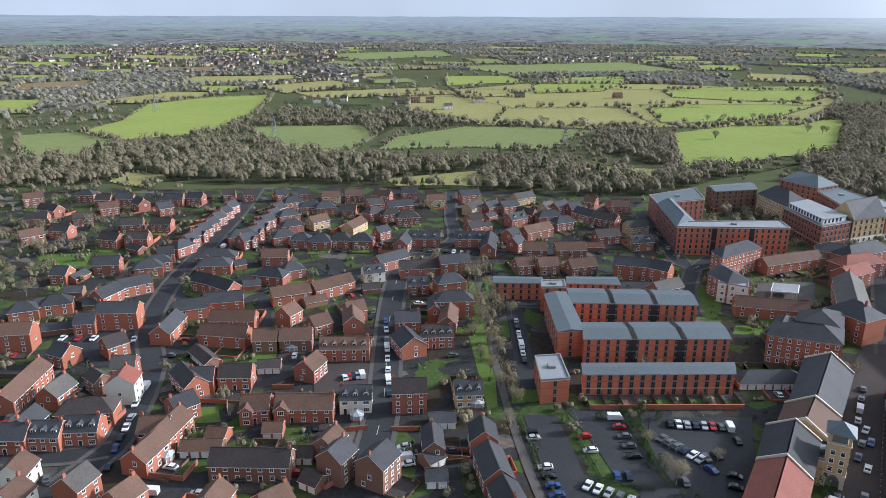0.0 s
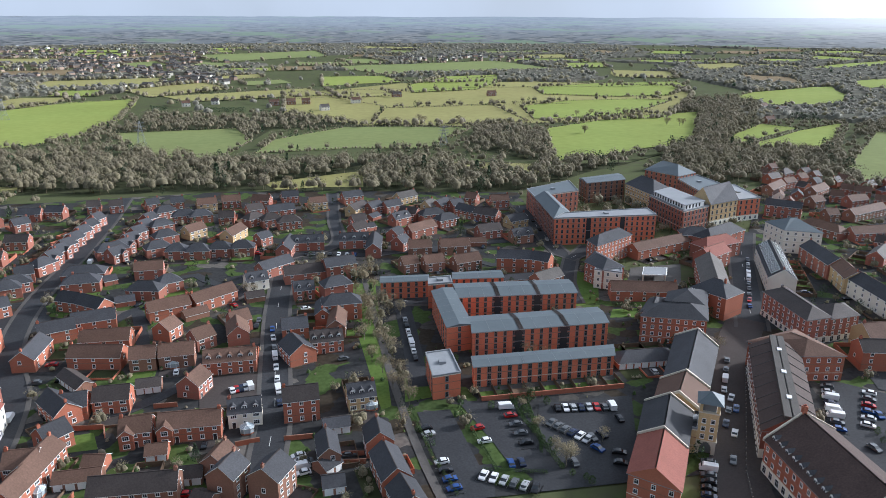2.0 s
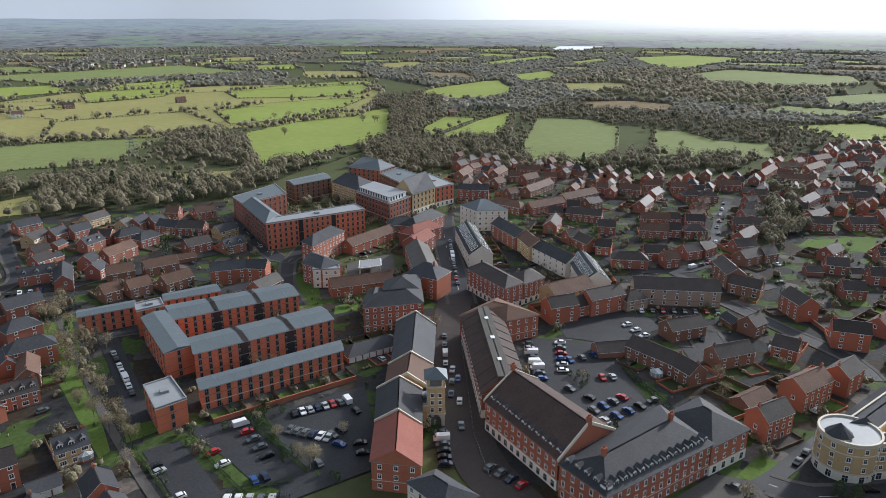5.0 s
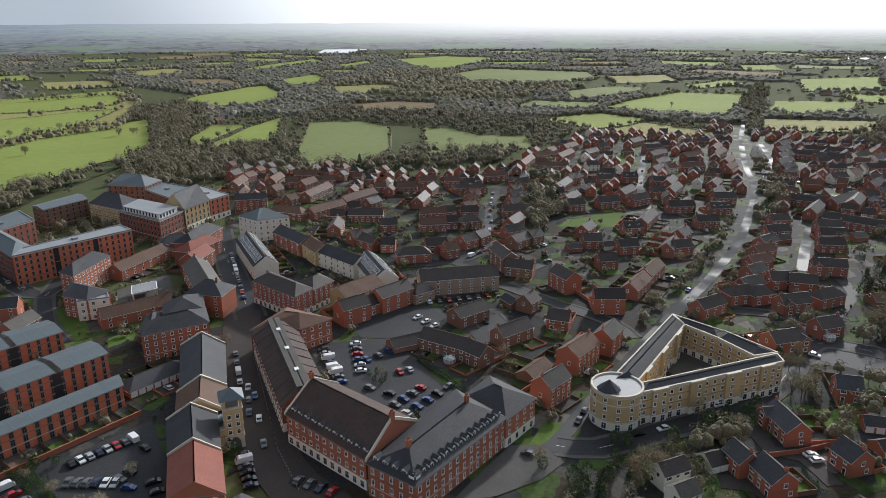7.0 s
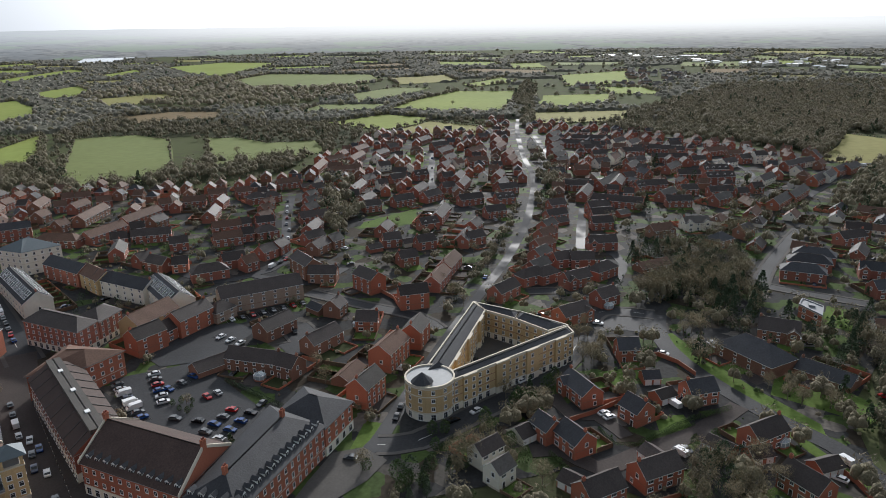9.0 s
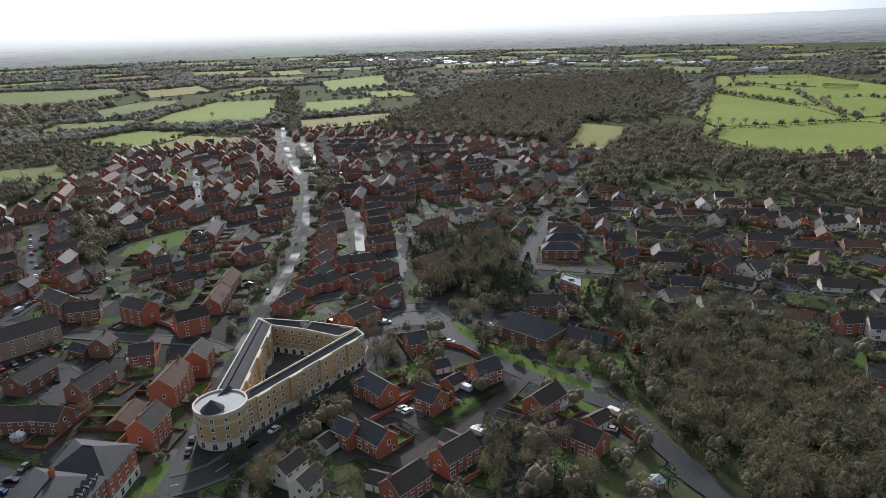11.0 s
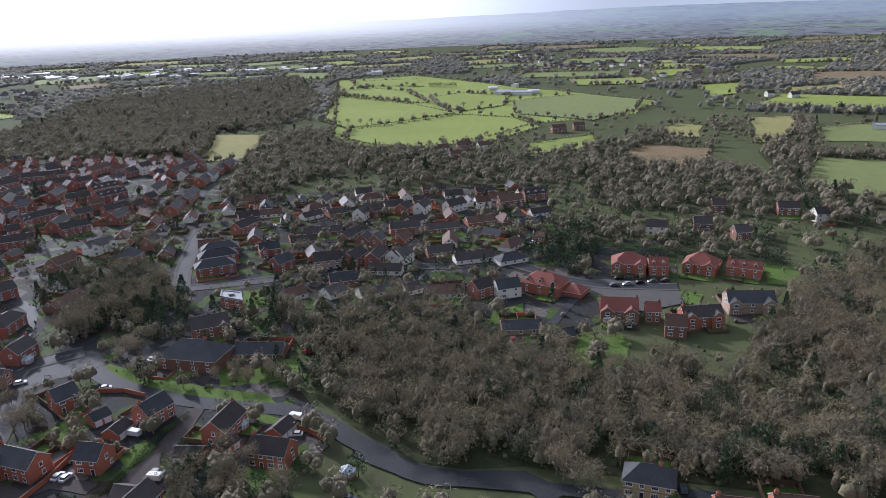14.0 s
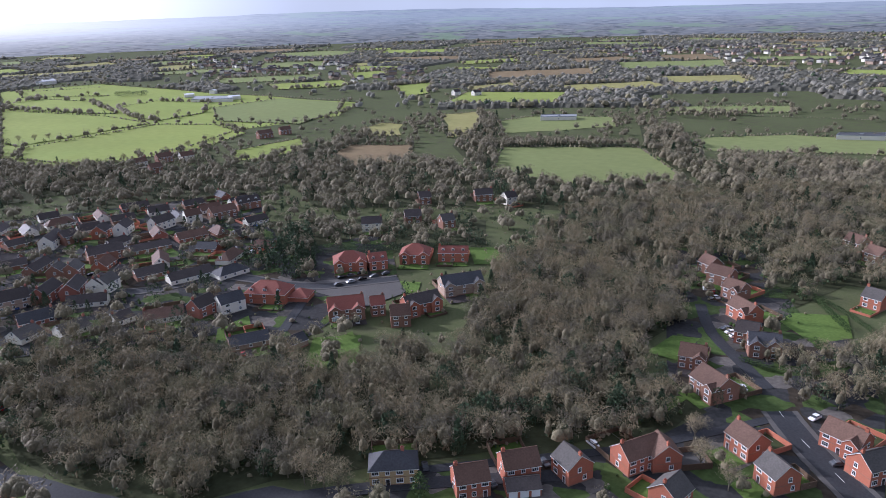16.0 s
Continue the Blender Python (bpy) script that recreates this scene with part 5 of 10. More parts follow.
def canopy():
    """The joined crowns of the far woods: one uneven sheet, open over fields and clearings."""
    rings, q = [], 930.0
    while q < 2415:
        rings.append(q)
        q += 9 + (q - 930) / 190
    cols = 900
    ang = np.linspace(-0.8, 3.25, cols)
    rr = np.repeat(np.array(rings), cols)
    rnd = np.random.default_rng(4)
    aa = np.tile(ang, len(rings)) + rnd.uniform(-0.4, 0.4, len(rr)) * 4.05 / cols
    rr = rr + rnd.uniform(-3.5, 3.5, len(rr))
    x, y = rr * np.sin(aa), rr * np.cos(aa)
    shut = np.zeros(len(x), dtype=bool)
    for f in FIELDS + VILLAGES + SUBURBS:
        shut |= within(f, x, y)
    h = np.empty(len(x))
    for k in range(len(x)):
        p, t = float(x[k]), float(y[k])
        dense = wooded(p, t)
        h[k] = -1.0 if dense < -0.05 or rr[k] < 945 else 4.5 + 3.0 * dense
    tall = np.where(shut | (h < 0), -3.0, h * rnd.uniform(0.5, 1.15, len(x)))
    z = np.array([rise(r, 0) for r in rr]) + tall
    keep = tall > 0
    faces = []
    for i in range(len(rings) - 1):
        for k in range(cols - 1):
            a = i * cols + k
            quad = (a, a + 1, a + cols + 1, a + cols)
            if sum(keep[v] for v in quad) > 0:
                faces.append(quad)
    used = sorted({v for f in faces for v in f})
    index = {v: k for k, v in enumerate(used)}
    me = mesh("far_woods", [(float(x[v]), float(y[v]), float(z[v])) for v in used], [tuple(index[v] for v in f) for f in faces], [HAZED_FLOOR])
    tagged(new("far_woods", me), "far grey-brown winter woods, crowns run together", "woodland", "", "stuff")


def far_country():
    canopy()
    r = random.Random(77)
    px, py = [], []
    ring = 950.0
    while ring < 2400:
        gap = 12.5 + (ring - 950) / 125
        n = int(4.05 * ring / gap)
        for k in range(n):
            a, q = -0.8 + 4.05 * k / n + r.uniform(-0.45, 0.45) * gap / ring, ring + r.uniform(-0.5, 0.5) * gap
            x, y = q * math.sin(a), q * math.cos(a)
            if r.random() < (0.92 if wooded(x, y) > 0.0 else 0.07):
                px.append(x)
                py.append(y)
        ring += gap
    px, py = np.array(px), np.array(py)
    shut = np.zeros(len(px), dtype=bool)
    for f in FIELDS + VILLAGES + MASSED:
        shut |= within(f, px, py)
    built = np.zeros(len(px), dtype=bool)
    for f in SUBURBS:
        built |= within(f, px, py)
    spots = [(float(x), float(y), r.uniform(7, 12)) for x, y, no, town in zip(px, py, shut, built) if not no and (not town or r.random() < 0.22)]
    inner, ring = [], 400.0
    while ring < 960:
        n = int(2 * math.pi * ring / 13)
        for k in range(n):
            a, q = 2 * math.pi * k / n + r.uniform(-0.4, 0.4) * 11 / ring, ring + r.uniform(-6, 6)
            x, y = q * math.sin(a), q * math.cos(a)
            dense = noise.noise((x / 150, y / 150, 7.0)) + 0.5 * noise.noise((x / 50, y / 50, 2.0))
            if dense < 0.12 and r.random() < 0.93 or not free(x, y) or any(inside(f, x, y) for f in FIELDS + VILLAGES + WOODS) or math.pi < a < 5.4:
                continue
            inner.append((x, y, r.uniform(5, 10)))
        ring += 13
    tris, ids = planted(inner, "mid", 0.06, 55)
    tagged(new("copse", soup("copse", tris, [TWIG, TWIG_RED, TWIG_OLIVE, EVERGREEN, TWIG_SHADE], ids)), "scattered bare copses and scrub between fields", "woodland", "", "stuff")
    for k in range(0, len(spots), 4000):
        tris, ids = planted(spots[k:k + 4000], "far", 0.04, k)
        tagged(new("distant_woodland", soup("distant_woodland", tris, [HAZED_WOOD, HAZED_WOOD, TWIG_OLIVE, EVERGREEN, TWIG_SHADE], ids)), "distant bare woodland and hedges", "woodland", "", "stuff")


SUBURBS = []


def suburb(x, y, rx, ry, n, seed, pale=0.4):
    """A distant spread of small houses, too far to tell apart singly."""
    r = random.Random(seed)
    s = Shape()
    SUBURBS.append([(x + rx * 0.9 * math.cos(k * 0.45), y + ry * 0.9 * math.sin(k * 0.45)) for k in range(14)])
    for _ in range(n):
        a, d = r.uniform(0, 6.283), math.sqrt(r.random())
        px, py = x + rx * d * math.cos(a), y + ry * d * math.sin(a)
        if any(inside(f, px, py) for f in FIELDS):
            continue
        t = pose(px, py, rise(px, py) - 0.3, 0, 0, r.uniform(0, 180))
        L, w, h = r.uniform(8, 16), 8, r.uniform(4.8, 5.5)
        m = 0 if r.random() > pale else 2
        s.box(-L / 2, -w / 2, 0, L / 2, w / 2, h, m, t)
        vs = [(-L / 2 - 0.3, -w / 2 - 0.4, h), (L / 2 + 0.3, -w / 2 - 0.4, h), (L / 2 + 0.3, w / 2 + 0.4, h), (-L / 2 - 0.3, w / 2 + 0.4, h), (-L / 2, 0, h + 3), (L / 2, 0, h + 3)]
        s.add([t @ Vector(v) for v in vs], [(0, 1, 5, 4), (2, 3, 4, 5), (1, 2, 5), (3, 0, 4)], 1)
    if s.v:
        # grey-brown walls and grey roofs carry the haze in their colour
        tagged(new("distant_suburb", s.done("distant_suburb", [BRICK["g"], ROOF["m"], BRICK["w"]])), "distant suburb of small brick and rendered houses in haze-muted colours", "houses", "", "stuff")


def works(xa, ya, xb, yb, n, seed):
    """Far long sheds whose metal roofs shine."""
    r = random.Random(seed)
    s = Shape()
    for k in range(n):
        f = (k + r.random()) / n
        x, y = xa + (xb - xa) * f + r.uniform(-45, 45), ya + (yb - ya) * f + r.uniform(-45, 45)
        t = pose(x, y, rise(x, y) - 0.3, 0, 0, r.uniform(60, 120))
        L, w, h = r.uniform(8, 28), r.uniform(7, 14), r.uniform(3.5, 6)
        s.box(-L / 2, -w / 2, 0, L / 2, w / 2, h, 0, t)
        s.add([t @ Vector(v) for v in ((-L / 2, -w / 2, h), (L / 2, -w / 2, h), (L / 2, w / 2, h), (-L / 2, w / 2, h), (-L / 2, 0, h + 1.4), (L / 2, 0, h + 1.4))], [(0, 1, 5, 4), (2, 3, 4, 5), (1, 2, 5), (3, 0, 4)], 1)
    tagged(new("distant_sheds", s.done("distant_sheds", [BRICK["w"], SHEET])), "distant long sheds with pale metal roofs", "sheds", "", "stuff")


def farm(x, y, deg, L, code):
    house(x, y, deg, L, code, detail=1)


def distance_material():
    """The country beyond: patches of wood and field in true perspective, with painted haze, paler with distance and
    towards the sun.
    """
    m = bpy.data.materials.new("painted_haze_distance")
    m.use_nodes = True
    n, l = m.node_tree.nodes, m.node_tree.links
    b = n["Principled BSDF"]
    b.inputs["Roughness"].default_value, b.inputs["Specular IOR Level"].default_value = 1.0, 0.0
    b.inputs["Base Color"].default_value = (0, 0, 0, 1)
    geo = n.new("ShaderNodeNewGeometry")
    def calc(op, *args):
        k = n.new("ShaderNodeMath")
        k.operation = op
        for i, v in enumerate(args):
            if isinstance(v, (int, float)):
                k.inputs[i].default_value = v
            else:
                l.new(v, k.inputs[i])
        return k.outputs[0]
    def ranged(src, lo, hi, a, z):
        r = n.new("ShaderNodeMapRange")
        r.interpolation_type = "SMOOTHSTEP"
        r.inputs["From Min"].default_value, r.inputs["From Max"].default_value, r.inputs["To Min"].default_value, r.inputs["To Max"].default_value = lo, hi, a, z
        l.new(src, r.inputs["Value"])
        return r.outputs["Result"]
    def mixer(f, a, c):
        k = n.new("ShaderNodeMix")
        k.data_type = "RGBA"
        l.new(f, k.inputs["Factor"])
        for key, v in (("A", a), ("B", c)):
            if isinstance(v, tuple):
                k.inputs[key].default_value = (*v, 1)
            else:
                l.new(v, k.inputs[key])
        return k.outputs["Result"]
    axis = n.new("ShaderNodeSeparateXYZ")
    l.new(geo.outputs["Position"], axis.inputs[0])
    reach = n.new("ShaderNodeVectorMath")
    reach.operation = "LENGTH"
    l.new(geo.outputs["Position"], reach.inputs[0])
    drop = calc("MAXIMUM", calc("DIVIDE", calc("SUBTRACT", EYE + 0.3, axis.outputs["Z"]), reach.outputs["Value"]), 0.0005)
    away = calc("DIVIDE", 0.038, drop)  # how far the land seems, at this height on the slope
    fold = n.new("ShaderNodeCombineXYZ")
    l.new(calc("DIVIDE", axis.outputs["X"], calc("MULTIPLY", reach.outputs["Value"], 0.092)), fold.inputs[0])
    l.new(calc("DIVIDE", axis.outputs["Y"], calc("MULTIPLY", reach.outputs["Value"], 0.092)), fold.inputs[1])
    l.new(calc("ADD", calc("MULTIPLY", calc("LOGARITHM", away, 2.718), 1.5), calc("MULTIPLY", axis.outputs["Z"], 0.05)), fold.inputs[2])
    def patches(scale, detail, src=fold.outputs["Vector"]):
        t = n.new("ShaderNodeTexNoise")
        t.inputs["Scale"].default_value, t.inputs["Detail"].default_value, t.inputs["Roughness"].default_value = scale, detail, 0.62
        l.new(src, t.inputs["Vector"])
        return t.outputs["Fac"]
    crowns = patches(7.0, 4)
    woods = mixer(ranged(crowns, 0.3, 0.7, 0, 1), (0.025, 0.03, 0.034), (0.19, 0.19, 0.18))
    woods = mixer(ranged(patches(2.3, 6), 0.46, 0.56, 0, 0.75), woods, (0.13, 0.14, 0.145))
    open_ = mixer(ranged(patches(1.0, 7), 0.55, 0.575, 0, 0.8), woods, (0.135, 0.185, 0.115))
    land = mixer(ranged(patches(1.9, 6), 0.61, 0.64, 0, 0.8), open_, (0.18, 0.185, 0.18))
    d = n.new("ShaderNodeVectorMath")
    d.operation = "DOT_PRODUCT"
    d.inputs[1].default_value = (sx, sy, 0)
    toward = n.new("ShaderNodeVectorMath")
    toward.operation = "NORMALIZE"
    l.new(geo.outputs["Position"], toward.inputs[0])
    l.new(toward.outputs["Vector"], d.inputs[0])
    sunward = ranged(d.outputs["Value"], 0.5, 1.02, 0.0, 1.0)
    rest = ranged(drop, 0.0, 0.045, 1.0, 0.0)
    # haze blended into the emitted colour, whiter towards the sun
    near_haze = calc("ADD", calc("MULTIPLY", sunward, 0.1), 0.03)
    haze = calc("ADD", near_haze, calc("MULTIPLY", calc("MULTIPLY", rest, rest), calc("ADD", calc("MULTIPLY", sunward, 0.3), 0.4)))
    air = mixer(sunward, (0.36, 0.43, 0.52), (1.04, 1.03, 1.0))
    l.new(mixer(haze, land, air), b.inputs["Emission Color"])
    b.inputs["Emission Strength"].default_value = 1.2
    return m


def backdrop():
    """The country beyond everything else under painted haze, up to the last low hills."""
    vs, fs, seg, rows = [], [], 720, 24
    for k in range(seg):
        a = 2 * math.pi * k / seg
        c, s = math.cos(a), math.sin(a)
        top = 120.0 + 7 * noise.noise((c * 5, s * 5, 3.0)) + 3.5 * noise.noise((c * 40, s * 40, 4.0)) + 1.2 * noise.noise((c * 160, s * 160, 5.0)) + 32 * math.exp(-((math.degrees(a) - 134) / 18) ** 2) + 10 * math.exp(-((math.degrees(a) - 95) / 20) ** 2)
        for j in range(rows):
            rad = 2425 + 2225 * j / (rows - 1)
            lift = max(0.0, (rad - 3700) / 990) ** 2 * (top - 117)
            vs.append((rad * s, rad * c, rise(rad, 0) + (2.0 if j else -2.0) + lift))
        vs.append((4690 * s, 4690 * c, top))
    for k in range(seg):
        p, q = k * (rows + 1), (k + 1) % seg * (rows + 1)
        fs += [(p + j, p + j + 1, q + j + 1, q + j) for j in range(rows)]
    tagged(new("backdrop", mesh("backdrop", vs, fs, [distance_material()], smooth=True)), "blue-grey woods and low hills to the horizon with painted haze", "hills", "", "structure")


# ---- gardens ----
def gardens():
    """A back plot behind each house: grass or paving, closed by a fence or a brick wall, with shrubs along it."""
    r = random.Random(9)
    plots = {"lawn": Shape(), "patio": Shape(), "soil": Shape(), "drive": Shape()}
    fences, shrubs, small = {"wood": Shape(), "brick": Shape()}, [], []
    n = 0
    for x, y, deg, L, W, storeys, wall in HOUSES:
        dist = math.hypot(x, y)
        if storeys == 1 and L < 12 or dist > 620:
            continue
        c, s = math.cos(radians(deg)), math.sin(radians(deg))
        def at(u, v, z=0.0):
            return (x + c * u - s * v, y + s * u + c * v, z)
        for side, depth in ((1, r.uniform(7, 11)), (-1, r.uniform(4, 8))):
            units = max(1, round(L / 8.5))
            for k in range(units):
                u0, u1 = -L / 2 + L * k / units, -L / 2 + L * (k + 1) / units
                d = depth
                while d > 2.0:
                    v0, v1 = side * (W / 2 + 0.3), side * (W / 2 + 0.3 + d)
                    if all(free(*at(u0 + (u1 - u0) * i / 4, v0 + (v1 - v0) * j / 3)[:2]) for i in (1, 2, 3) for j in (2, 3)):
                        break
                    d -= 1.5
                if d <= 2.0:
                    continue
                n += 1
                kind = r.choice(("lawn", "lawn", "lawn", "lawn", "patio", "soil", "soil") if y < 80 else ("lawn", "patio", "soil", "soil", "drive")) if side > 0 else r.choice(("drive", "lawn", "lawn") if y < 80 else ("drive", "drive", "lawn", "soil"))
                z = 0.075 + 0.004 * (n % 7)
                q = [at(u0, v0, z), at(u1, v0, z), at(u1, v1, z), at(u0, v1, z)]
                plots[kind].add(q if side > 0 else q[::-1], [(0, 1, 2, 3)])
                for i in (1, 2, 3):
                    for j in (1, 2, 3):
                        mark(*at(u0 + (u1 - u0) * i / 4, v0 + (v1 - v0) * j / 3.3)[:2], 0.1)
                f = fences["brick" if r.random() < 0.3 else "wood"]
                h = r.uniform(1.6, 1.9) if side > 0 else 0.8
                if side > 0 or r.random() < 0.4:
                    for (ua, va), (ub, vb) in (((u0, v0), (u0, v1)), ((u0, v1), (u1, v1)), ((u1, v1), (u1, v0))):
                        a, b = Vector(at(ua, va)), Vector(at(ub, vb))
                        t = (b - a).normalized() * 0.1
                        m = Vector((-t.y, t.x, 0))
                        f.prism([((a - t - m).x, (a - t - m).y), ((b + t - m).x, (b + t - m).y), ((b + t + m).x, (b + t + m).y), ((a - t + m).x, (a - t + m).y)], -0.2, h)
                for _ in range(r.randrange(2, 6)):
                    e = r.random()
                    u, v = (u0 + 0.7 if r.random() < 0.5 else u1 - 0.7, v0 + (v1 - v0) * e) if r.random() < 0.6 else (u0 + (u1 - u0) * e, v1 - side * 0.8)
                    shrubs.append((*at(u, v)[:2], r.uniform(0.9, 2.4)))
                if r.random() < 0.3:
                    small.append((*at((u0 + u1) / 2 + r.uniform(-2, 2), v1 - side * 1.5)[:2], r.uniform(3.5, 6)))
                if kind == "drive" and r.random() < 0.35 and dist < 450:
                    px, py, _ = at((u0 + u1) / 2, v0 + (v1 - v0) * 0.55)
                    if d > 4.5:
                        car(px, py, deg + 90)
    for key, mat, lab in (("lawn", GRASS, "small back lawns"), ("patio", PAVING, "paved back yards"), ("soil", EARTH, "bare garden beds"), ("drive", BLOCKPAVE, "paved drives before the houses")):
        tagged(new("garden", plots[key].done("garden", [mat])), lab, "garden", "", "structure")
    tagged(new("garden_fence", fences["wood"].done("garden_fence", [FENCE])), "weathered brown timber garden fences", "fence", "", "stuff")
    tagged(new("garden_wall", fences["brick"].done("garden_wall", [BRICK["o"]])), "orange-red brick garden walls", "wall", "", "stuff")
    for (xa, xb, ya, yb, count) in ((-330, -60, 210, 480, 900), (-330, 330, 150, 470, 2600), (100, 640, -60, 420, 1700), (200, 620, -360, 60, 2100), (60, 420, -420, -100, 700), (100, 330, -150, 62, 1100)):
        for _ in range(count):
            px, py = r.uniform(xa, xb), r.uniform(ya, yb)
            if free(px, py) and not any(inside(f, px, py) for f in FIELDS):
                if r.random() < (0.2 if py < 60 else 0.24):
                    small.append((px, py, r.uniform(3, 6.5) if py > 60 else r.uniform(5, 10.5)))
                else:
                    shrubs.append((px, py, r.uniform(0.8, 2.6)))
    tris, ids = planted(shrubs, "shrub", 0.6, 3)
    tagged(new("garden_shrubs", soup("garden_shrubs", tris, [TWIG, TWIG_RED, TWIG_OLIVE, HEDGE], ids)), "low garden shrubs, some bare, some evergreen", "shrubs", "", "stuff")
    tris, ids = planted(small, "mid", 0.25, 4)
    tagged(new("garden_trees", soup("garden_trees", tris, [TWIG, TWIG_RED, TWIG_OLIVE, EVERGREEN, TWIG_SHADE], ids)), "small bare garden trees", "trees", "", "stuff")


def roadside(pts, off, gap, lo, hi):
    """Trees and bushes along both sides of a road."""
    r = random.Random(12)
    spots = []
    for side in (-1, 1):
        for (xa, ya), (xb, yb) in zip(pts, pts[1:]):
            d = math.hypot(xb - xa, yb - ya)
            k = r.uniform(0, gap)
            while k < d:
                w = side * (off + r.uniform(0, 5))
                px, py = xa + (xb - xa) * k / d - (yb - ya) / d * w, ya + (yb - ya) * k / d + (xb - xa) / d * w
                if free(px, py):
                    spots.append((px, py, r.uniform(lo, hi)))
                k += gap * r.uniform(0.5, 1.6)
    tris, ids = planted(spots, "mid", 0.12, 9)
    tagged(new("roadside_trees", soup("roadside_trees", tris, [TWIG, TWIG_RED, TWIG_OLIVE, EVERGREEN, TWIG_SHADE], ids)), "bare trees and bushes along the road", "trees", "", "stuff")


def pylon(x, y, h):
    ob = tagged(empty("pylon", x, y), "grey steel lattice electricity pylon in a field", "pylon", "pylons")
    legs, arms = [], []
    def w(z):
        return 3.6 * (1 - z / h) ** 1.2 + 0.5
    for sx in (-1, 1):
        for sy in (-1, 1):
            for k in range(6):
                z0, z1 = h * k / 6, h * (k + 1) / 6
                legs += limb((sx * w(z0), sy * w(z0), z0), (sx * w(z1), sy * w(z1), z1), 0.16, 0.14)
                legs += limb((sx * w(z0), sy * w(z0), z0), (-sx * w(z1), sy * w(z1), z1), 0.08, 0.08)
                legs += limb((sx * w(z0), sy * w(z0), z0), (sx * w(z1), -sy * w(z1), z1), 0.08, 0.08)
    for z in (0.62, 0.76, 0.9):
        for sx in (-1, 1):
            arms += limb((0, 0, h * z), (sx * 5.5, 0, h * z + 0.4), 0.3, 0.1) + limb((0, 0, h * z + 1.4), (sx * 5.5, 0, h * z + 0.4), 0.12, 0.08)
    part("frame", soup("frame", legs, [LEAD]), ob)
    part("cross_arm", soup("cross_arm", arms, [LEAD]), ob)


def row_gardens(xa, ya, xb, yb, depth, n):
    """Narrow back gardens along a row: a brick wall at the end, board fences between, beds, small lawns and pots."""
    r = random.Random(15)
    a, b = Vector((xa, ya)), Vector((xb, yb))
    t = (b - a).normalized()
    out = Vector((t.y, -t.x))
    deg = math.degrees(math.atan2(t.y, t.x))
    wall = new("garden_wall", Shape().box(0, -0.15, -0.1, (b - a).length, 0.15, 1.7).box(-0.02, -0.2, 1.7, (b - a).length + 0.02, 0.2, 1.8).done("garden_wall", [BRICK["o"]]))
    wall.matrix_basis = pose(xa + out.x * depth, ya + out.y * depth, 0, 0, 0, deg)
    tagged(wall, "orange-red brick wall behind the row's gardens", "wall")
    wide = (b - a).length / n
    spots = []
    for k in range(n + 1):
        p = a + t * wide * k
        fence = empty("fence", p.x, p.y, deg - 90)
        tagged(fence, "brown board fence between two small gardens", "fence", "garden fences")
        for m in range(4):
            part("panel", Shape().box(m * depth / 4 + 0.05, -0.03, 0.1, (m + 1) * depth / 4 - 0.05, 0.03, 1.6).done("panel", [FENCE]), fence)
            part("post", Shape().box(m * depth / 4 - 0.05, -0.06, 0, m * depth / 4 + 0.05, 0.06, 1.75).done("post", [FENCE]), fence)
        if k == n:
            break
        kind = r.choice(("lawn", "lawn", "bed", "deck"))
        c = p + t * wide / 2 + out * depth * 0.62
        bed = new("lawn" if kind == "lawn" else "bed" if kind == "bed" else "deck", Shape().box(-wide / 2 + 0.3, -depth * 0.3, 0, wide / 2 - 0.3, depth * 0.3, 0.14).done(kind, [{"lawn": GRASS, "bed": EARTH, "deck": FENCE}[kind]]))
        bed.matrix_basis = pose(c.x, c.y, 0.08, 0, 0, deg)
        tagged(bed, {"lawn": "small square of garden grass", "bed": "bare dug garden bed", "deck": "brown timber garden deck"}[kind], kind, "row gardens", "structure")
        for _ in range(r.randrange(3, 7)):
            e = p + t * r.uniform(0.4, wide - 0.4) + out * depth * r.choice((r.uniform(0.3, 0.95), 0.9))
            spots.append((e.x, e.y, r.uniform(0.7, 2.2)))
    tris, ids = planted(spots, "shrub", 0.6, 8)
    tagged(new("garden_plants", soup("garden_plants", tris, [TWIG, TWIG_RED, TWIG_OLIVE, HEDGE], ids)), "small shrubs in the row's gardens", "shrubs", "", "stuff")


def brick_wall(pts, h):
    """A garden wall along a line, with a coping on each straight run."""
    ob = tagged(empty("garden_wall", *pts[0]), "orange-red brick garden wall beside the road", "wall", "garden walls")
    for (xa, ya), (xb, yb) in zip(pts, pts[1:]):
        L, deg = math.hypot(xb - xa, yb - ya), math.degrees(math.atan2(yb - ya, xb - xa))
        m = pose(xa - pts[0][0], ya - pts[0][1], 0, 0, 0, deg)
        part("run", Shape().box(-0.11, -0.11, -0.1, L + 0.11, 0.11, h).done("run", [BRICK["o"]]), ob, m)
        part("coping", Shape().box(-0.15, -0.16, h, L + 0.15, 0.16, h + 0.08).done("coping", [BRICK["c"]]), ob, m)


def join_far_houses():
    me = mesh("distant_houses", FAR["v"], FAR["f"], FARMATS, FAR["m"])
    tagged(new("distant_houses", me), "far rows of small brick houses with dark roofs", "houses", "", "stuff")

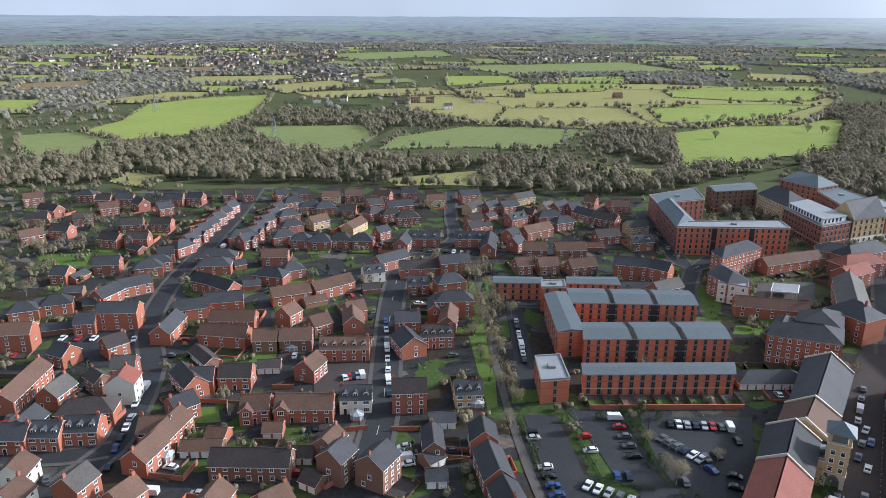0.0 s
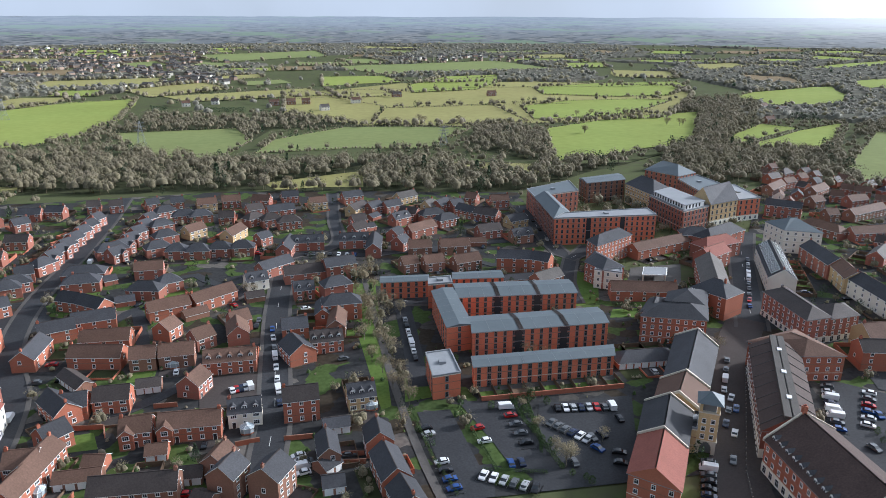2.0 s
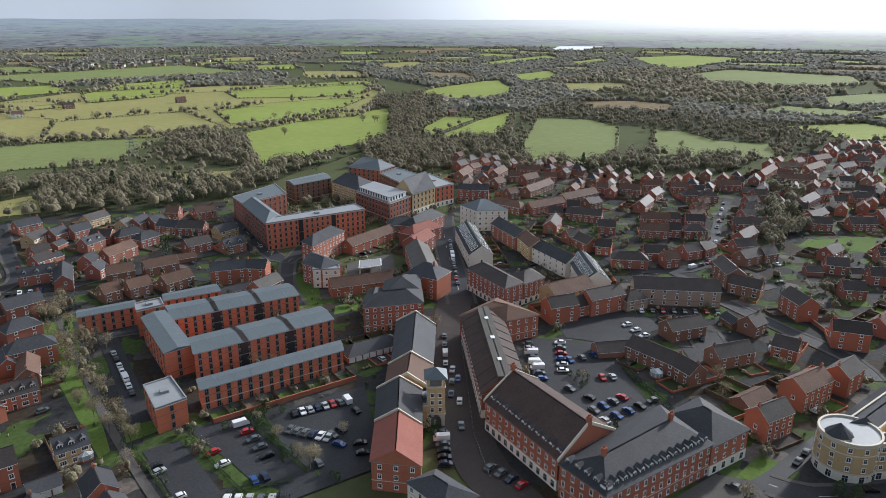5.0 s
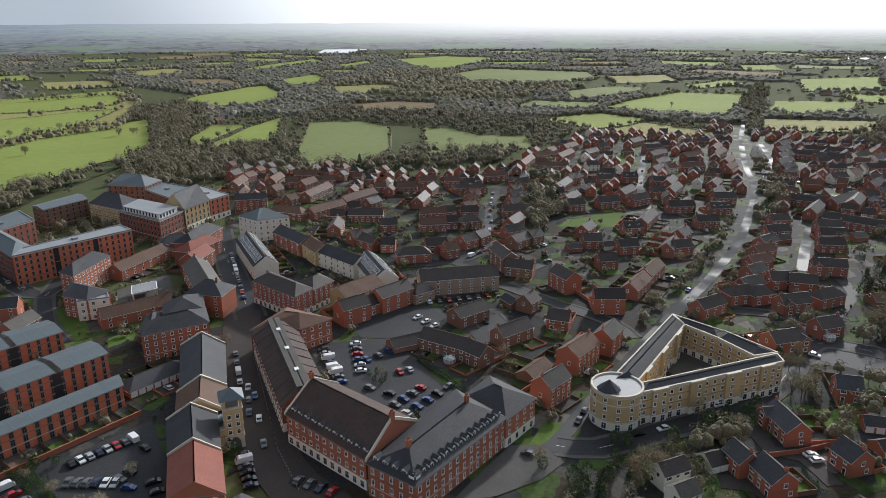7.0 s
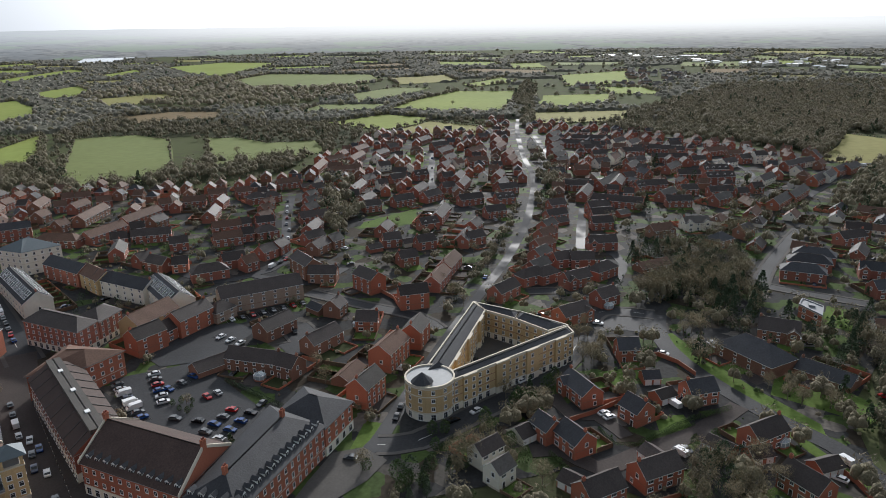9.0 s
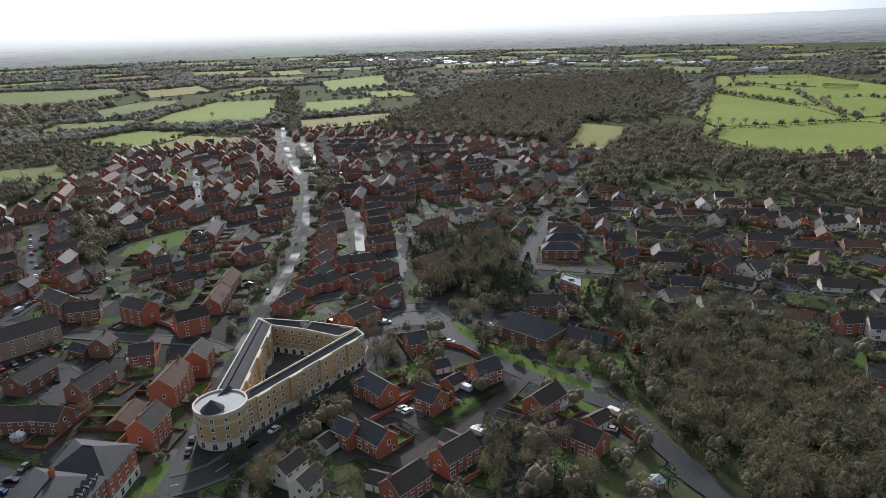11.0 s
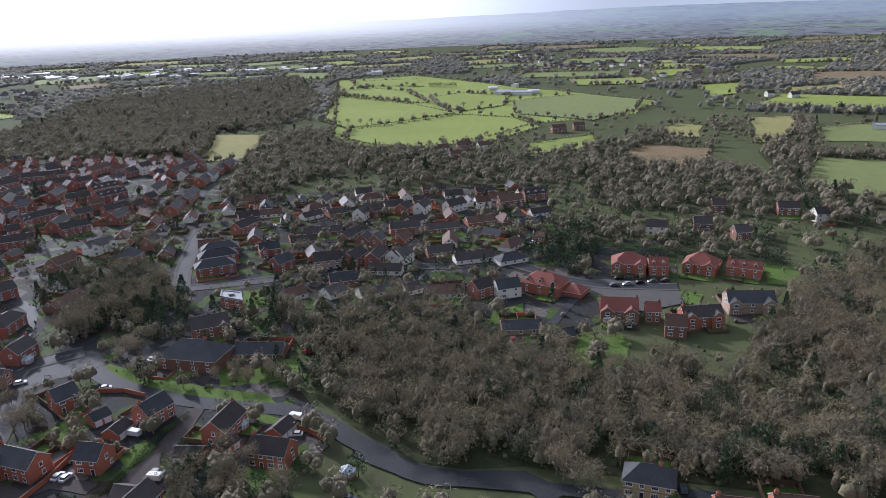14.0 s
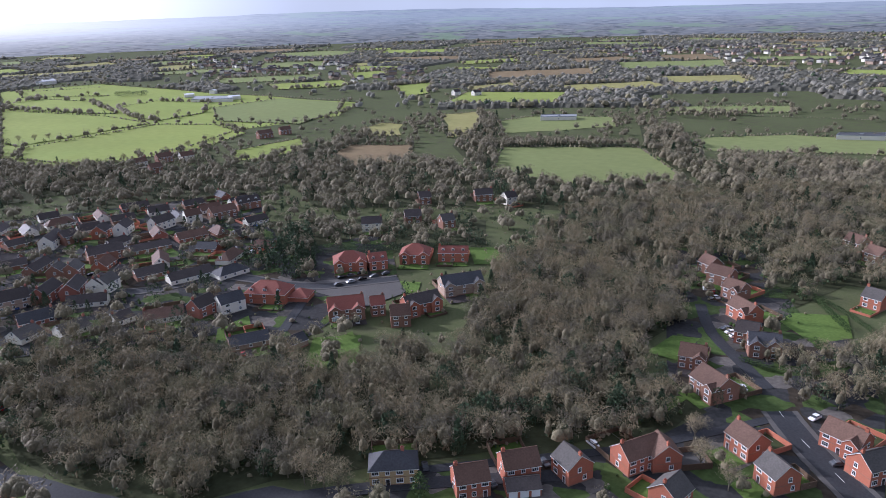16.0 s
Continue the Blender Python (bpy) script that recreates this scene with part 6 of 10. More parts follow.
# ---- ground, fields and roads ----
field([(-393.8, 763.0), (-385.5, 849.0), (-416.6, 1006.8), (-357.7, 1092.7), (-270.0, 1132.8), (-240.4, 909.1), (-246.9, 802.4), (-275.8, 739.1), (-323.1, 711.3)], FIELD, "bright green pasture in weak sun")
# same pasture as above, its shaded part painted with the darker grass
field([(-378.3, 619.6), (-447.8, 740.9), (-398.7, 763.0), (-324.7, 704.6), (-317.2, 672.5), (-322.0, 616.3)], FIELD_DULL, "lower part of a pasture with shade painted into the grass")
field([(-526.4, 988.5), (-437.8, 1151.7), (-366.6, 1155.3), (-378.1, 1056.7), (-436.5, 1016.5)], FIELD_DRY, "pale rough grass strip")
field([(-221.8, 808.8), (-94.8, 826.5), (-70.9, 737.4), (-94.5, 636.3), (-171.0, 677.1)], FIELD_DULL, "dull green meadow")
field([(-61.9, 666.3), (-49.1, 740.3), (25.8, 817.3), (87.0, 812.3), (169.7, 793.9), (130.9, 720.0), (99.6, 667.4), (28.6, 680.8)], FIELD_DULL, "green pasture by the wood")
field([(57.2, 835.6), (86.1, 980.6), (241.3, 998.2), (244.7, 840.2), (163.4, 800.2)], FIELD_DRY, "pale green grazed pasture")
field([(277.2, 976.4), (369.3, 1029.7), (473.6, 1036.3), (521.0, 1008.0), (410.5, 893.1), (329.0, 852.4), (258.9, 853.0)], FIELD, "bright green pasture between hedges")
field([(242.9, 767.6), (384.6, 854.4), (496.8, 883.7), (367.5, 653.2), (197.1, 580.9)], FIELD, "bright green field with lone oaks")
field([(-240.5, 1159.9), (-23.4, 1244.0), (14.4, 1148.2), (-192.1, 1088.9)], FIELD_DRY, "pale grass field before a farm")
field([(152.9, 1273.3), (245.5, 1414.4), (357.9, 1441.2), (332.1, 1317.1), (261.1, 1193.3), (146.9, 1166.1)], FIELD, "sunlit green field")
field([(2.2, 1440.4), (128.6, 1440.7), (146.6, 1328.6), (1.8, 1273.4)], FIELD, "sunlit green field")
field([(11.5, 1222.6), (99.0, 1212.7), (119.9, 1131.4), (28.2, 1107.0)], FIELD_DRY, "pale grazed strip")
field([(363.4, 1212.1), (497.2, 1252.0), (650.7, 1251.8), (630.7, 1155.7), (547.9, 1065.5), (451.7, 1066.0), (352.9, 1113.9)], FIELD, "sunlit green field")
field([(852.9, 1576.2), (979.1, 1593.2), (941.6, 1470.4), (802.7, 1415.4)], FIELD_DRY, "pale distant pasture")
field([(20.6, 1659.2), (431.4, 1762.2), (534.6, 1506.5), (132.8, 1468.9)], FIELD_DULL, "dull distant field")
field([(-342.0, 1976.1), (-6.6, 2150.4), (24.1, 1948.9), (-229.3, 1805.6)], FIELD_DULL, "dull distant field")
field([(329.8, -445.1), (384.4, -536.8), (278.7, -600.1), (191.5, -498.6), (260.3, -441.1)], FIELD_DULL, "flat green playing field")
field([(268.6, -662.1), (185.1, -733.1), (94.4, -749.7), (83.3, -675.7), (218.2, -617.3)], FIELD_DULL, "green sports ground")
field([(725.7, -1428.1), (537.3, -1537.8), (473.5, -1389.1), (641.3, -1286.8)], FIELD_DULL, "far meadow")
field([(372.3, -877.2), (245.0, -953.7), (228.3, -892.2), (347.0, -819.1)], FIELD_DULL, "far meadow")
field([(-254.4, 524.1), (-251.8, 558.5), (-216.9, 550.0), (-216.4, 503.8)], FIELD_DRY, "rough clearing in the wood")
field([(-45.6, 537.8), (30.7, 571.7), (27.8, 514.7), (-35.4, 514.7)], FIELD_DRY, "rough clearing in the wood")
field([(105.0, 599.9), (185.3, 576.3), (175.0, 541.8), (106.6, 580.9)], FIELD_DRY, "rough clearing in the wood")
field([(1440.6, -470.2), (1404.7, -635.3), (1155.0, -667.5), (768.7, -720.3), (691.9, -607.5), (707.9, -466.3), (650.6, -367.8), (645.4, -250.2), (697.7, -228.0), (761.3, -236.8)], FIELD, "grazing land round the small fields", -0.14)
field([(-58.1, 1180.8), (139.7, 1309.8), (393.8, 1308.0), (612.5, 1189.8), (583.3, 1057.4), (427.3, 835.8), (248.3, 815.8), (48.4, 827.9), (-48.0, 951.2)], FIELD_DRY, "grazing land between the hedged fields", -0.14)
field([(1521.7, 1709.2), (1769.3, 1892.6), (1991.7, 1910.6), (1837.5, 1756.5), (1588.9, 1622.6)], WATER, "pale far reservoir reflecting the sky")
field([(602.4, 992.4), (689.4, 1072.7), (834.5, 1119.9), (873.5, 1119.5), (814.2, 998.3), (721.2, 899.7), (657.2, 913.4)], FIELD, "bright green hill pasture")
field([(381.8, 648.7), (514.7, 770.9), (542.1, 734.0), (410.8, 643.9)], FIELD, "green paddock below the farm")
field([(408.5, 635.5), (529.7, 717.6), (621.7, 765.8), (496.7, 622.2), (457.3, 593.7)], FIELD, "green pasture by the wood")
# two meadows whose shade is put into the darker grass colour
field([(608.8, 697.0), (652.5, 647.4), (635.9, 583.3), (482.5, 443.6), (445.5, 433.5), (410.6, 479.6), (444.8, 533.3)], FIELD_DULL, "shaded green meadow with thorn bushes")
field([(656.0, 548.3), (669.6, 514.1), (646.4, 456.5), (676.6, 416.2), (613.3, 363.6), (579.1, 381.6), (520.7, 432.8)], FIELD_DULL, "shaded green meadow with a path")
field([(990.2, 1407.2), (1174.6, 1499.0), (1390.6, 1559.5), (1361.3, 1470.4), (1111.7, 1398.6)], FIELD, "sunlit distant field")
field([(1267.2, 1359.3), (1441.5, 1399.4), (1359.5, 1296.2), (1254.8, 1295.9)], FIELD, "sunlit distant field")
field([(1508.3, 1376.8), (1700.8, 1327.1), (1732.1, 1167.7), (1562.7, 1106.6), (1332.8, 1040.1), (1372.1, 1168.2)], FIELD, "sunlit distant field")
field([(970.6, 1190.6), (1092.6, 1218.8), (1036.4, 1127.3), (941.0, 1051.4), (892.5, 1079.7)], FIELD, "sunlit distant field")
field([(933.4, 1011.8), (1035.0, 946.4), (980.6, 855.7), (857.1, 902.0)], FIELD_DRY, "pale grazed field")
field([(761.3, 802.2), (845.5, 762.0), (868.7, 694.6), (788.3, 635.6), (734.8, 728.1)], STUBBLE, "brown stubble strip")
field([(1285.1, 986.8), (1434.8, 999.2), (1490.3, 758.4), (1365.9, 668.7), (1206.9, 708.1), (1160.2, 848.5)], FIELD_DULL, "dull green field")
field([(1130.1, 616.8), (1251.1, 588.7), (1263.7, 516.9), (1123.1, 507.0), (1007.7, 539.2)], FIELD_DULL, "dull green field")
field([(941.3, 457.8), (1064.5, 470.5), (1222.0, 448.8), (1249.7, 344.5), (1082.8, 309.7), (963.2, 285.2), (953.6, 347.2), (940.5, 406.1)], FIELD, "bright green field by the road")
field([(805.3, 479.0), (907.8, 441.2), (888.2, 367.4), (824.7, 354.9), (765.4, 378.0)], FIELD, "bright green field above the estate")
field([(753.6, 363.4), (857.2, 354.2), (825.7, 259.6), (809.5, 238.7), (743.2, 267.9), (710.8, 330.3)], FIELD_DRY, "pale rough grass above the estate")
field([(1065.6, 268.4), (1189.5, 283.3), (1240.5, 177.3), (1110.0, 159.8), (1027.3, 222.5)], FIELD, "green field across the road")
field([(976.5, 248.0), (1033.1, 122.4), (922.7, 115.5), (869.4, 216.0)], FIELD_DRY, "brown rough field")
field([(1333.5, 480.2), (1491.2, 447.1), (1412.3, 391.6), (1289.1, 443.3)], FIELD, "distant green field")
field([(1557.2, 334.7), (1691.1, 211.7), (1423.6, 172.8), (1349.2, 280.2)], FIELD, "distant green field with rows of trees")
field([(1393.3, -484.3), (1343.7, -609.4), (1203.5, -555.9), (1309.1, -459.6)], FIELD, "bright green field")
field([(1245.3, -414.5), (1257.9, -471.2), (1155.4, -498.8), (987.3, -461.5), (1000.6, -448.9), (1182.5, -388.9)], FIELD, "bright green field")
field([(1050.8, -493.9), (1064.4, -560.8), (976.8, -599.8), (879.6, -528.1), (868.8, -456.3), (938.6, -456.4)], FIELD, "bright green field")
field([(949.5, -288.0), (1119.2, -352.3), (1159.3, -380.9), (976.0, -437.6), (853.1, -439.3), (845.7, -393.9), (820.1, -272.1), (895.4, -268.6)], FIELD, "bright green field with lone oaks")
field([(743.0, -244.0), (801.7, -272.6), (836.9, -439.2), (767.4, -475.2), (677.2, -457.1), (632.2, -369.8), (640.9, -283.9), (671.4, -260.5)], FIELD, "green field with oaks along its edge")
field([(918.4, -569.6), (914.4, -683.2), (788.1, -702.7), (720.4, -630.9), (678.6, -532.1), (792.7, -495.4)], FIELD_DULL, "green field between hedges")
field([(594.2, -380.2), (594.3, -466.0), (543.0, -434.2), (533.1, -378.2), (548.0, -357.8)], FIELD, "green paddock")
field([(1120.2, -1017.0), (1083.5, -1083.6), (1013.5, -1024.5), (1007.8, -929.4)], FIELD, "small far green field")
field([(586.3, -546.8), (596.8, -591.2), (567.7, -594.7), (515.1, -536.3), (535.6, -515.3)], FIELD_DRY, "pale rough grass")
field([(581.6, -677.5), (557.5, -720.5), (514.9, -676.1), (451.0, -577.4), (463.5, -550.2)], FIELD_DRY, "pale rough grass")
field([(496.8, -425.8), (518.5, -469.3), (466.6, -501.2), (427.7, -453.3), (421.1, -406.4), (448.2, -393.6)], STUBBLE, "bare brown field")
field([(484.7, -669.8), (469.7, -731.8), (384.3, -762.4), (351.0, -699.3), (429.5, -599.6)], FIELD_DULL, "green playing field")
field([(753.1, -938.1), (719.1, -1030.9), (667.9, -975.1), (708.2, -908.3)], FIELD_DRY, "pale far field")
field([(877.9, -892.5), (846.3, -969.2), (751.3, -847.1), (753.1, -801.3)], FIELD, "small far paddock")
field([(703.2, -85.5), (879.7, -128.9), (834.7, -186.7), (764.0, -156.7), (684.6, -125.9)], FIELD_DRY, "sunlit clearing before the wood")
field([(1710.8, -1289.3), (1646.9, -1416.3), (1509.9, -1442.1), (1438.7, -1256.6), (1560.5, -1204.3)], FIELD_DULL, "far meadow")
field([(1324.2, -1303.3), (1211.8, -1417.6), (1068.5, -1438.9), (1122.1, -1313.8), (1266.4, -1265.1)], STUBBLE, "far brown field")
patch("village_ground", [(-394.7, 488.3), (-280.6, 500.3), (-186.3, 500.3), (-69.1, 514.7), (31.2, 500.3), (136.6, 480.0), (119.5, 338.3), (144.1, 314.2), (186.9, 274.2), (113.8, 151.6), (-142.9, 151.6)], VILLAGE, 0, "paved yards, beds and rough grass between houses")
patch("village_ground", [(359.5, 524.0), (418.5, 444.8), (427.0, 374.4), (506.0, 327.2), (560.2, 343.8), (738.9, 371.6), (775.5, 299.4), (790.9, 229.9), (840.4, 196.4), (830.8, 112.2), (797.3, 73.5), (338.2, 19.9), (192.9, 2.9), (100.6, 121.9), (163.0, 248.4)], VILLAGE, 0, "paved yards, beds and rough grass between houses")
patch("village_ground", [(889.2, 288.7), (854.6, 146.8), (717.9, -95.0), (623.6, -102.2), (500.4, -64.1), (512.5, -135.7), (432.5, -294.2), (301.5, -218.2), (281.8, -279.1), (223.7, -226.1), (204.9, -145.6), (238.4, -137.2), (291.3, -68.2), (232.9, -47.4), (184.3, -50.9), (159.2, -15.7), (184.2, 81.0)], VILLAGE, 0, "paved yards, beds and rough grass between houses")
patch("village_ground", [(140.2, -343.0), (107.3, -366.1), (61.0, -292.3), (42.1, -280.2), (22.0, -234.8), (13.0, -181.2), (114.2, -101.8), (121.0, -114.0), (102.5, -136.0), (86.0, -154.0), (71.0, -174.0), (64.0, -198.0), (84.0, -214.0), (95.6, -240.4)], VILLAGE, 0, "paved yards, beds and rough grass between houses")
patch("car_park", [(25.3, 196.3), (36.0, 196.3), (40.1, 151.6), (29.2, 151.6)], ASPHALT, 2, "asphalt car park with white bays")
patch("car_park", [(39.4, 200.7), (60.8, 198.7), (58.8, 160.8), (48.1, 160.8), (45.3, 176.4)], ASPHALT, 2, "asphalt car park by the flats")
patch("car_park", [(65.3, 195.3), (97.4, 195.3), (80.7, 151.6), (50.2, 151.6)], ASPHALT, 2, "asphalt car park full of cars")
patch("car_park", [(167.7, 196.1), (190.6, 174.9), (170.5, 133.5), (172.1, 125.1), (149.3, 128.4), (144.6, 148.7), (149.5, 167.3)], ASPHALT, 2, "asphalt car park behind the shops")
patch("car_park", [(192.1, 210.5), (226.4, 186.7), (222.4, 170.9), (193.3, 171.3), (182.3, 185.7)], ASPHALT, 2, "asphalt yard")
patch("car_park", [(-47.0, 230.8), (-19.3, 230.8), (-18.1, 214.3), (-43.2, 208.6)], BLOCKPAVE, 2, "block-paved parking court")
patch("car_park", [(-156.6, 257.4), (-134.0, 257.4), (-116.5, 242.3), (-118.0, 226.5), (-133.3, 228.6)], ASPHALT, 2, "asphalt parking court")
patch("road", [(-140.3, 299.8), (-123.4, 310.5), (-113.6, 289.7), (-121.4, 271.2), (-130.9, 274.2)], ASPHALT, 2, "asphalt junction with a round stone island")
patch("car_park", [(27.5, 165.7), (43.0, 165.7), (40.1, 151.6), (25.6, 151.6)], ASPHALT, 2, "asphalt car park")
patch("pavement", [(155.5, 97.3), (161.1, 90.0), (157.7, 80.5), (146.9, 81.6), (133.2, 87.3), (124.0, 95.4), (141.7, 96.9)], PAVING, 3, "paved forecourt with planters")
patch("road", [(263.9, 47.1), (290.2, 40.9), (291.9, 18.5), (270.6, 10.3), (272.9, 28.1)], ASPHALT, 2, "worn asphalt turning area")
patch("pavement", [(234.7, 85.1), (267.1, 84.1), (259.7, 64.1), (246.6, 62.2), (227.7, 76.0)], PAVING, 3, "paved inner court of the crescent")
patch("pavement", [(149.5, 314.2), (177.1, 315.7), (162.5, 286.5), (138.0, 293.0)], PAVING, 3, "paved square")
patch("road", [(253.3, -200.4), (227.6, -228.3), (208.1, -215.4), (210.9, -193.2), (242.0, -190.8)], PAVING, 2, "paved close")
patch("pavement", [(334.3, -87.7), (330.3, -100.2), (343.5, -104.2), (347.7, -91.3)], PAVING, 2, "paved forecourt")
patch("lawn", [(121.2, 314.2), (129.2, 306.8), (117.0, 274.2), (105.3, 271.2)], GRASS, 1, "green lawn by the flats")
patch("lawn", [(23.8, 219.4), (31.7, 219.4), (32.3, 205.0), (22.3, 203.2)], GRASS, 1, "lawn beside the flats")
patch("lawn", [(9.7, 314.2), (21.0, 314.2), (17.6, 201.4), (14.2, 199.7), (10.2, 252.1)], GRASS, 1, "grass strip with trees")
patch("lawn", [(-215.2, 351.7), (-186.8, 354.4), (-180.0, 334.1), (-197.7, 329.9)], GRASS, 1, "green with trees")
patch("lawn", [(-80.7, 199.7), (-72.8, 200.7), (-69.1, 191.4), (-77.7, 190.8)], GRASS, 1, "back lawn")
patch("lawn", [(143.7, 306.8), (153.2, 310.5), (144.5, 296.3), (138.1, 296.3)], GRASS, 1, "lawn on the square")
patch("lawn", [(170.3, 315.7), (175.8, 314.2), (163.9, 294.3), (159.3, 296.3)], GRASS, 1, "lawn on the square")
patch("lawn", [(119.6, 265.5), (131.2, 265.5), (126.1, 256.3), (115.3, 257.4)], GRASS, 1, "lawn")
patch("lawn", [(577.0, 274.6), (633.7, 284.7), (634.7, 268.0), (569.4, 241.9), (546.1, 256.9)], GRASS, 1, "bright green in the estate")
patch("lawn", [(386.9, 206.8), (430.7, 188.6), (395.2, 174.2), (373.3, 203.2)], GRASS, 1, "bright estate green")
patch("lawn", [(158.6, 93.3), (173.1, 96.0), (174.8, 90.0), (165.0, 87.4)], GRASS, 1, "roadside lawn")
patch("lawn", [(159.6, 93.3), (174.8, 95.8), (175.4, 89.8), (162.3, 87.9)], GRASS, 1, "roadside lawn")
patch("lawn", [(270.0, 18.0), (251.0, 6.0), (230.0, -11.0), (212.0, -29.0), (205.0, -40.0), (221.0, -38.0), (238.0, -20.0), (255.0, -5.0), (276.0, 10.0)], GRASS, 1, "roadside verge")
patch("planting_bed", [(162.5, 163.5), (157.0, 152.6), (160.5, 150.4), (166.6, 154.6), (165.6, 162.0)], EARTH, 2, "planted island in the car park")
patch("lawn", [(253.0, -26.7), (252.2, -42.4), (236.9, -59.3), (226.0, -52.2), (235.7, -24.4)], GRASS, 1, "lawn by the low brick building")
patch("lawn", [(277.4, 14.9), (244.7, -6.3), (240.6, -3.9), (266.1, 14.8)], GRASS, 1, "roadside verge")
patch("lawn", [(212.5, -27.1), (208.6, -34.2), (189.9, -48.9), (188.2, -46.5), (203.2, -33.2)], GRASS, 1, "roadside verge")
patch("lawn", [(205.5, -158.6), (192.0, -171.8), (171.4, -149.4), (189.4, -141.2)], GRASS, 1, "mossy lawn")
patch("lawn", [(66.5, -281.3), (65.4, -292.6), (46.8, -302.7), (40.5, -281.4), (50.8, -267.8)], GRASS, 1, "large garden lawn")
patch("lawn", [(96.5, -224.9), (94.9, -244.0), (85.5, -247.9), (84.9, -225.3)], GRASS, 1, "meadow in the wood")
patch("lawn", [(222.3, -222.8), (211.4, -228.8), (203.9, -218.5), (212.4, -210.6)], GRASS, 1, "round island of grass")
patch("lawn", [(225.3, -283.1), (212.9, -291.8), (194.7, -271.7), (206.3, -263.5)], GRASS, 1, "lawn")
patch("lawn", [(243.4, -139.9), (244.7, -156.0), (229.8, -147.1), (231.7, -131.2)], GRASS, 1, "back lawn")
patch("lawn", [(198.4, -152.4), (197.4, -172.0), (179.5, -160.1), (184.4, -142.6)], GRASS, 1, "mossy lawn")
patch("lawn", [(328.1, -51.0), (324.7, -61.9), (302.0, -57.2), (305.2, -47.1)], GRASS, 1, "lawn")
patch("lawn", [(80.3, -188.1), (78.3, -200.5), (71.9, -203.2), (74.1, -186.6)], GRASS, 1, "lawn")
patch("lawn", [(82.5, -276.4), (75.3, -281.7), (73.6, -269.4), (78.8, -265.6)], GRASS, 1, "lawn")
patch("lawn", [(223.4, 32.4), (230.7, 25.8), (215.4, 19.9), (211.3, 25.2)], GRASS, 1, "back lawn")
patch("lawn", [(232.5, 32.4), (241.8, 19.6), (236.5, 15.1), (220.8, 28.5)], GRASS, 1, "back lawn")
patch("lawn", [(207.9, 10.5), (212.7, 2.2), (205.3, -1.5), (198.5, 8.0)], GRASS, 1, "back lawn")
patch("lawn", [(192.1, 164.4), (204.3, 157.0), (192.3, 147.8), (184.0, 154.8)], GRASS, 1, "back lawn")
patch("lawn", [(268.3, 335.6), (263.5, 312.0), (246.8, 297.6), (248.0, 313.7)], GRASS, 1, "courtyard lawn")
patch("pavement", [(47.2, 208.6), (97.4, 209.2), (95.6, 199.8), (46.6, 199.2)], PAVING, 1, "paved back yards of the row")
road([(-136.3, 505.6), (-131.5, 442.4), (-129.3, 386.8), (-129.0, 351.7), (-128.8, 321.9), (-126.1, 293.0), (-120.5, 265.5), (-113.7, 247.1), (-105.1, 228.6), (-99.9, 206.8), (-97.4, 189.8), (-96.6, 176.4), (-102.9, 158.4)], 7.5, ASPHALT, "damp asphalt estate road", 2, "road")
road([(-96.6, 176.4), (-107.3, 173.1), (-121.3, 172.3), (-133.1, 173.1)], 6.5, ASPHALT, "damp asphalt estate road", 2, "road")
road([(-139.6, 233.0), (-140.7, 216.3), (-137.9, 198.0), (-137.1, 182.2)], 6, ASPHALT, "damp asphalt estate road", 2, "road")
road([(-120.5, 257.4), (-125.1, 233.0), (-136.1, 252.1)], 5, ASPHALT, "damp asphalt estate road", 2, "road")
road([(-22.3, 331.6), (-22.8, 286.5), (-21.7, 252.1), (-20.5, 224.4), (-19.4, 201.4), (-20.3, 179.2), (-20.6, 163.2)], 9, ASPHALT, "damp asphalt estate road", 2, "road")
road([(4.9, 496.8), (4.3, 428.8), (4.1, 376.1), (-25.1, 354.4), (-38.7, 314.2), (-47.4, 299.8)], 6, ASPHALT, "damp asphalt estate road", 2, "road")
road([(4.0, 361.1), (22.8, 354.4), (35.1, 358.2), (97.9, 368.0), (122.0, 366.0)], 5.5, ASPHALT, "damp asphalt estate road", 2, "road")
road([(22.9, 356.3), (60.5, 356.3), (81.7, 329.9), (99.4, 338.3)], 5, ASPHALT, "damp asphalt estate road", 2, "road")
road([(-126.1, 283.3), (-112.5, 286.5), (-89.3, 283.3), (-83.5, 299.8), (-70.8, 257.4)], 5, ASPHALT, "damp asphalt estate road", 2, "road")
road([(30.6, 293.0), (30.1, 262.8), (29.2, 233.0), (27.9, 212.4)], 7, ASPHALT, "damp asphalt estate road", 2, "road")
road([(30.3, 289.7), (43.8, 287.7)], 9, ASPHALT, "damp asphalt estate road", 2, "road")
road([(126.7, 442.4), (125.0, 398.0), (122.1, 356.3), (125.2, 334.1), (141.5, 351.7)], 8, ASPHALT, "damp asphalt estate road", 2, "road")
road([(125.2, 334.1), (111.1, 299.8), (106.3, 274.2)], 6, ASPHALT, "damp asphalt estate road", 2, "road")
road([(-241.6, 366.0), (-219.2, 376.1), (-206.0, 381.4), (-226.7, 409.8)], 5, ASPHALT, "damp asphalt estate road", 2, "road")
road([(-79.7, 329.9), (-64.3, 338.3), (-50.5, 321.9), (-27.0, 338.3)], 5, ASPHALT, "damp asphalt estate road", 2, "road")
road([(-56.3, 252.1), (-47.4, 233.0), (-65.8, 212.4), (-77.3, 212.4)], 5, ASPHALT, "damp asphalt estate road", 2, "road")
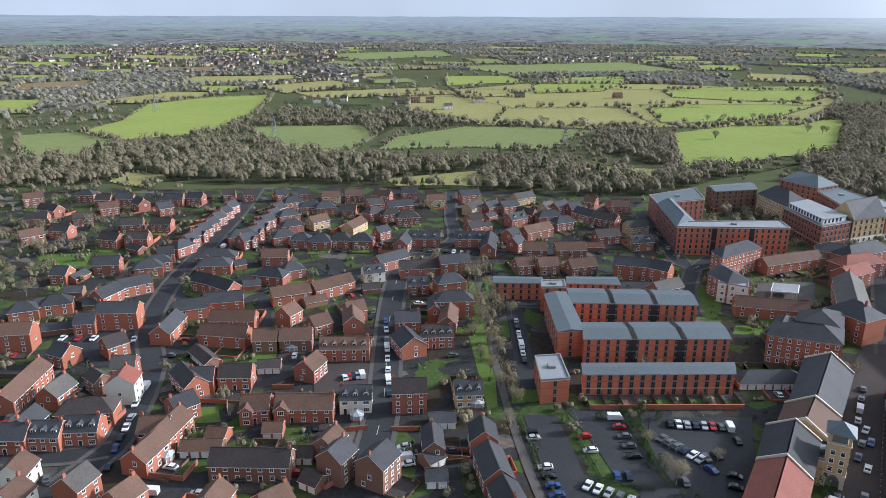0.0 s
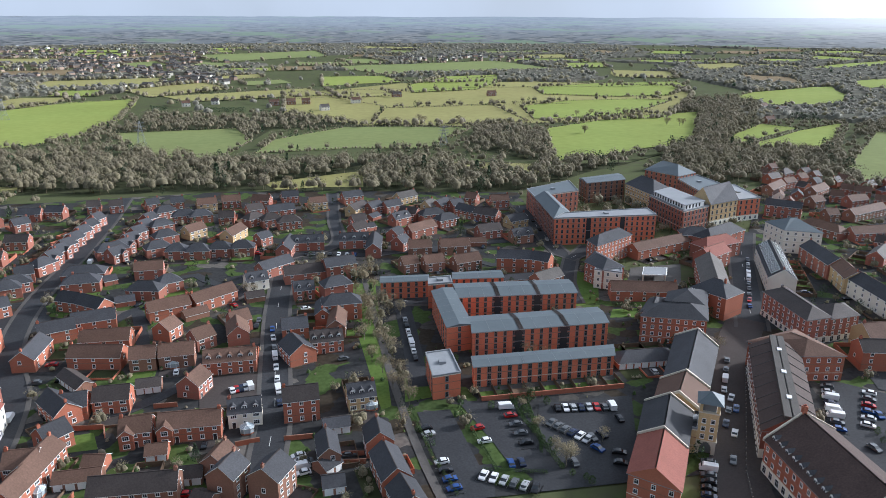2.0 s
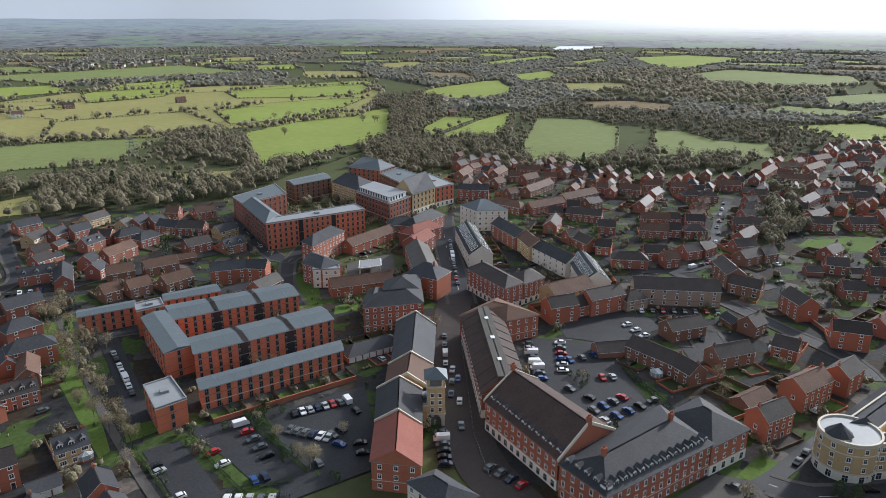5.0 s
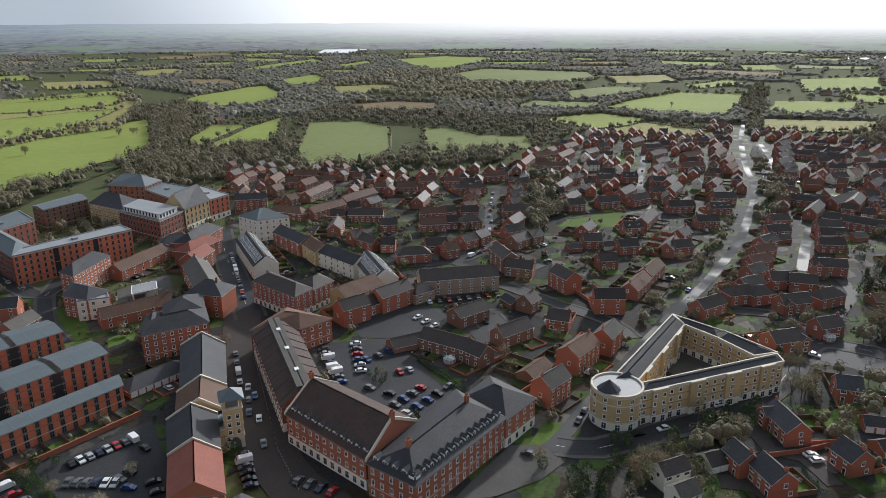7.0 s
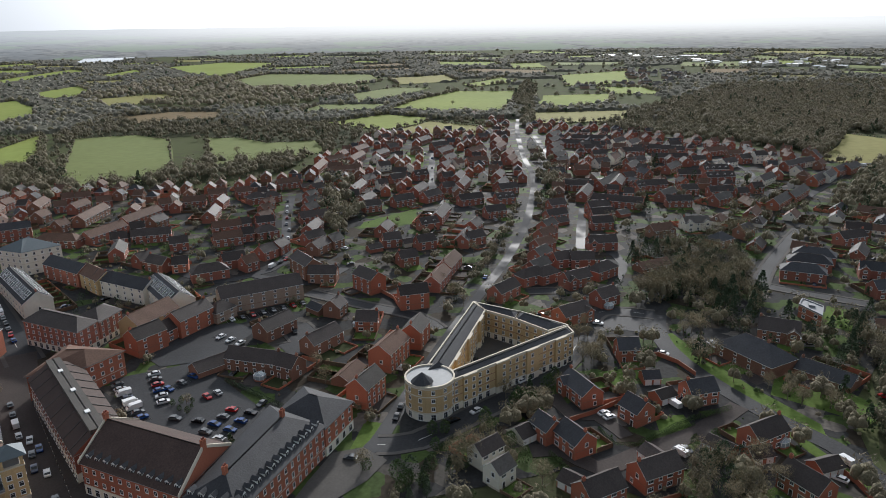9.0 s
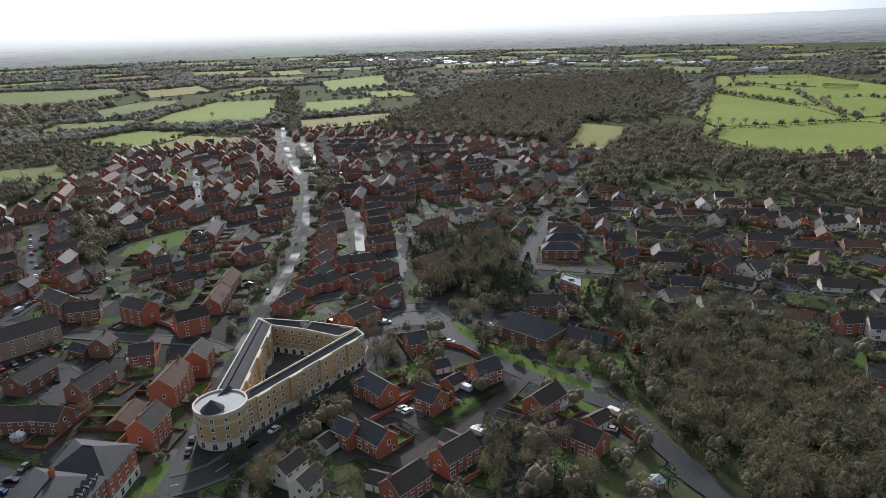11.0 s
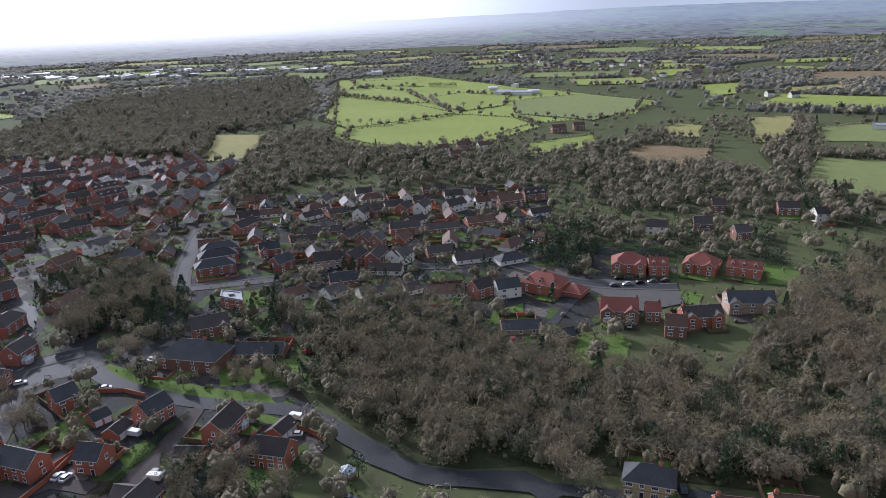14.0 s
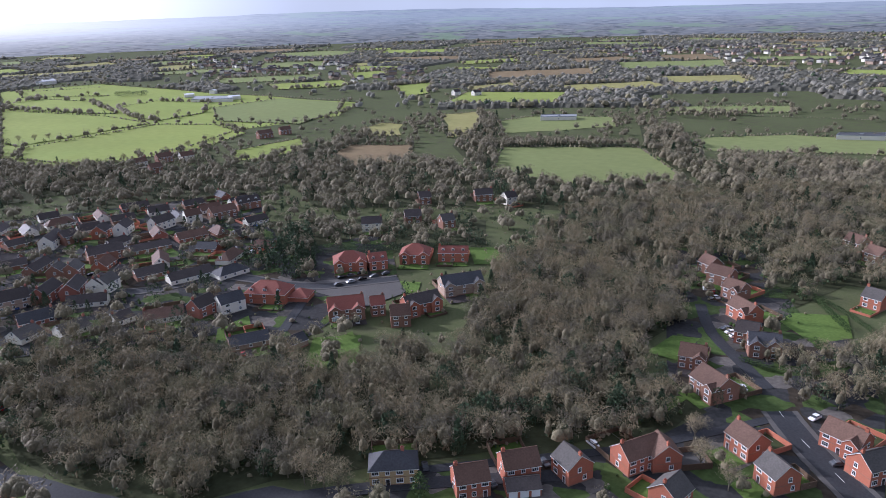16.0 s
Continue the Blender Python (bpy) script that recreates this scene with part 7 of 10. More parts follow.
road([(16.4, 314.2), (18.6, 252.1), (19.3, 224.4), (21.4, 193.0), (23.8, 168.3), (26.3, 151.6)], 2.6, PAVING, "narrow tarmac footpath beside trees", 3, "footpath")
road([(241.4, 363.3), (213.6, 319.2), (180.6, 259.7), (167.7, 236.7)], 11, ASPHALT, "high street with parked cars", 2, "road")
road([(170.9, 246.3), (153.0, 223.8), (136.6, 197.8), (123.5, 176.0), (111.1, 154.6), (103.3, 133.9), (101.4, 110.3)], 15, BLOCKPAVE, "block-paved high street with bollards", 2, "road")
road([(1029.1, 279.1), (819.4, 225.2), (652.1, 173.4), (553.0, 137.5), (466.4, 117.5), (405.4, 106.4), (341.8, 99.2), (299.3, 97.0), (252.2, 94.6), (212.9, 91.8), (179.9, 88.7), (165.0, 87.4), (153.0, 88.9), (127.7, 90.7)], 5.0, WET_ROAD, "wet through road shining in the sun", 2, "road")
road([(163.7, 86.7), (170.1, 76.1), (190.0, 65.1), (214.5, 52.3), (235.8, 45.7), (258.0, 43.8), (282.0, 43.3), (291.2, 37.1), (292.9, 18.6)], 8, ASPHALT, "damp asphalt road", 2, "road")
road([(771.6, 192.7), (665.9, 154.7), (565.3, 137.2)], 5.0, WET_ROAD, "wet estate road shining in the sun", 2, "road")
road([(703.4, 285.7), (598.7, 245.3), (510.5, 210.4), (449.1, 176.6), (446.1, 156.1)], 5.5, WET_ROAD, "wet estate road shining in the sun", 2, "road")
road([(437.0, 292.3), (384.4, 262.4), (338.2, 233.1), (300.3, 210.4), (279.2, 214.5), (264.9, 225.7), (268.2, 244.5), (275.6, 277.3)], 5.5, WET_ROAD, "wet estate road shining in the sun", 2, "road")
road([(267.3, 174.5), (261.7, 140.7), (258.1, 114.4), (248.1, 100.0)], 6, ASPHALT, "damp asphalt estate road", 2, "road")
road([(279.2, 214.5), (277.2, 181.1), (304.0, 174.3)], 5, ASPHALT, "damp asphalt estate road", 2, "road")
road([(231.3, 159.3), (219.8, 145.7), (209.8, 149.9)], 12, ASPHALT, "damp asphalt estate road", 2, "road")
road([(468.6, 81.4), (417.1, 73.4), (375.7, 65.8)], 5.5, WET_ROAD, "wet estate road shining in the sun", 2, "road")
road([(302.3, 76.9), (310.5, 56.0), (303.1, 37.3)], 6, ASPHALT, "damp asphalt estate road", 2, "road")
road([(376.8, 50.7), (356.2, 39.9), (322.2, 40.8)], 5, ASPHALT, "damp asphalt estate road", 2, "road")
road([(293.3, 17.0), (271.6, 14.8), (251.9, 5.1), (234.3, -9.7), (220.6, -24.4), (208.9, -40.1), (197.0, -48.9), (181.9, -53.8), (169.8, -58.8), (158.0, -62.9), (150.1, -69.5), (145.3, -78.5)], 7, ASPHALT, "damp asphalt road curving past the wood", 2, "road")
road([(174.7, -54.1), (157.7, -63.4), (146.8, -74.9), (139.4, -88.4), (127.7, -91.3)], 7, ASPHALT, "damp asphalt road", 2, "road")
road([(146.0, -74.4), (119.4, -107.8), (77.9, -147.8)], 5, ASPHALT, "damp asphalt estate road", 2, "road")
road([(224.4, -14.6), (204.2, -3.2), (192.3, 7.4), (183.5, 14.5), (174.7, 22.8), (179.7, 33.5), (176.3, 42.8)], 6.5, BLOCKPAVE, "block-paved close", 2, "road")
road([(193.4, 17.4), (201.8, 27.3), (200.5, 36.0), (211.1, 44.0)], 5, BLOCKPAVE, "block-paved close", 2, "road")
road([(361.9, -2.0), (347.2, -24.6), (335.4, -70.0), (330.8, -98.8), (323.6, -126.8), (305.6, -149.4), (298.8, -176.1), (261.6, -188.2)], 6, ASPHALT, "damp asphalt estate road", 2, "road")
road([(454.9, -50.1), (383.2, -31.3), (345.4, -24.5)], 6, ASPHALT, "damp asphalt estate road", 2, "road")
road([(390.4, -152.5), (402.8, -176.1), (389.1, -226.7), (382.6, -273.4)], 5, ASPHALT, "damp asphalt estate road", 2, "road")
road([(261.6, -188.2), (244.7, -198.3), (234.2, -211.7), (223.7, -226.1)], 6, ASPHALT, "damp asphalt estate road", 2, "road")
road([(250.4, -197.9), (229.7, -168.0), (219.8, -154.4)], 4, ASPHALT, "damp asphalt estate road", 2, "road")
road([(46.7, -211.7), (37.1, -199.8), (25.8, -188.5), (16.0, -178.8)], 8, ASPHALT, "damp asphalt estate road", 2, "road")
road([(97.8, -279.8), (83.9, -255.3), (64.6, -235.2), (53.6, -223.9)], 4.5, ASPHALT, "damp asphalt estate road", 2, "road")
road([(120.0, -115.0), (103.0, -134.0), (90.0, -148.0), (74.5, -165.5), (60.0, -186.0), (45.7, -208.4)], 3.4, ASPHALT, "damp asphalt estate road", 2, "road")
road([(518.0, 53.2), (525.4, 12.7), (545.5, -32.6)], 5, ASPHALT, "damp asphalt estate road", 2, "road")
road([(548.6, 118.4), (568.2, 70.2), (541.1, 41.5)], 5.5, WET_ROAD, "wet estate road shining in the sun", 2, "road")
road([(545.8, -61.9), (613.2, -87.4), (697.4, -123.2)], 5.5, WET_ROAD, "wet estate road shining in the sun", 2, "road")
road([(701.5, 8.0), (640.3, -22.8), (573.8, -29.7)], 5.5, WET_ROAD, "wet estate road shining in the sun", 2, "road")

# ---- buildings ----
# the red-brick flats by the car parks
block([(31.5, 203.0), (41.0, 204.5), (40.4, 221.4), (31.6, 220.1)], 8.6, 3, "p", "f", "flat", "v", 4.5, what="square orange-red brick block of flats with pale flat roof")
block([(46.4, 209.0), (96.7, 209.8), (99.2, 217.5), (47.4, 216.6)], 7.8, 3, "p", "z", "mono", "d", 3.4, what="long low orange-red brick row with curved zinc roof")
block([(50.7, 231.6), (103.6, 232.5), (104.6, 247.0), (52.8, 245.9)], 9.8, 4, "p", "z", "mono", "v", 3.3, strips=2, what="orange-red brick block of flats with zinc roof and glazed stairs")
block([(42.0, 236.1), (51.6, 237.6), (51.1, 275.2), (42.0, 272.7)], 10.6, 4, "p", "z", "mono", "v", 4.5, what="orange-red brick wing of flats with pitched zinc roof")
block([(51.5, 266.0), (102.3, 263.7), (103.6, 279.1), (52.9, 281.8)], 9.8, 4, "p", "z", "mono", "v", 3.3, strips=2, what="orange-red brick block of flats with zinc roof and glazed stairs")
block([(41.4, 279.4), (51.9, 280.0), (52.5, 288.2), (42.5, 287.5)], 11.0, 4, "p", "f", "flat", "v", 4.5, what="orange-red brick stair block with pale parapet")
block([(22.0, 292.7), (43.2, 292.0), (44.2, 299.2), (22.8, 299.9)], 8.2, 3, "p", "z", "mono", "v", 3.0, what="orange-red brick flats with undercroft and zinc roof")
block([(54.5, 292.0), (77.4, 290.6), (77.8, 299.9), (55.8, 299.9)], 8.2, 3, "p", "z", "mono", "v", 3.0, what="orange-red brick flats with zinc roof")
# the apartment quadrangle
block([(123.1, 357.6), (181.8, 355.8), (183.0, 370.3), (131.6, 367.7)], 15.0, 5, "p", "f", "flat", "v", 2.9, strips=2, what="five-storey red brick apartment wing with pale parapet roof")
block([(127.8, 410.8), (124.0, 361.1), (136.8, 368.7), (139.8, 421.5)], 14.0, 5, "r", "z", "hip", "v", 3.2, what="five-storey red brick apartment wing with zinc roof")
block([(129.9, 435.4), (129.0, 414.7), (161.8, 426.2), (165.5, 455.5)], 13.0, 4, "r", "z", "flat", "v", 3.4, what="red brick apartment block with grey flat roof")
block([(174.0, 457.9), (174.1, 442.8), (203.8, 449.3), (206.6, 468.6)], 14.0, 5, "c", "z", "mono", "d", 4.0, what="dark red brick apartment block with overhanging grey roof")
block([(200.9, 441.5), (204.8, 407.2), (223.8, 420.4), (216.3, 456.4)], 13.0, 4, "y", "s", "hip", "n", 3.0, what="buff brick apartment block with slate roof")
block([(229.8, 474.0), (242.9, 449.1), (260.9, 458.6), (254.5, 499.5)], 15.0, 5, "r", "z", "hip", "d", 3.4, what="tall red brick apartment block with stepped zinc roof")
block([(243.2, 452.8), (238.9, 410.8), (265.3, 424.9), (261.9, 462.0)], 13.0, 4, "r", "z", "flat", "d", 3.4, what="red brick apartment block with grey roof and white top floor")
block([(201.6, 406.4), (204.3, 366.5), (225.4, 376.2), (221.2, 417.7)], 13.0, 4, "r", "f", "attic", "d", 3.0, what="red brick apartment block with set-back white penthouse")
block([(225.3, 395.3), (226.5, 376.2), (249.5, 385.1), (251.2, 411.5)], 14.0, 4, "y", "s", "gable", "d", 3.4, base="w", what="buff brick block with white pediment gable")
block([(250.2, 385.4), (266.9, 388.7), (270.6, 424.8), (254.0, 414.8)], 13.5, 4, "p", "f", "flat", "d", 3.4, base="w", what="orange-red brick end block with pale flat roof")
# round the square and along the high street
block([(132.4, 317.8), (157.7, 333.5), (154.5, 345.9), (131.0, 328.4)], 11.5, 4, "o", "s", "hip", "n", 2.8, what="tall orange-red brick block with cross-hipped slate roof")
block([(120.0, 301.6), (124.3, 289.3), (135.6, 291.9), (130.8, 316.0)], 9.5, 3, "r", "s", "hip", "n", 3.0, what="red brick block with slate roof beside the green")
block([(121.0, 291.7), (131.8, 285.3), (135.6, 295.1), (126.3, 299.6)], 9.0, 3, "w", "f", "flat", "n", 3.4, what="cream rendered block with flat roof")
block([(117.4, 233.8), (140.2, 225.4), (147.2, 238.1), (125.5, 243.7)], 11.0, 4, "o", "s", "hip", "n", 2.9, what="four-storey orange-red brick flats with hipped slate roof")
block([(131.5, 243.0), (147.6, 238.9), (156.9, 255.6), (140.5, 257.3)], 10.2, 4, "o", "s", "hip", "n", 2.9, what="rear wing of orange-red brick flats with hipped slate roof")
block([(123.0, 245.5), (130.6, 243.6), (139.0, 257.4), (132.5, 257.6)], 7.4, 3, "o", "s", "hip", "n", 2.9, what="low side wing of orange-red brick flats with slate roof")
block([(105.2, 189.8), (117.2, 182.7), (135.3, 209.1), (124.9, 220.2)], 8.0, 2, "r", "s", "gable", "n", 4.0, parapet=True, what="shop building with slate roof behind a white parapet")
block([(96.6, 178.2), (107.4, 169.5), (116.3, 181.4), (104.1, 189.5)], 8.4, 2, "y", "t", "gable", "n", 4.0, parapet=True, what="shop building with brown tile roof behind a stone parapet")
block([(83.4, 160.7), (93.5, 152.0), (103.8, 168.3), (92.7, 176.5)], 8.8, 3, "o", "s", "gable", "n", 4.0, parapet=True, what="shop building with slate roof between stone-capped gables")
block([(73.1, 144.2), (82.9, 135.0), (93.3, 151.4), (83.2, 160.1)], 8.8, 3, "o", "e", "gable", "n", 4.0, what="shop building with red tile roof")
block([(101.5, 161.3), (107.8, 169.6), (105.6, 171.3), (99.1, 162.5)], 8.0, 3, "y", "s", "flat", "n", 3.0, what="buff brick link beside the clock tower")
block([(118.5, 156.2), (133.5, 152.5), (160.5, 199.1), (146.5, 207.1)], 9.0, 3, "r", "k", "street", "n", 3.0, base="w", what="three-storey shop terrace with party walls across a brown roof")
block([(147.1, 208.9), (159.2, 195.1), (173.5, 192.9), (170.0, 215.4)], 9.6, 3, "o", "t", "hip", "n", 3.2, what="red brick corner building with hipped brown roof and tall chimneys")
block([(113.7, 116.2), (136.4, 118.3), (137.7, 151.4), (115.8, 150.6)], 9.8, 3, "o", "k", "gable", "n", 3.0, base="w", dormers=True, parapet=True, what="large red brick shop building with dormers and white arcade")
block([(112.8, 114.5), (113.3, 98.4), (154.1, 98.4), (158.0, 119.7)], 9.8, 3, "o", "s", "hip", "s", 2.9, dormers=True, what="large red brick corner building with slate roof and dormers")
block([(153.4, 97.9), (169.6, 97.8), (172.5, 116.7), (154.8, 115.7)], 9.4, 3, "o", "s", "hip", "n", 3.2, base="w", what="red brick block with hipped slate roof and white ground floor")
block([(240.1, 342.2), (240.3, 325.2), (257.1, 317.2), (261.3, 345.7)], 12.5, 4, "w", "z", "hip", "n", 3.4, what="white rendered villa block with hipped zinc roof")
block([(179.9, 250.4), (178.5, 220.3), (189.8, 221.8), (192.2, 253.4)], 10.5, 4, "r", "b", "hip", "n", 3.0, base="w", what="red brick corner block with dark roof and white shopfronts")
block([(190.1, 221.84), (203.6, 223.6), (206.2, 235.6), (191.1, 235.2)], 9.6, 4, "r", "b", "hip", "n", 3.0, base="w", what="red brick rear wing with dark roof and white arcade")
block([(77.0, 132.0), (79.1, 118.6), (88.7, 117.8), (85.8, 132.3)], 8.0, 3, "w", "s", "hip", "n", 3.0, what="white rendered building with slate roof")
block([(311.0, -38.1), (300.8, -45.8), (311.3, -47.3), (318.6, -40.0)], 5.4, 2, "o", "f", "flat", "w", 4.0, what="flat-roofed orange brick house")
# far sheds and club houses
block([(1000.9, -584.7), (953.7, -626.7), (989.6, -648.0), (1042.5, -617.5)], 4.0, 1, "w", "f", "flat", "n", 60, what="long pale far shed")
block([(1484.0, -548.4), (1489.9, -589.4), (1558.2, -610.9), (1560.2, -583.2)], 5.0, 1, "w", "f", "flat", "n", 60, what="long pale far shed")
block([(2058.6, 121.0), (2045.3, 75.2), (2129.1, 77.8), (2165.5, 118.7)], 6.0, 1, "w", "f", "flat", "n", 60, what="long pale far shed")
block([(1778.5, -73.2), (1882.2, -114.1), (1987.6, -111.9), (1912.0, -79.5)], 6.0, 1, "w", "f", "flat", "n", 60, what="long pale far shed")
block([(445.8, -696.3), (412.0, -719.5), (421.4, -735.8), (454.9, -712.7)], 4.0, 1, "w", "f", "flat", "n", 60, what="white low club house by the playing field")
block([(145.2, -728.1), (107.9, -742.4), (111.3, -762.3), (146.0, -742.4)], 4.0, 1, "w", "s", "flat", "n", 60, what="low club house with pale walls")
# the buff crescent building
block([(189.3, 72.1), (238.6, 42.9), (243.5, 46.2), (195.7, 74.3)], 11.0, 4, "y", "s", "mansard", "n", 3.2, base="w", what="buff brick crescent wing with slate roof and white ground floor")
block([(189.9, 83.1), (197.2, 76.0), (248.1, 80.1), (254.7, 87.4)], 11.0, 4, "y", "s", "mansard", "n", 3.2, base="w", what="buff brick crescent wing with slate roof and white ground floor")
block([(248.1, 80.1), (244.0, 66.6), (251.2, 66.9), (255.0, 87.1)], 11.0, 4, "y", "s", "mansard", "n", 3.2, base="w", what="buff brick crescent wing with slate roof")
block([(244.0, 66.6), (236.9, 52.0), (244.5, 46.4), (251.7, 67.0)], 11.0, 4, "y", "s", "mansard", "n", 3.2, base="w", what="buff brick crescent wing with slate roof")
round_end(188.8, 79.7, 8.0, 11.6)
turret(184.2, 80.4, 11.6)
clock_tower(105.6, 162.8, -30, 5.4)
pavilion([(146.5, 295.2), (157.8, 292.5), (163.0, 302.3), (151.9, 305.2)], 4.0)

house(-185.2, 1039.6, 15, 11, "2wt", detail=0)
house(-65.5, 1040.6, 5, 14, "2ct", detail=0)
house(-42.2, 1047.2, 10, 12, "2ct", detail=0)
house(-21.3, 1048.3, 0, 12, "2ct", detail=0)
house(4.2, 975.1, 20, 12, "2wm", detail=0)
house(49.5, 1050.1, 10, 13, "2wt", detail=0)
house(116.5, 1115.4, 10, 14, "2cb", detail=0)
house(-148.5, 1059.9, 0, 10, "2wb", detail=0)
house(598.5, 895.3, 30, 14, "2wt", detail=0)
house(604.0, 862.1, 20, 16, "2cb", detail=0)
house(529.9, 777.6, 10, 13, "2ct", detail=0)
house(266.1, 1107.8, 5, 14, "2ct", detail=0)
house(908.6, 311.9, 5, 14, "2ct", detail=0)
house(632.5, -449.2, -100, 16, "2ct", detail=0)
house(633.4, -476.8, -110, 12, "2ct", detail=0)
house(699.5, -854.1, -100, 12, "2wb", detail=0)
house(667.6, -863.2, -100, 14, "2wb", detail=0)
house(598.2, -290.6, -95, 14, "2wt", detail=0)
house(601.9, -316.9, -95, 14, "2ct", detail=0)
house(588.6, -331.2, -95, 12, "2wt", detail=0)
house(563.9, -287.7, -95, 10, "2ct", detail=0)
house(-273.1, 455.8, 33, 11.5, "2rt", detail=0)
house(-246.0, 426.3, -22, 14.6, "2rb", detail=0)
house(-243.5, 406.4, 11, 13.0, "2rb", detail=0)
house(-242.0, 465.4, 0, 11.8, "2rsh", detail=0)
house(-224.1, 452.7, 0, 10.0, "2rb", detail=0)
house(-211.2, 455.0, 8, 11.4, "2rs", detail=0)
house(-196.5, 442.9, -42, 11.0, "2rs", detail=0)
house(-212.1, 432.0, 32, 10.8, "2rt", detail=0)
house(-216.7, 407.7, 29, 10.6, "2rb", detail=0)
house(-216.0, 382.4, -11, 11.6, "2rb", detail=0)
house(-227.6, 371.9, 41, 11.6, "2rtg", detail=0)
house(-181.6, 395.3, 12, 11.7, "2rb", detail=0)
house(-164.8, 396.5, 0, 12.2, "2rb", detail=0)
house(-176.8, 432.0, 40, 8.8, "2rs", detail=0)
house(-178.8, 454.3, 0, 12.7, "2rs", detail=0)
house(-165.5, 458.2, -8, 11.2, "2rs", detail=0)
house(-180.9, 366.5, -16, 11.7, "2rb", detail=0)
house(-166.8, 368.1, 0, 12.3, "2rbg", detail=1)
house(-163.8, 357.3, -33, 10.8, "1rb", 6, detail=1)
house(-164.6, 326.3, 8, 11.8, "2rs", detail=1)
house(-179.7, 312.0, -6, 8.0, "2os", detail=1)
house(-173.9, 314.7, 76, 9.6, "1os", 6, detail=1)
house(-166.5, 296.2, 10, 7.8, "1cs", 6, detail=1)
house(-173.4, 268.9, 23, 11.0, "2osh", detail=1)
house(-163.6, 276.3, 21, 11.6, "2osh", detail=1)
house(-174.0, 281.6, 23, 9.2, "1osh", 6, detail=1)
house(-147.3, 286.6, 70, 12.2, "2os", detail=1)
house(-140.0, 298.4, 36, 13.5, "2os", detail=1)
house(-130.8, 262.8, 4, 16.5, "3os", 9, detail=1)
house(-141.9, 257.3, 10, 8.0, "2os", detail=1)
house(-152.0, 281.6, 17, 5.5, "1cs", 6, detail=1)
house(-143.2, 322.1, 21, 12.6, "2rsh", detail=1)
house(-141.7, 328.5, 26, 14.0, "2rsh", detail=1)
house(-142.1, 341.9, 20, 8.1, "2rs", detail=1)
house(-149.0, 321.0, 38, 5.5, "1rs", 6, detail=1)
house(-138.3, 353.8, 61, 12.5, "2rsh", detail=1)
house(-137.8, 364.5, 70, 8.0, "2rsg", detail=1)
house(-137.5, 374.6, 62, 8.0, "2rsg", detail=1)
house(-137.1, 384.7, 63, 8.0, "2rsg", detail=0)
house(-136.6, 396.5, 64, 8.0, "2rsg", detail=0)
house(-136.2, 409.0, 64, 8.0, "2rsg", detail=0)
house(-135.9, 422.2, 68, 8.0, "2rsg", detail=0)
house(-136.1, 436.3, 68, 8.0, "2rsg", detail=0)
house(-107.6, 366.0, 50, 8.0, "2rsg", detail=1)
house(-107.1, 379.0, 54, 8.0, "2rsg", detail=1)
house(-106.2, 390.5, 54, 8.0, "2rsg", detail=1)
house(-105.5, 403.9, 55, 8.0, "2rsg", detail=0)
house(-104.8, 416.8, 56, 8.0, "2rsg", detail=0)
house(-105.3, 432.0, 59, 8.0, "2rsg", detail=0)
house(-95.3, 416.8, 30, 13.3, "2rsh", detail=0)
house(-88.9, 394.1, 29, 13.0, "2rsh", detail=1)
house(-96.1, 471.2, 13, 8.0, "2rs", detail=0)
house(-99.1, 448.1, 34, 13.5, "2rsh", detail=0)
house(-146.3, 467.9, 14, 8.0, "2rbg", detail=0)
house(-132.9, 467.9, 17, 8.0, "2rbg", detail=0)
house(-111.0, 468.7, 25, 8.0, "2rsg", detail=0)
house(-114.5, 338.3, 5, 18.7, "2rsh", 9, detail=1)
house(-112.1, 326.0, 7, 15.7, "2rsh", 9, detail=1)
house(-102.4, 333.0, 31, 5.5, "1rs", 6, detail=1)
house(-109.6, 303.2, -26, 10.2, "2os", detail=1)
house(-99.0, 296.6, -36, 14.7, "2os", detail=1)
house(-88.7, 305.2, 16, 8.1, "1rs", 6, detail=1)
house(-81.1, 311.6, -13, 15.2, "2rsh", detail=1)
house(-73.1, 319.6, 29, 11.3, "2rsh", detail=1)
house(-85.4, 339.1, 4, 13.0, "2rt", detail=1)
house(-88.7, 373.5, 27, 12.7, "2rsh", detail=1)
house(-111.3, 374.0, 25, 15.7, "2rsh", detail=1)
house(-94.1, 280.2, 14, 16.2, "2os", detail=1)
house(-105.6, 272.0, 23, 12.7, "2os", detail=1)
house(-107.8, 253.1, 88, 17.4, "2os", detail=1)
house(-84.3, 260.7, 0, 17.6, "2ot", detail=1)
house(-83.6, 247.0, -9, 19.1, "2ot", detail=1)
house(-67.4, 288.9, 24, 16.6, "2ot", detail=1)
house(-50.8, 298.5, 39, 19.8, "2ot", detail=1)
house(-63.6, 267.1, 62, 8.1, "2ot", detail=1)
house(-159.8, 242.2, 8, 10.8, "3ot", 9, detail=1)
house(-153.1, 256.6, 18, 12.1, "1cs", 6, detail=1)
house(-67.1, 243.2, 3, 9.0, "2ct", detail=1)
house(-55.8, 243.9, 5, 11.6, "2ct", detail=1)
# lower left
house(-136.9, 230.1, -25, 8.0, "2os", detail=1)
house(-138.9, 206.7, 92, 25.2, "2ot")
house(-125.3, 202.8, 80, 10.5, "2om")
house(-124.1, 184.0, 87, 8.8, "2os")
house(-123.4, 177.5, 0, 8.0, "2os")
house(-115.0, 179.0, 0, 9.0, "2osd")
house(-106.2, 182.0, 4, 9.7, "2osd")
house(-109.9, 191.9, 7, 16.8, "2obh")
house(-115.7, 210.9, -40, 8.0, "2cb", 6)
house(-104.2, 205.0, 95, 8.1, "3we", 9)
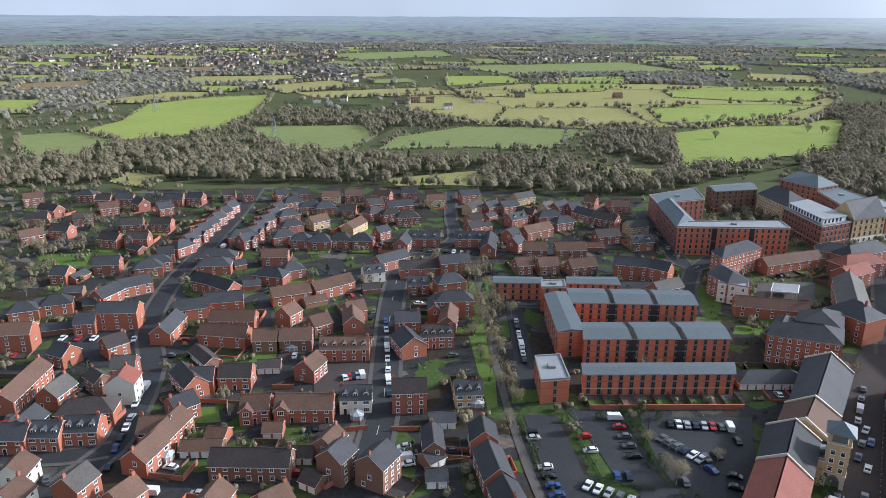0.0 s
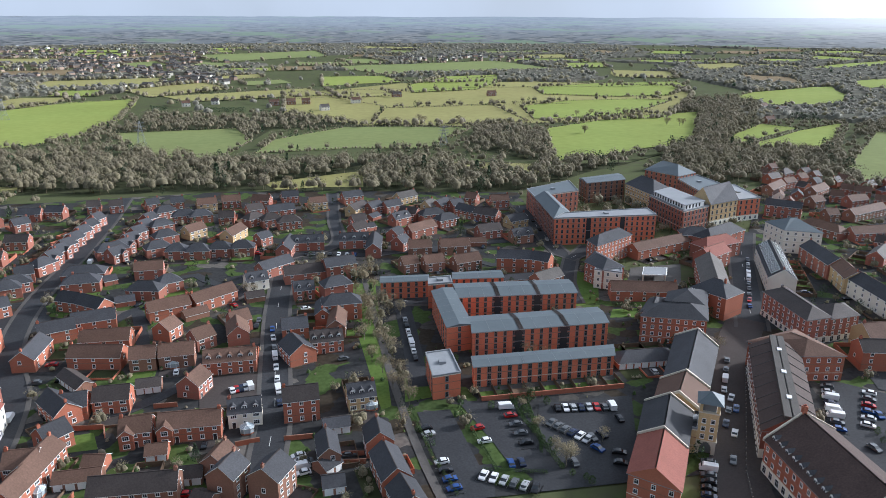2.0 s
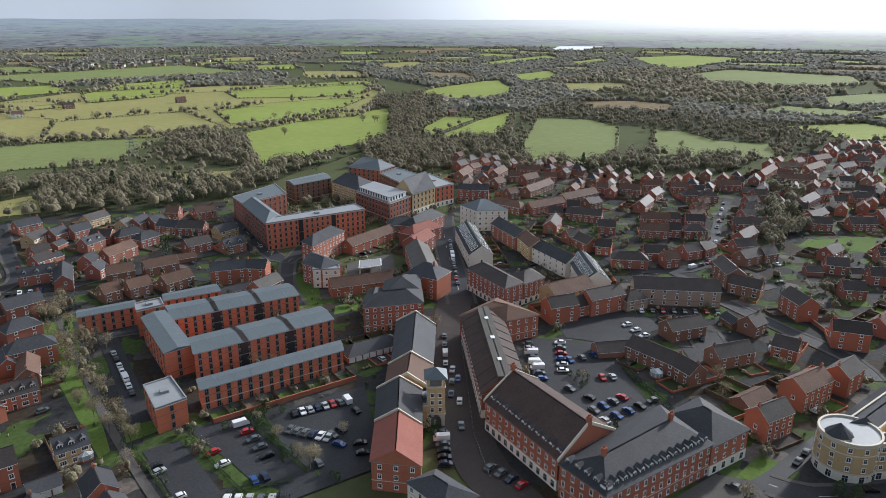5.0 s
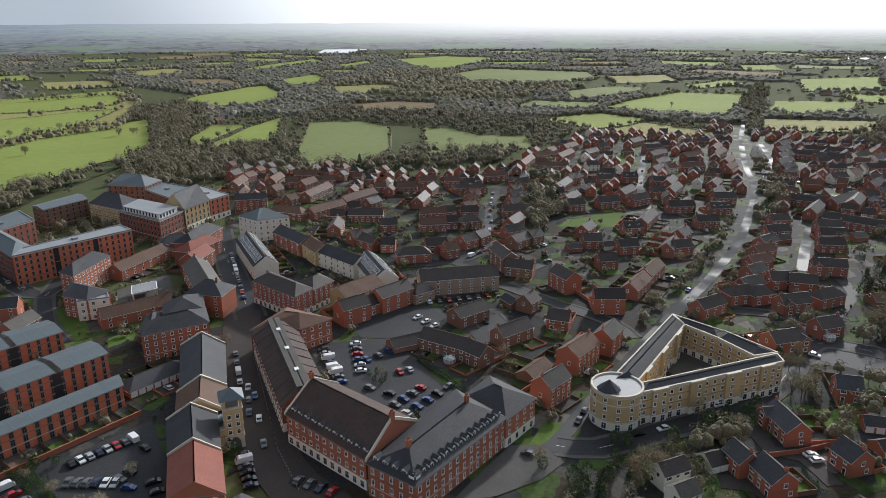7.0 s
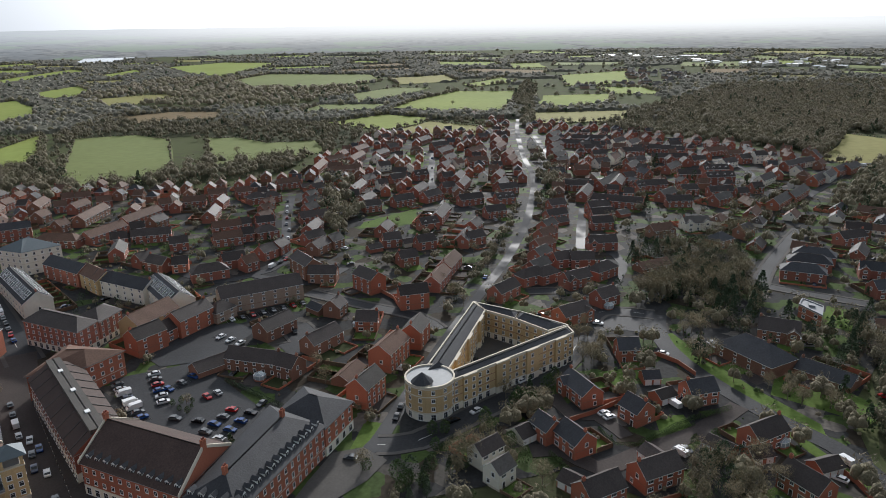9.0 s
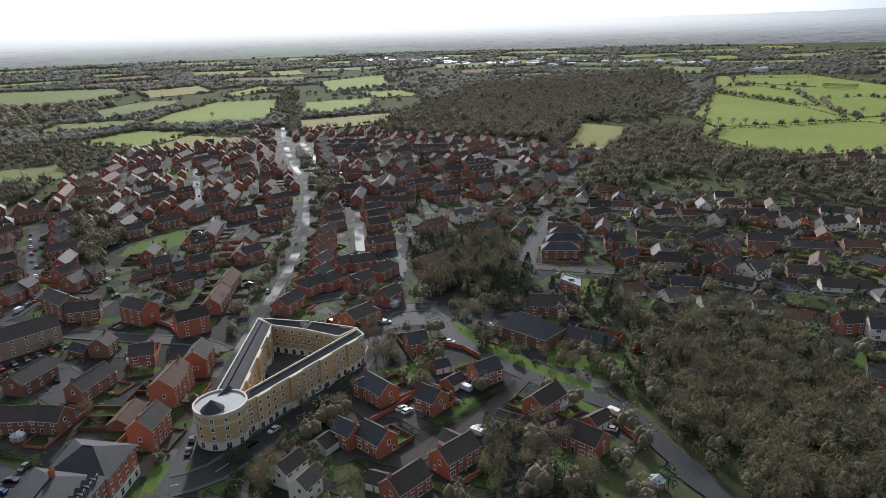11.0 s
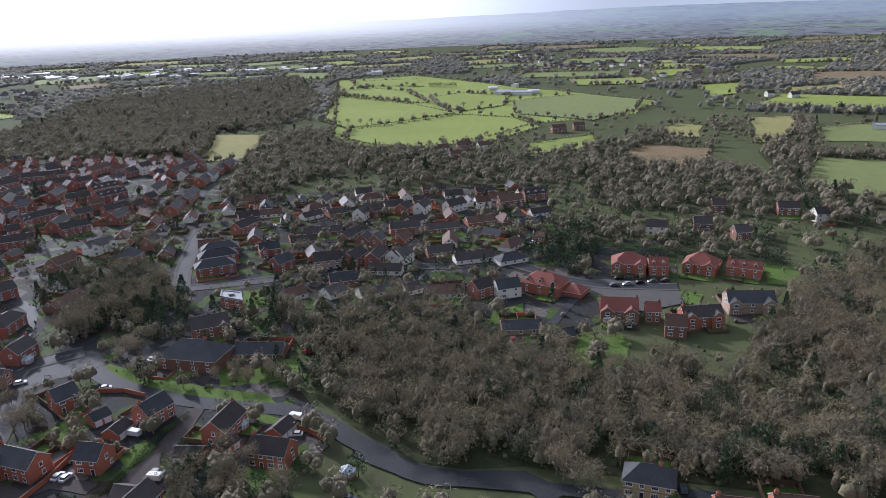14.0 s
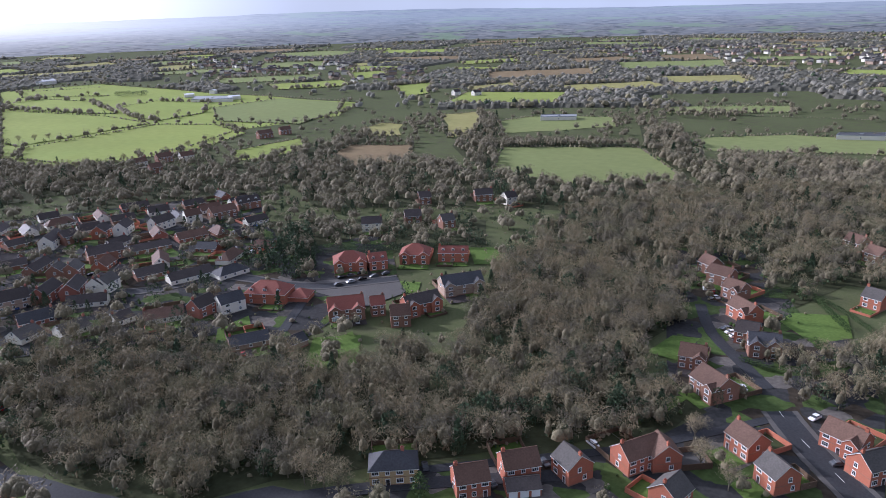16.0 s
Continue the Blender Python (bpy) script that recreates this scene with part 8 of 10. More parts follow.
house(-110.7, 220.4, 9, 8.3, "2rm")
house(-122.2, 237.5, 48, 8.0, "2ob", detail=1)
house(-80.9, 212.3, 6, 8.0, "2os")
house(-85.3, 211.2, -51, 14.3, "2os")
house(-70.3, 214.9, 2, 10.8, "2ob")
house(-61.9, 225.7, 6, 7.9, "1cb", 6)
house(-81.8, 194.8, 46, 8.0, "2os")
house(-87.2, 232.3, -49, 15.1, "1cb", 6)
house(-84.7, 181.7, 0, 8.6, "2ot")
house(-81.1, 180.9, 79, 14.7, "2ot")
house(-83.0, 169.3, 76, 10.7, "2ot")
house(-69.4, 175.7, 3, 12.3, "1ct", 6)
house(-66.8, 182.2, -7, 5.5, "1ot", 6)
house(-52.3, 165.7, -1, 22.0, "2cb")
house(-113.9, 160.7, 92, 8.3, "2wt")
house(-93.4, 152.1, 73, 8.0, "3om")
house(-109.0, 149.8, 83, 8.0, "2wt")
house(-80.9, 150.5, 65, 8.0, "2ot")
house(-57.7, 149.1, 79, 8.0, "2ot")
house(-42.5, 148.7, 42, 8.0, "2ot")
house(-58.4, 194.4, 4, 9.2, "2otg")
house(-43.2, 195.1, 0, 18.0, "2otg")
house(-51.1, 185.1, 3, 5.9, "1ot", 6)

house(-76.3, 463.8, 15, 12.5, "2yt", detail=0)
house(-61.6, 469.5, 8, 12.2, "2rt", detail=0)
house(-41.8, 467.1, -16, 12.2, "2rt", detail=0)
house(-24.0, 476.2, 9, 11.4, "2rs", detail=0)
house(-5.6, 455.8, 17, 10.9, "2yt", detail=0)
house(-44.8, 444.3, 25, 10.5, "2rbg", detail=0)
house(-28.6, 440.6, 20, 17.4, "2rs", detail=0)
house(-59.7, 429.1, 0, 8.9, "2rb", detail=0)
house(-52.1, 394.8, 67, 17.0, "2yt", detail=1)
house(-74.9, 403.3, 46, 12.2, "2yt", detail=0)
house(-85.7, 437.0, 13, 14.4, "2rsh", detail=0)
house(-75.9, 435.5, 16, 13.4, "2rsh", detail=0)
house(-43.4, 423.6, 40, 12.2, "2rbh", detail=0)
house(-33.3, 420.2, 22, 11.6, "2rbh", detail=0)
house(-22.2, 413.5, 12, 14.2, "2rbh", detail=0)
house(-77.6, 367.1, 0, 11.1, "2rsh", detail=1)
house(-66.6, 365.0, 0, 11.7, "2rsh", detail=1)
house(-55.9, 367.1, 0, 11.7, "2rsh", detail=1)
house(-44.5, 367.1, 0, 11.7, "2rsh", detail=1)
house(-35.2, 382.6, 42, 8.0, "2rs", 7, detail=1)
house(-21.7, 365.7, 81, 20.1, "2rs", detail=1)
house(-10.7, 371.3, 0, 17.1, "2rsd", detail=1)
house(14.0, 371.3, 0, 16.1, "2rsd", detail=1)
house(24.2, 361.2, 83, 22.7, "2rs", detail=1)
house(-26.4, 334.7, 41, 17.6, "2rs", detail=1)
house(-33.8, 316.4, 19, 9.9, "2wsd", detail=1)
house(-12.0, 322.9, 10, 19.3, "2rb", detail=1)
house(4.8, 324.2, 16, 15.2, "3rs", detail=1)
house(-11.9, 300.9, 9, 9.1, "2rsd", detail=1)
house(2.5, 297.6, 18, 12.8, "3rsh", detail=1)
house(4.2, 275.9, 5, 15.9, "3osh", detail=1)
house(-14.6, 260.7, 6, 10.2, "2os", detail=1)
house(-3.6, 275.3, 89, 13.8, "2os", 6, detail=1)
house(-2.5, 247.0, 5, 11.9, "2obd")
house(-33.3, 301.5, 16, 7.8, "1cb", 6, detail=1)
house(-36.9, 271.0, 26, 8.0, "2rt", detail=1)
house(-36.4, 260.8, -81, 11.6, "2rt", detail=1)
house(-49.4, 257.0, 38, 8.0, "2rt", detail=1)
house(-56.4, 286.1, 30, 10.4, "1ct", 6, detail=1)
house(2.0, 263.2, 85, 14.6, "2ct", 7, detail=1)
house(17.2, 469.5, 21, 13.8, "2rs", detail=0)
house(19.0, 437.8, 53, 14.6, "2yb", detail=0)
house(18.3, 409.6, 25, 9.2, "2rb", detail=0)
house(17.6, 392.3, 36, 10.0, "2rb", detail=1)
house(30.0, 439.2, 38, 9.6, "2rs", detail=0)
house(53.2, 463.0, 32, 15.3, "2ym", detail=0)
house(41.4, 440.6, 29, 12.2, "2rs", detail=0)
house(50.8, 421.5, -35, 11.8, "2rb", detail=0)
house(43.4, 410.9, 33, 11.8, "2rsd", detail=1)
house(28.5, 424.8, 46, 7.5, "1rs", 6, detail=1)
house(24.6, 402.5, 35, 6.4, "1rs", 6, detail=1)
house(52.7, 386.5, 33, 18.9, "2rt", detail=1)
house(63.8, 416.8, 18, 16.4, "2rsh", detail=0)
house(70.7, 403.9, 26, 13.7, "2rsh", detail=0)
house(65.3, 437.7, 45, 8.3, "2ym", detail=0)
house(73.8, 439.2, 46, 12.3, "2rsg", detail=0)
house(82.6, 437.0, 28, 9.4, "2rs", detail=0)
house(87.2, 420.9, -52, 13.7, "2rs", detail=0)
house(37.7, 378.5, 50, 8.0, "2rs", detail=1)
house(39.0, 362.9, 50, 8.1, "2rs", detail=1)
house(47.7, 352.8, 0, 11.8, "2ct", detail=1)
house(66.1, 352.3, 3, 16.5, "2ct", detail=1)
house(81.6, 364.3, 0, 8.6, "1ct", 6, detail=1)
house(38.8, 328.0, 15, 8.0, "2ct", detail=1)
house(50.9, 328.0, 10, 10.1, "2ct", detail=1)
house(67.3, 326.7, 18, 13.9, "2ct", detail=1)
house(97.4, 410.3, -41, 15.9, "2rb", detail=0)
house(90.7, 377.3, 14, 13.7, "2rb", detail=1)
house(113.5, 443.6, 0, 12.4, "2rt", detail=0)
house(111.7, 395.3, 22, 12.7, "2ys", detail=0)
house(106.7, 366.0, 11, 11.5, "2csd", detail=1)
house(90.6, 320.8, -15, 16.6, "3os", detail=1)
house(102.8, 315.4, -38, 10.5, "3os", detail=1)
house(100.0, 297.3, 28, 15.4, "2cm", detail=1)
house(87.9, 304.5, 3, 15.0, "1cs", 6, detail=1)
house(96.9, 451.9, -35, 8.0, "2rt", detail=0)
# lower middle
house(-36.3, 236.3, 2, 18.2, "2otd")
house(-46.3, 221.1, 69, 9.2, "2rt")
house(-28.0, 200.5, 4, 9.5, "2wsd")
house(-10.9, 200.5, 4, 10.9, "3ob")
house(-13.1, 240.6, -67, 12.4, "2os", 10)
house(8.0, 204.2, 5, 9.0, "2ysd")
house(-0.3, 191.0, 5, 7.9, "1cs", 6)
house(-3.0, 175.5, -85, 10.8, "2cs", 6)
house(11.6, 178.7, -87, 9.0, "2os")
house(13.6, 163.7, -80, 14.5, "2os")
house(16.6, 149.9, -76, 9.7, "2os")
house(-3.2, 171.0, 39, 5.5, "1cs", 6)
house(-1.8, 162.4, 5, 6.1, "1cs", 6)
house(-17.5, 162.6, 62, 8.6, "3cs", 9)
house(-28.8, 164.6, 64, 8.0, "3cs")
house(-32.4, 175.0, 68, 8.0, "2ct", 7)
house(-39.6, 172.6, 0, 5.5, "1cb", 6)
house(-34.6, 160.6, -30, 5.5, "1cb", 6)
house(111.8, 217.6, 0, 22.6, "1osh", 9)
# high street, north end
house(175.9, 336.4, 20, 40.7, "2ot", 9, detail=1)
house(199.6, 343.2, -16, 17.4, "3rsh", 10, detail=1)
house(212.5, 342.0, 28, 32.6, "3rsh", 12, detail=1)
house(201.4, 325.5, 18, 24.6, "3reh", 11, detail=1)
house(191.4, 311.2, 29, 18.2, "3re", 10, detail=1)
house(174.1, 280.5, -114, 42.1, "3om", 12, detail=1)
house(162.3, 256.8, -63, 17.0, "4osh", 13, detail=1)
house(137.9, 275.8, -13, 28.8, "2ot", 9, detail=1)
house(213.3, 291.8, -116, 48.0, "3wsr", 12, detail=1)
house(235.5, 253.2, -97, 35.9, "3ws", 10, detail=1)
house(243.3, 297.2, -101, 30.2, "3rs", 10, detail=1)
house(238.9, 274.4, -109, 22.3, "3yt", 10, detail=1)
house(231.5, 224.1, -121, 32.2, "3wsr", 13, detail=1)
house(207.2, 212.6, -3, 21.5, "3yt", 11, detail=1)

house(318.8, 450.5, 36, 24.7, "2ct", detail=0)
house(343.9, 437.8, 31, 21.6, "2ct", detail=0)
house(321.1, 409.1, 15, 10.2, "2ct", detail=0)
house(365.9, 435.6, -36, 8.0, "2rt", detail=0)
house(372.0, 427.4, -40, 9.8, "2rt", detail=0)
house(345.4, 419.6, -37, 8.0, "2rt", detail=0)
house(349.7, 407.1, 11, 15.9, "2rt", detail=0)
house(366.5, 401.8, -40, 9.5, "2rt", detail=0)
house(335.1, 380.2, 20, 34.7, "2ct", detail=0)
house(308.7, 377.8, 2, 8.0, "2ct", detail=0)
house(285.4, 390.8, -39, 21.1, "3rs", 9, detail=0)
house(284.4, 351.3, -73, 26.0, "2rth", 9, detail=0)
house(305.9, 339.0, 0, 28.6, "2rt", detail=0)
house(341.3, 345.0, 4, 33.0, "2rt", detail=0)
house(297.9, 319.8, -44, 8.8, "2rb", detail=0)
house(310.2, 307.1, -53, 21.9, "2rb", detail=0)
house(319.0, 326.4, -39, 8.0, "2cb", detail=0)
house(335.9, 326.3, 3, 11.8, "2cb", detail=0)
house(374.1, 354.2, -40, 8.4, "2rt", detail=0)
house(386.6, 339.1, -53, 15.1, "2rt", detail=0)
house(410.8, 338.9, -44, 13.1, "2rt", detail=0)
house(363.1, 305.7, 26, 22.4, "2rb", detail=0)
house(391.0, 320.5, 21, 15.8, "2rb", detail=0)
house(339.3, 275.7, -43, 17.1, "2rt", detail=0)
house(319.0, 259.3, -44, 16.1, "2rt", detail=0)
house(302.3, 280.3, -45, 9.5, "2rb", detail=0)
house(280.0, 302.7, 38, 17.8, "2rm", detail=0)
house(271.9, 278.0, -10, 8.5, "2rb", detail=1)
house(270.0, 264.8, -97, 12.7, "2rb", detail=1)
house(272.8, 253.7, -53, 8.1, "2ob", detail=1)
house(267.9, 231.4, -41, 17.9, "2rbh", detail=1)
house(287.4, 231.8, -37, 11.8, "2rb", detail=1)
house(192.5, 201.1, -13, 13.0, "3ob", 9, detail=1)
house(204.3, 201.1, -5, 8.0, "2ob", detail=1)
house(214.6, 198.4, -7, 17.9, "3ob", 9, detail=1)
house(228.0, 193.5, -11, 11.3, "2gbh", detail=1)
house(525.4, 321.8, 18, 37.4, "2ot", detail=0)
house(559.5, 325.5, -18, 20.5, "2ot", detail=0)
house(585.3, 332.2, 5, 15.0, "2ot", detail=0)
house(518.7, 292.4, -43, 28.1, "2rt", detail=0)
house(574.3, 310.9, 9, 33.8, "2rt", detail=0)
house(616.5, 329.0, 1, 25.0, "2rt", detail=0)
house(690.5, 338.0, -32, 11.0, "2rb", detail=0)
house(685.9, 317.4, -32, 10.2, "2rb", detail=0)
house(600.5, 298.2, -4, 20.4, "2rb", detail=0)
house(544.5, 268.4, -40, 10.8, "2wb", detail=0)
house(635.3, 303.2, -22, 13.0, "2rb", detail=0)
house(686.3, 291.1, -4, 24.3, "2rb", detail=0)
house(489.7, 256.4, -12, 13.4, "2rb", detail=0)
house(461.7, 250.7, 12, 28.6, "2rb", detail=0)
house(429.9, 226.4, 6, 20.1, "2rb", detail=0)
house(414.6, 214.8, -45, 11.6, "2rb", detail=0)
house(478.4, 238.0, -39, 8.2, "2wb", detail=0)
house(501.0, 233.9, -37, 15.8, "2rbg", detail=0)
house(518.7, 223.0, -43, 12.1, "2rbd", detail=1)
house(435.1, 201.0, -35, 16.2, "2rbg", detail=0)
house(469.3, 203.4, 3, 22.0, "2rb", detail=0)
house(453.7, 187.3, -21, 16.0, "2rb", detail=0)
house(517.4, 199.5, -41, 10.2, "2rb", detail=0)
house(483.5, 185.8, -42, 9.5, "2rb", detail=0)
house(409.2, 162.5, 9, 27.9, "2rb", detail=0)
house(384.9, 161.4, -40, 11.5, "2rbd", detail=1)
house(347.3, 168.1, -53, 10.0, "2rb", detail=1)
house(366.4, 181.9, 7, 14.3, "2rb", detail=0)
house(349.8, 148.6, -42, 11.4, "2rb", detail=1)
house(320.3, 146.5, -42, 9.7, "2rb", detail=1)
house(296.3, 119.8, 5, 19.9, "2rt", detail=1)
house(318.8, 122.3, 4, 20.5, "2rt", detail=1)
house(335.4, 173.2, -38, 8.3, "1rb", 6, detail=1)
house(350.2, 159.8, -42, 5.6, "1wb", 6, detail=1)
house(657.6, 261.4, -33, 19.0, "2rb", detail=0)
house(629.8, 245.5, -8, 25.7, "2rb", detail=0)
house(593.3, 227.2, -4, 21.4, "2rb", detail=0)
house(561.8, 217.7, -2, 18.8, "2rb", detail=0)
house(421.8, 324.1, -42, 11.0, "2rt", detail=0)
house(409.3, 303.8, -28, 12.6, "2rbh", detail=0)
house(415.5, 295.5, -28, 12.6, "2rbh", detail=0)
house(458.3, 309.6, -38, 16.9, "2rtg", detail=0)
house(459.3, 294.5, -36, 7.1, "1rb", 6, detail=1)
house(449.8, 278.0, -28, 9.8, "2rb", detail=0)
house(397.1, 286.0, -12, 8.1, "2rt", detail=0)
house(382.1, 277.1, -16, 8.3, "2rt", detail=0)
house(367.0, 267.7, -7, 10.9, "2rt", detail=0)
house(427.5, 270.0, -12, 8.7, "2rm", detail=0)
house(412.0, 260.2, -19, 9.5, "2rm", detail=0)
house(395.0, 250.4, -14, 10.4, "2rm", detail=0)
house(348.2, 269.9, -38, 8.0, "2rb", detail=0)
house(356.0, 259.6, -45, 11.0, "2rb", detail=0)
house(330.0, 254.5, -43, 8.0, "2rb", detail=0)
house(338.1, 246.0, -36, 12.7, "2rbh", detail=0)
house(377.6, 237.0, -44, 18.7, "2rbg", detail=0)
house(354.6, 224.4, 12, 19.2, "2rb", detail=0)
house(336.5, 213.2, -20, 13.3, "2rb", detail=1)
house(323.0, 201.3, -4, 13.3, "2cb", detail=1)
house(335.0, 198.5, -13, 9.1, "2cm", detail=1)
house(305.3, 223.6, -13, 10.4, "2rb", detail=1)
house(315.7, 222.2, 3, 9.7, "2rb", detail=1)
house(285.9, 220.9, -22, 8.0, "2rt", detail=1)
house(289.6, 188.9, -124, 19.2, "3cb", 9, detail=1)
house(284.0, 175.5, -71, 13.8, "2cb", detail=1)
house(280.3, 148.3, -115, 14.5, "3ob", 9, detail=1)
house(267.8, 120.2, -53, 12.9, "3ob", detail=1)
house(248.7, 187.5, -40, 36.8, "3gb", 11, detail=1)
house(222.2, 162.0, -14, 16.0, "2cb", 9, detail=1)
house(217.4, 137.2, -14, 15.8, "2cb", detail=1)
house(193.5, 150.9, -85, 20.8, "2cb")
house(193.7, 136.2, -97, 8.0, "2cb")
house(187.2, 166.6, -24, 13.2, "1cb", detail=1)
house(248.3, 148.6, 1, 8.0, "2cb", detail=1)
house(239.6, 128.4, -72, 8.9, "2ob", detail=1)
house(248.2, 157.5, -112, 8.7, "1cs", 6, detail=1)
house(214.4, 106.5, -2, 16.3, "3ot", 9)
house(233.0, 103.9, 5, 12.0, "3om", detail=1)
house(186.7, 101.9, -5, 11.9, "3om")
house(198.3, 115.0, -0, 13.4, "1ct", 7)
# east of the through road
house(709.2, 247.2, -32, 9.6, "2rb", detail=0)
house(724.4, 238.9, -34, 10.9, "2rb", detail=0)
house(641.2, 217.2, -17, 24.7, "2rt", detail=0)
house(696.8, 214.0, 8, 30.5, "2rt", detail=0)
house(669.4, 202.3, 3, 29.6, "2rt", detail=0)
house(634.5, 183.1, 6, 28.7, "2rt", detail=0)
house(606.1, 172.7, -0, 22.0, "2rt", detail=0)
house(588.4, 198.4, -39, 20.9, "2rt", detail=0)
house(573.1, 210.7, -23, 9.7, "2wt", detail=0)
house(520.2, 190.9, 9, 23.4, "2rb", detail=0)
house(497.8, 179.5, 7, 24.0, "2rb", detail=0)
house(534.0, 162.0, 6, 18.8, "2rb", detail=0)
house(505.0, 151.1, 3, 19.5, "2rb", detail=0)
house(452.7, 157.5, -43, 18.2, "2rbk", detail=0)
house(492.7, 142.4, -41, 16.2, "2rb", detail=0)
house(462.5, 135.6, -47, 14.1, "2rbd", detail=1)
house(426.1, 131.5, -47, 13.5, "2rbg", detail=0)
house(389.6, 133.2, -2, 12.1, "2rb", detail=0)
house(363.7, 129.8, 7, 18.3, "2rb", detail=1)
house(365.9, 124.9, -36, 11.1, "2rb", detail=1)
house(758.8, 167.3, -10, 25.7, "2rm", detail=0)
house(722.1, 159.8, -11, 24.1, "2rm", detail=0)
house(688.9, 150.1, -10, 25.7, "2rm", detail=0)
house(657.3, 142.9, -9, 27.2, "2rm", detail=0)
house(634.3, 134.6, -14, 19.7, "2rm", detail=0)
house(609.3, 127.8, -16, 19.2, "2rm", detail=0)
house(742.2, 124.4, -82, 40.0, "2rb", detail=0)
house(698.2, 122.5, -33, 16.1, "2rb", detail=0)
house(708.7, 106.0, -41, 13.1, "2wb", detail=0)
house(736.7, 95.3, -13, 18.3, "2wt", detail=0)
house(733.8, 79.3, -14, 18.0, "2wt", detail=0)
house(674.4, 82.6, -12, 22.9, "2wt", detail=0)
house(636.2, 85.8, -8, 19.4, "2wt", detail=0)
house(613.9, 93.3, -36, 14.9, "2wb", detail=0)
house(605.0, 66.8, -10, 23.5, "2rm", detail=0)
house(538.1, 68.7, 1, 28.5, "2rm", 9, detail=0)
house(559.4, 63.5, -43, 9.6, "2rb", detail=0)
house(518.5, 92.7, -81, 17.8, "2rb", detail=0)
house(496.4, 85.8, 1, 27.7, "2rm", detail=0)
house(527.4, 51.7, -41, 8.0, "2rbd", detail=1)
house(455.1, 97.5, -46, 11.9, "2rb", detail=0)
house(428.8, 92.1, -39, 15.0, "2rb", detail=0)
house(403.0, 91.1, -19, 11.8, "2rm", detail=0)
house(384.3, 87.9, -25, 13.1, "2rt", detail=1)
house(364.8, 84.9, -28, 13.4, "2rt", detail=1)
house(348.1, 82.1, -19, 12.4, "2rm", detail=1)
house(328.5, 78.5, -23, 12.6, "2rm", detail=1)
house(422.7, 87.1, -36, 7.7, "1rb", 7, detail=1)
house(458.4, 70.4, -53, 14.9, "2rb", detail=0)
house(440.5, 64.9, -57, 15.4, "2rb", detail=0)
house(419.7, 61.8, -62, 12.8, "2rb", detail=0)
house(453.6, 53.9, -37, 8.6, "1rm", 7, detail=1)
house(379.0, 55.1, -62, 16.1, "2rbg", detail=1)
house(343.6, 69.7, -48, 9.9, "2rb", detail=1)
house(346.6, 59.9, -68, 12.0, "2rb", detail=1)
house(291.4, 85.1, -20, 14.6, "2rb", detail=1)
house(314.2, 78.4, -36, 15.4, "2rbh", detail=1)
house(318.7, 71.8, -33, 12.3, "2rbh", detail=1)
house(317.1, 57.4, -39, 14.0, "2rbg", detail=1)
house(333.8, 47.4, -29, 14.9, "2rbh", detail=1)
house(275.1, 50.6, -36, 14.9, "2obg", 9, detail=1)
house(298.4, 40.7, -35, 11.2, "2rb", detail=1)
house(167.3, 53.6, -28, 8.6, "2wbk", 6)
house(159.7, 47.3, -24, 7.0, "2wmk", 6)
house(182.3, 47.0, -32, 5.5, "1wb", 7)

house(248.0, 24.5, -67, 8.0, "2osk")
house(212.2, 34.9, -136, 13.9, "2osg")
house(204.7, 16.0, -127, 8.4, "2os")
house(182.0, 31.0, -130, 10.3, "2os")
house(185.1, 40.1, -128, 8.0, "2os", 7)
house(232.0, 14.5, -65, 5.5, "1os", 6)
house(220.2, 9.2, -42, 7.3, "1ob", 6)
house(223.8, -1.7, -55, 10.4, "2os")
house(203.5, -20.6, -41, 12.7, "2ob")
house(195.1, -9.1, -119, 8.5, "1ob", 6)
house(195.0, -19.1, -56, 7.3, "1ob", 6)
house(181.7, -30.3, -131, 11.5, "2ob")
house(194.9, -36.3, -50, 7.9, "1ob", 6)
house(174.0, 7.5, -44, 12.6, "2ob")
house(160.4, 20.4, -40, 12.2, "2ob")
house(164.2, 28.1, -113, 5.5, "1ob", 6)
house(184.2, 9.0, -130, 5.5, "1ob", 6)
house(259.3, -19.9, -130, 23.6, "2csh", 14, detail=1)
house(253.8, -43.1, -120, 18.9, "1csu", 9, detail=1)
house(705.2, 127.0, -96, 48.0, "2rb", detail=0)
house(683.7, 113.1, -62, 16.8, "2rb", detail=0)
house(729.4, 95.4, -21, 23.2, "2wb", detail=0)
house(725.9, 80.8, -16, 21.4, "2wb", detail=0)
house(676.1, 75.0, -57, 22.7, "2rb", detail=0)
house(696.7, 45.3, -102, 34.6, "2rb", detail=0)
house(643.9, 87.2, -22, 14.9, "2wb", detail=0)
house(653.7, 101.4, -60, 13.5, "2rb", detail=0)
house(627.8, 66.7, -34, 21.8, "2rb", detail=0)
house(653.5, 39.4, -79, 31.4, "2rb", detail=0)
house(608.7, 34.8, -17, 24.3, "2rm", detail=0)
house(648.8, 15.4, -61, 13.0, "2rb", detail=0)
house(700.7, 2.5, -43, 24.8, "2rt", detail=0)
house(643.5, -9.1, -35, 17.2, "2wb", detail=0)
house(667.3, -21.9, -45, 11.8, "2rb", detail=0)
house(671.8, -34.5, -59, 11.8, "3wb", detail=0)
house(595.9, 0.8, -66, 20.5, "3rbd", 9, detail=1)
house(567.4, -2.7, -62, 22.5, "3rbd", 9, detail=1)
house(583.1, 19.8, -73, 16.6, "2rb", detail=0)
house(527.4, 17.4, -56, 13.4, "2rb", detail=0)
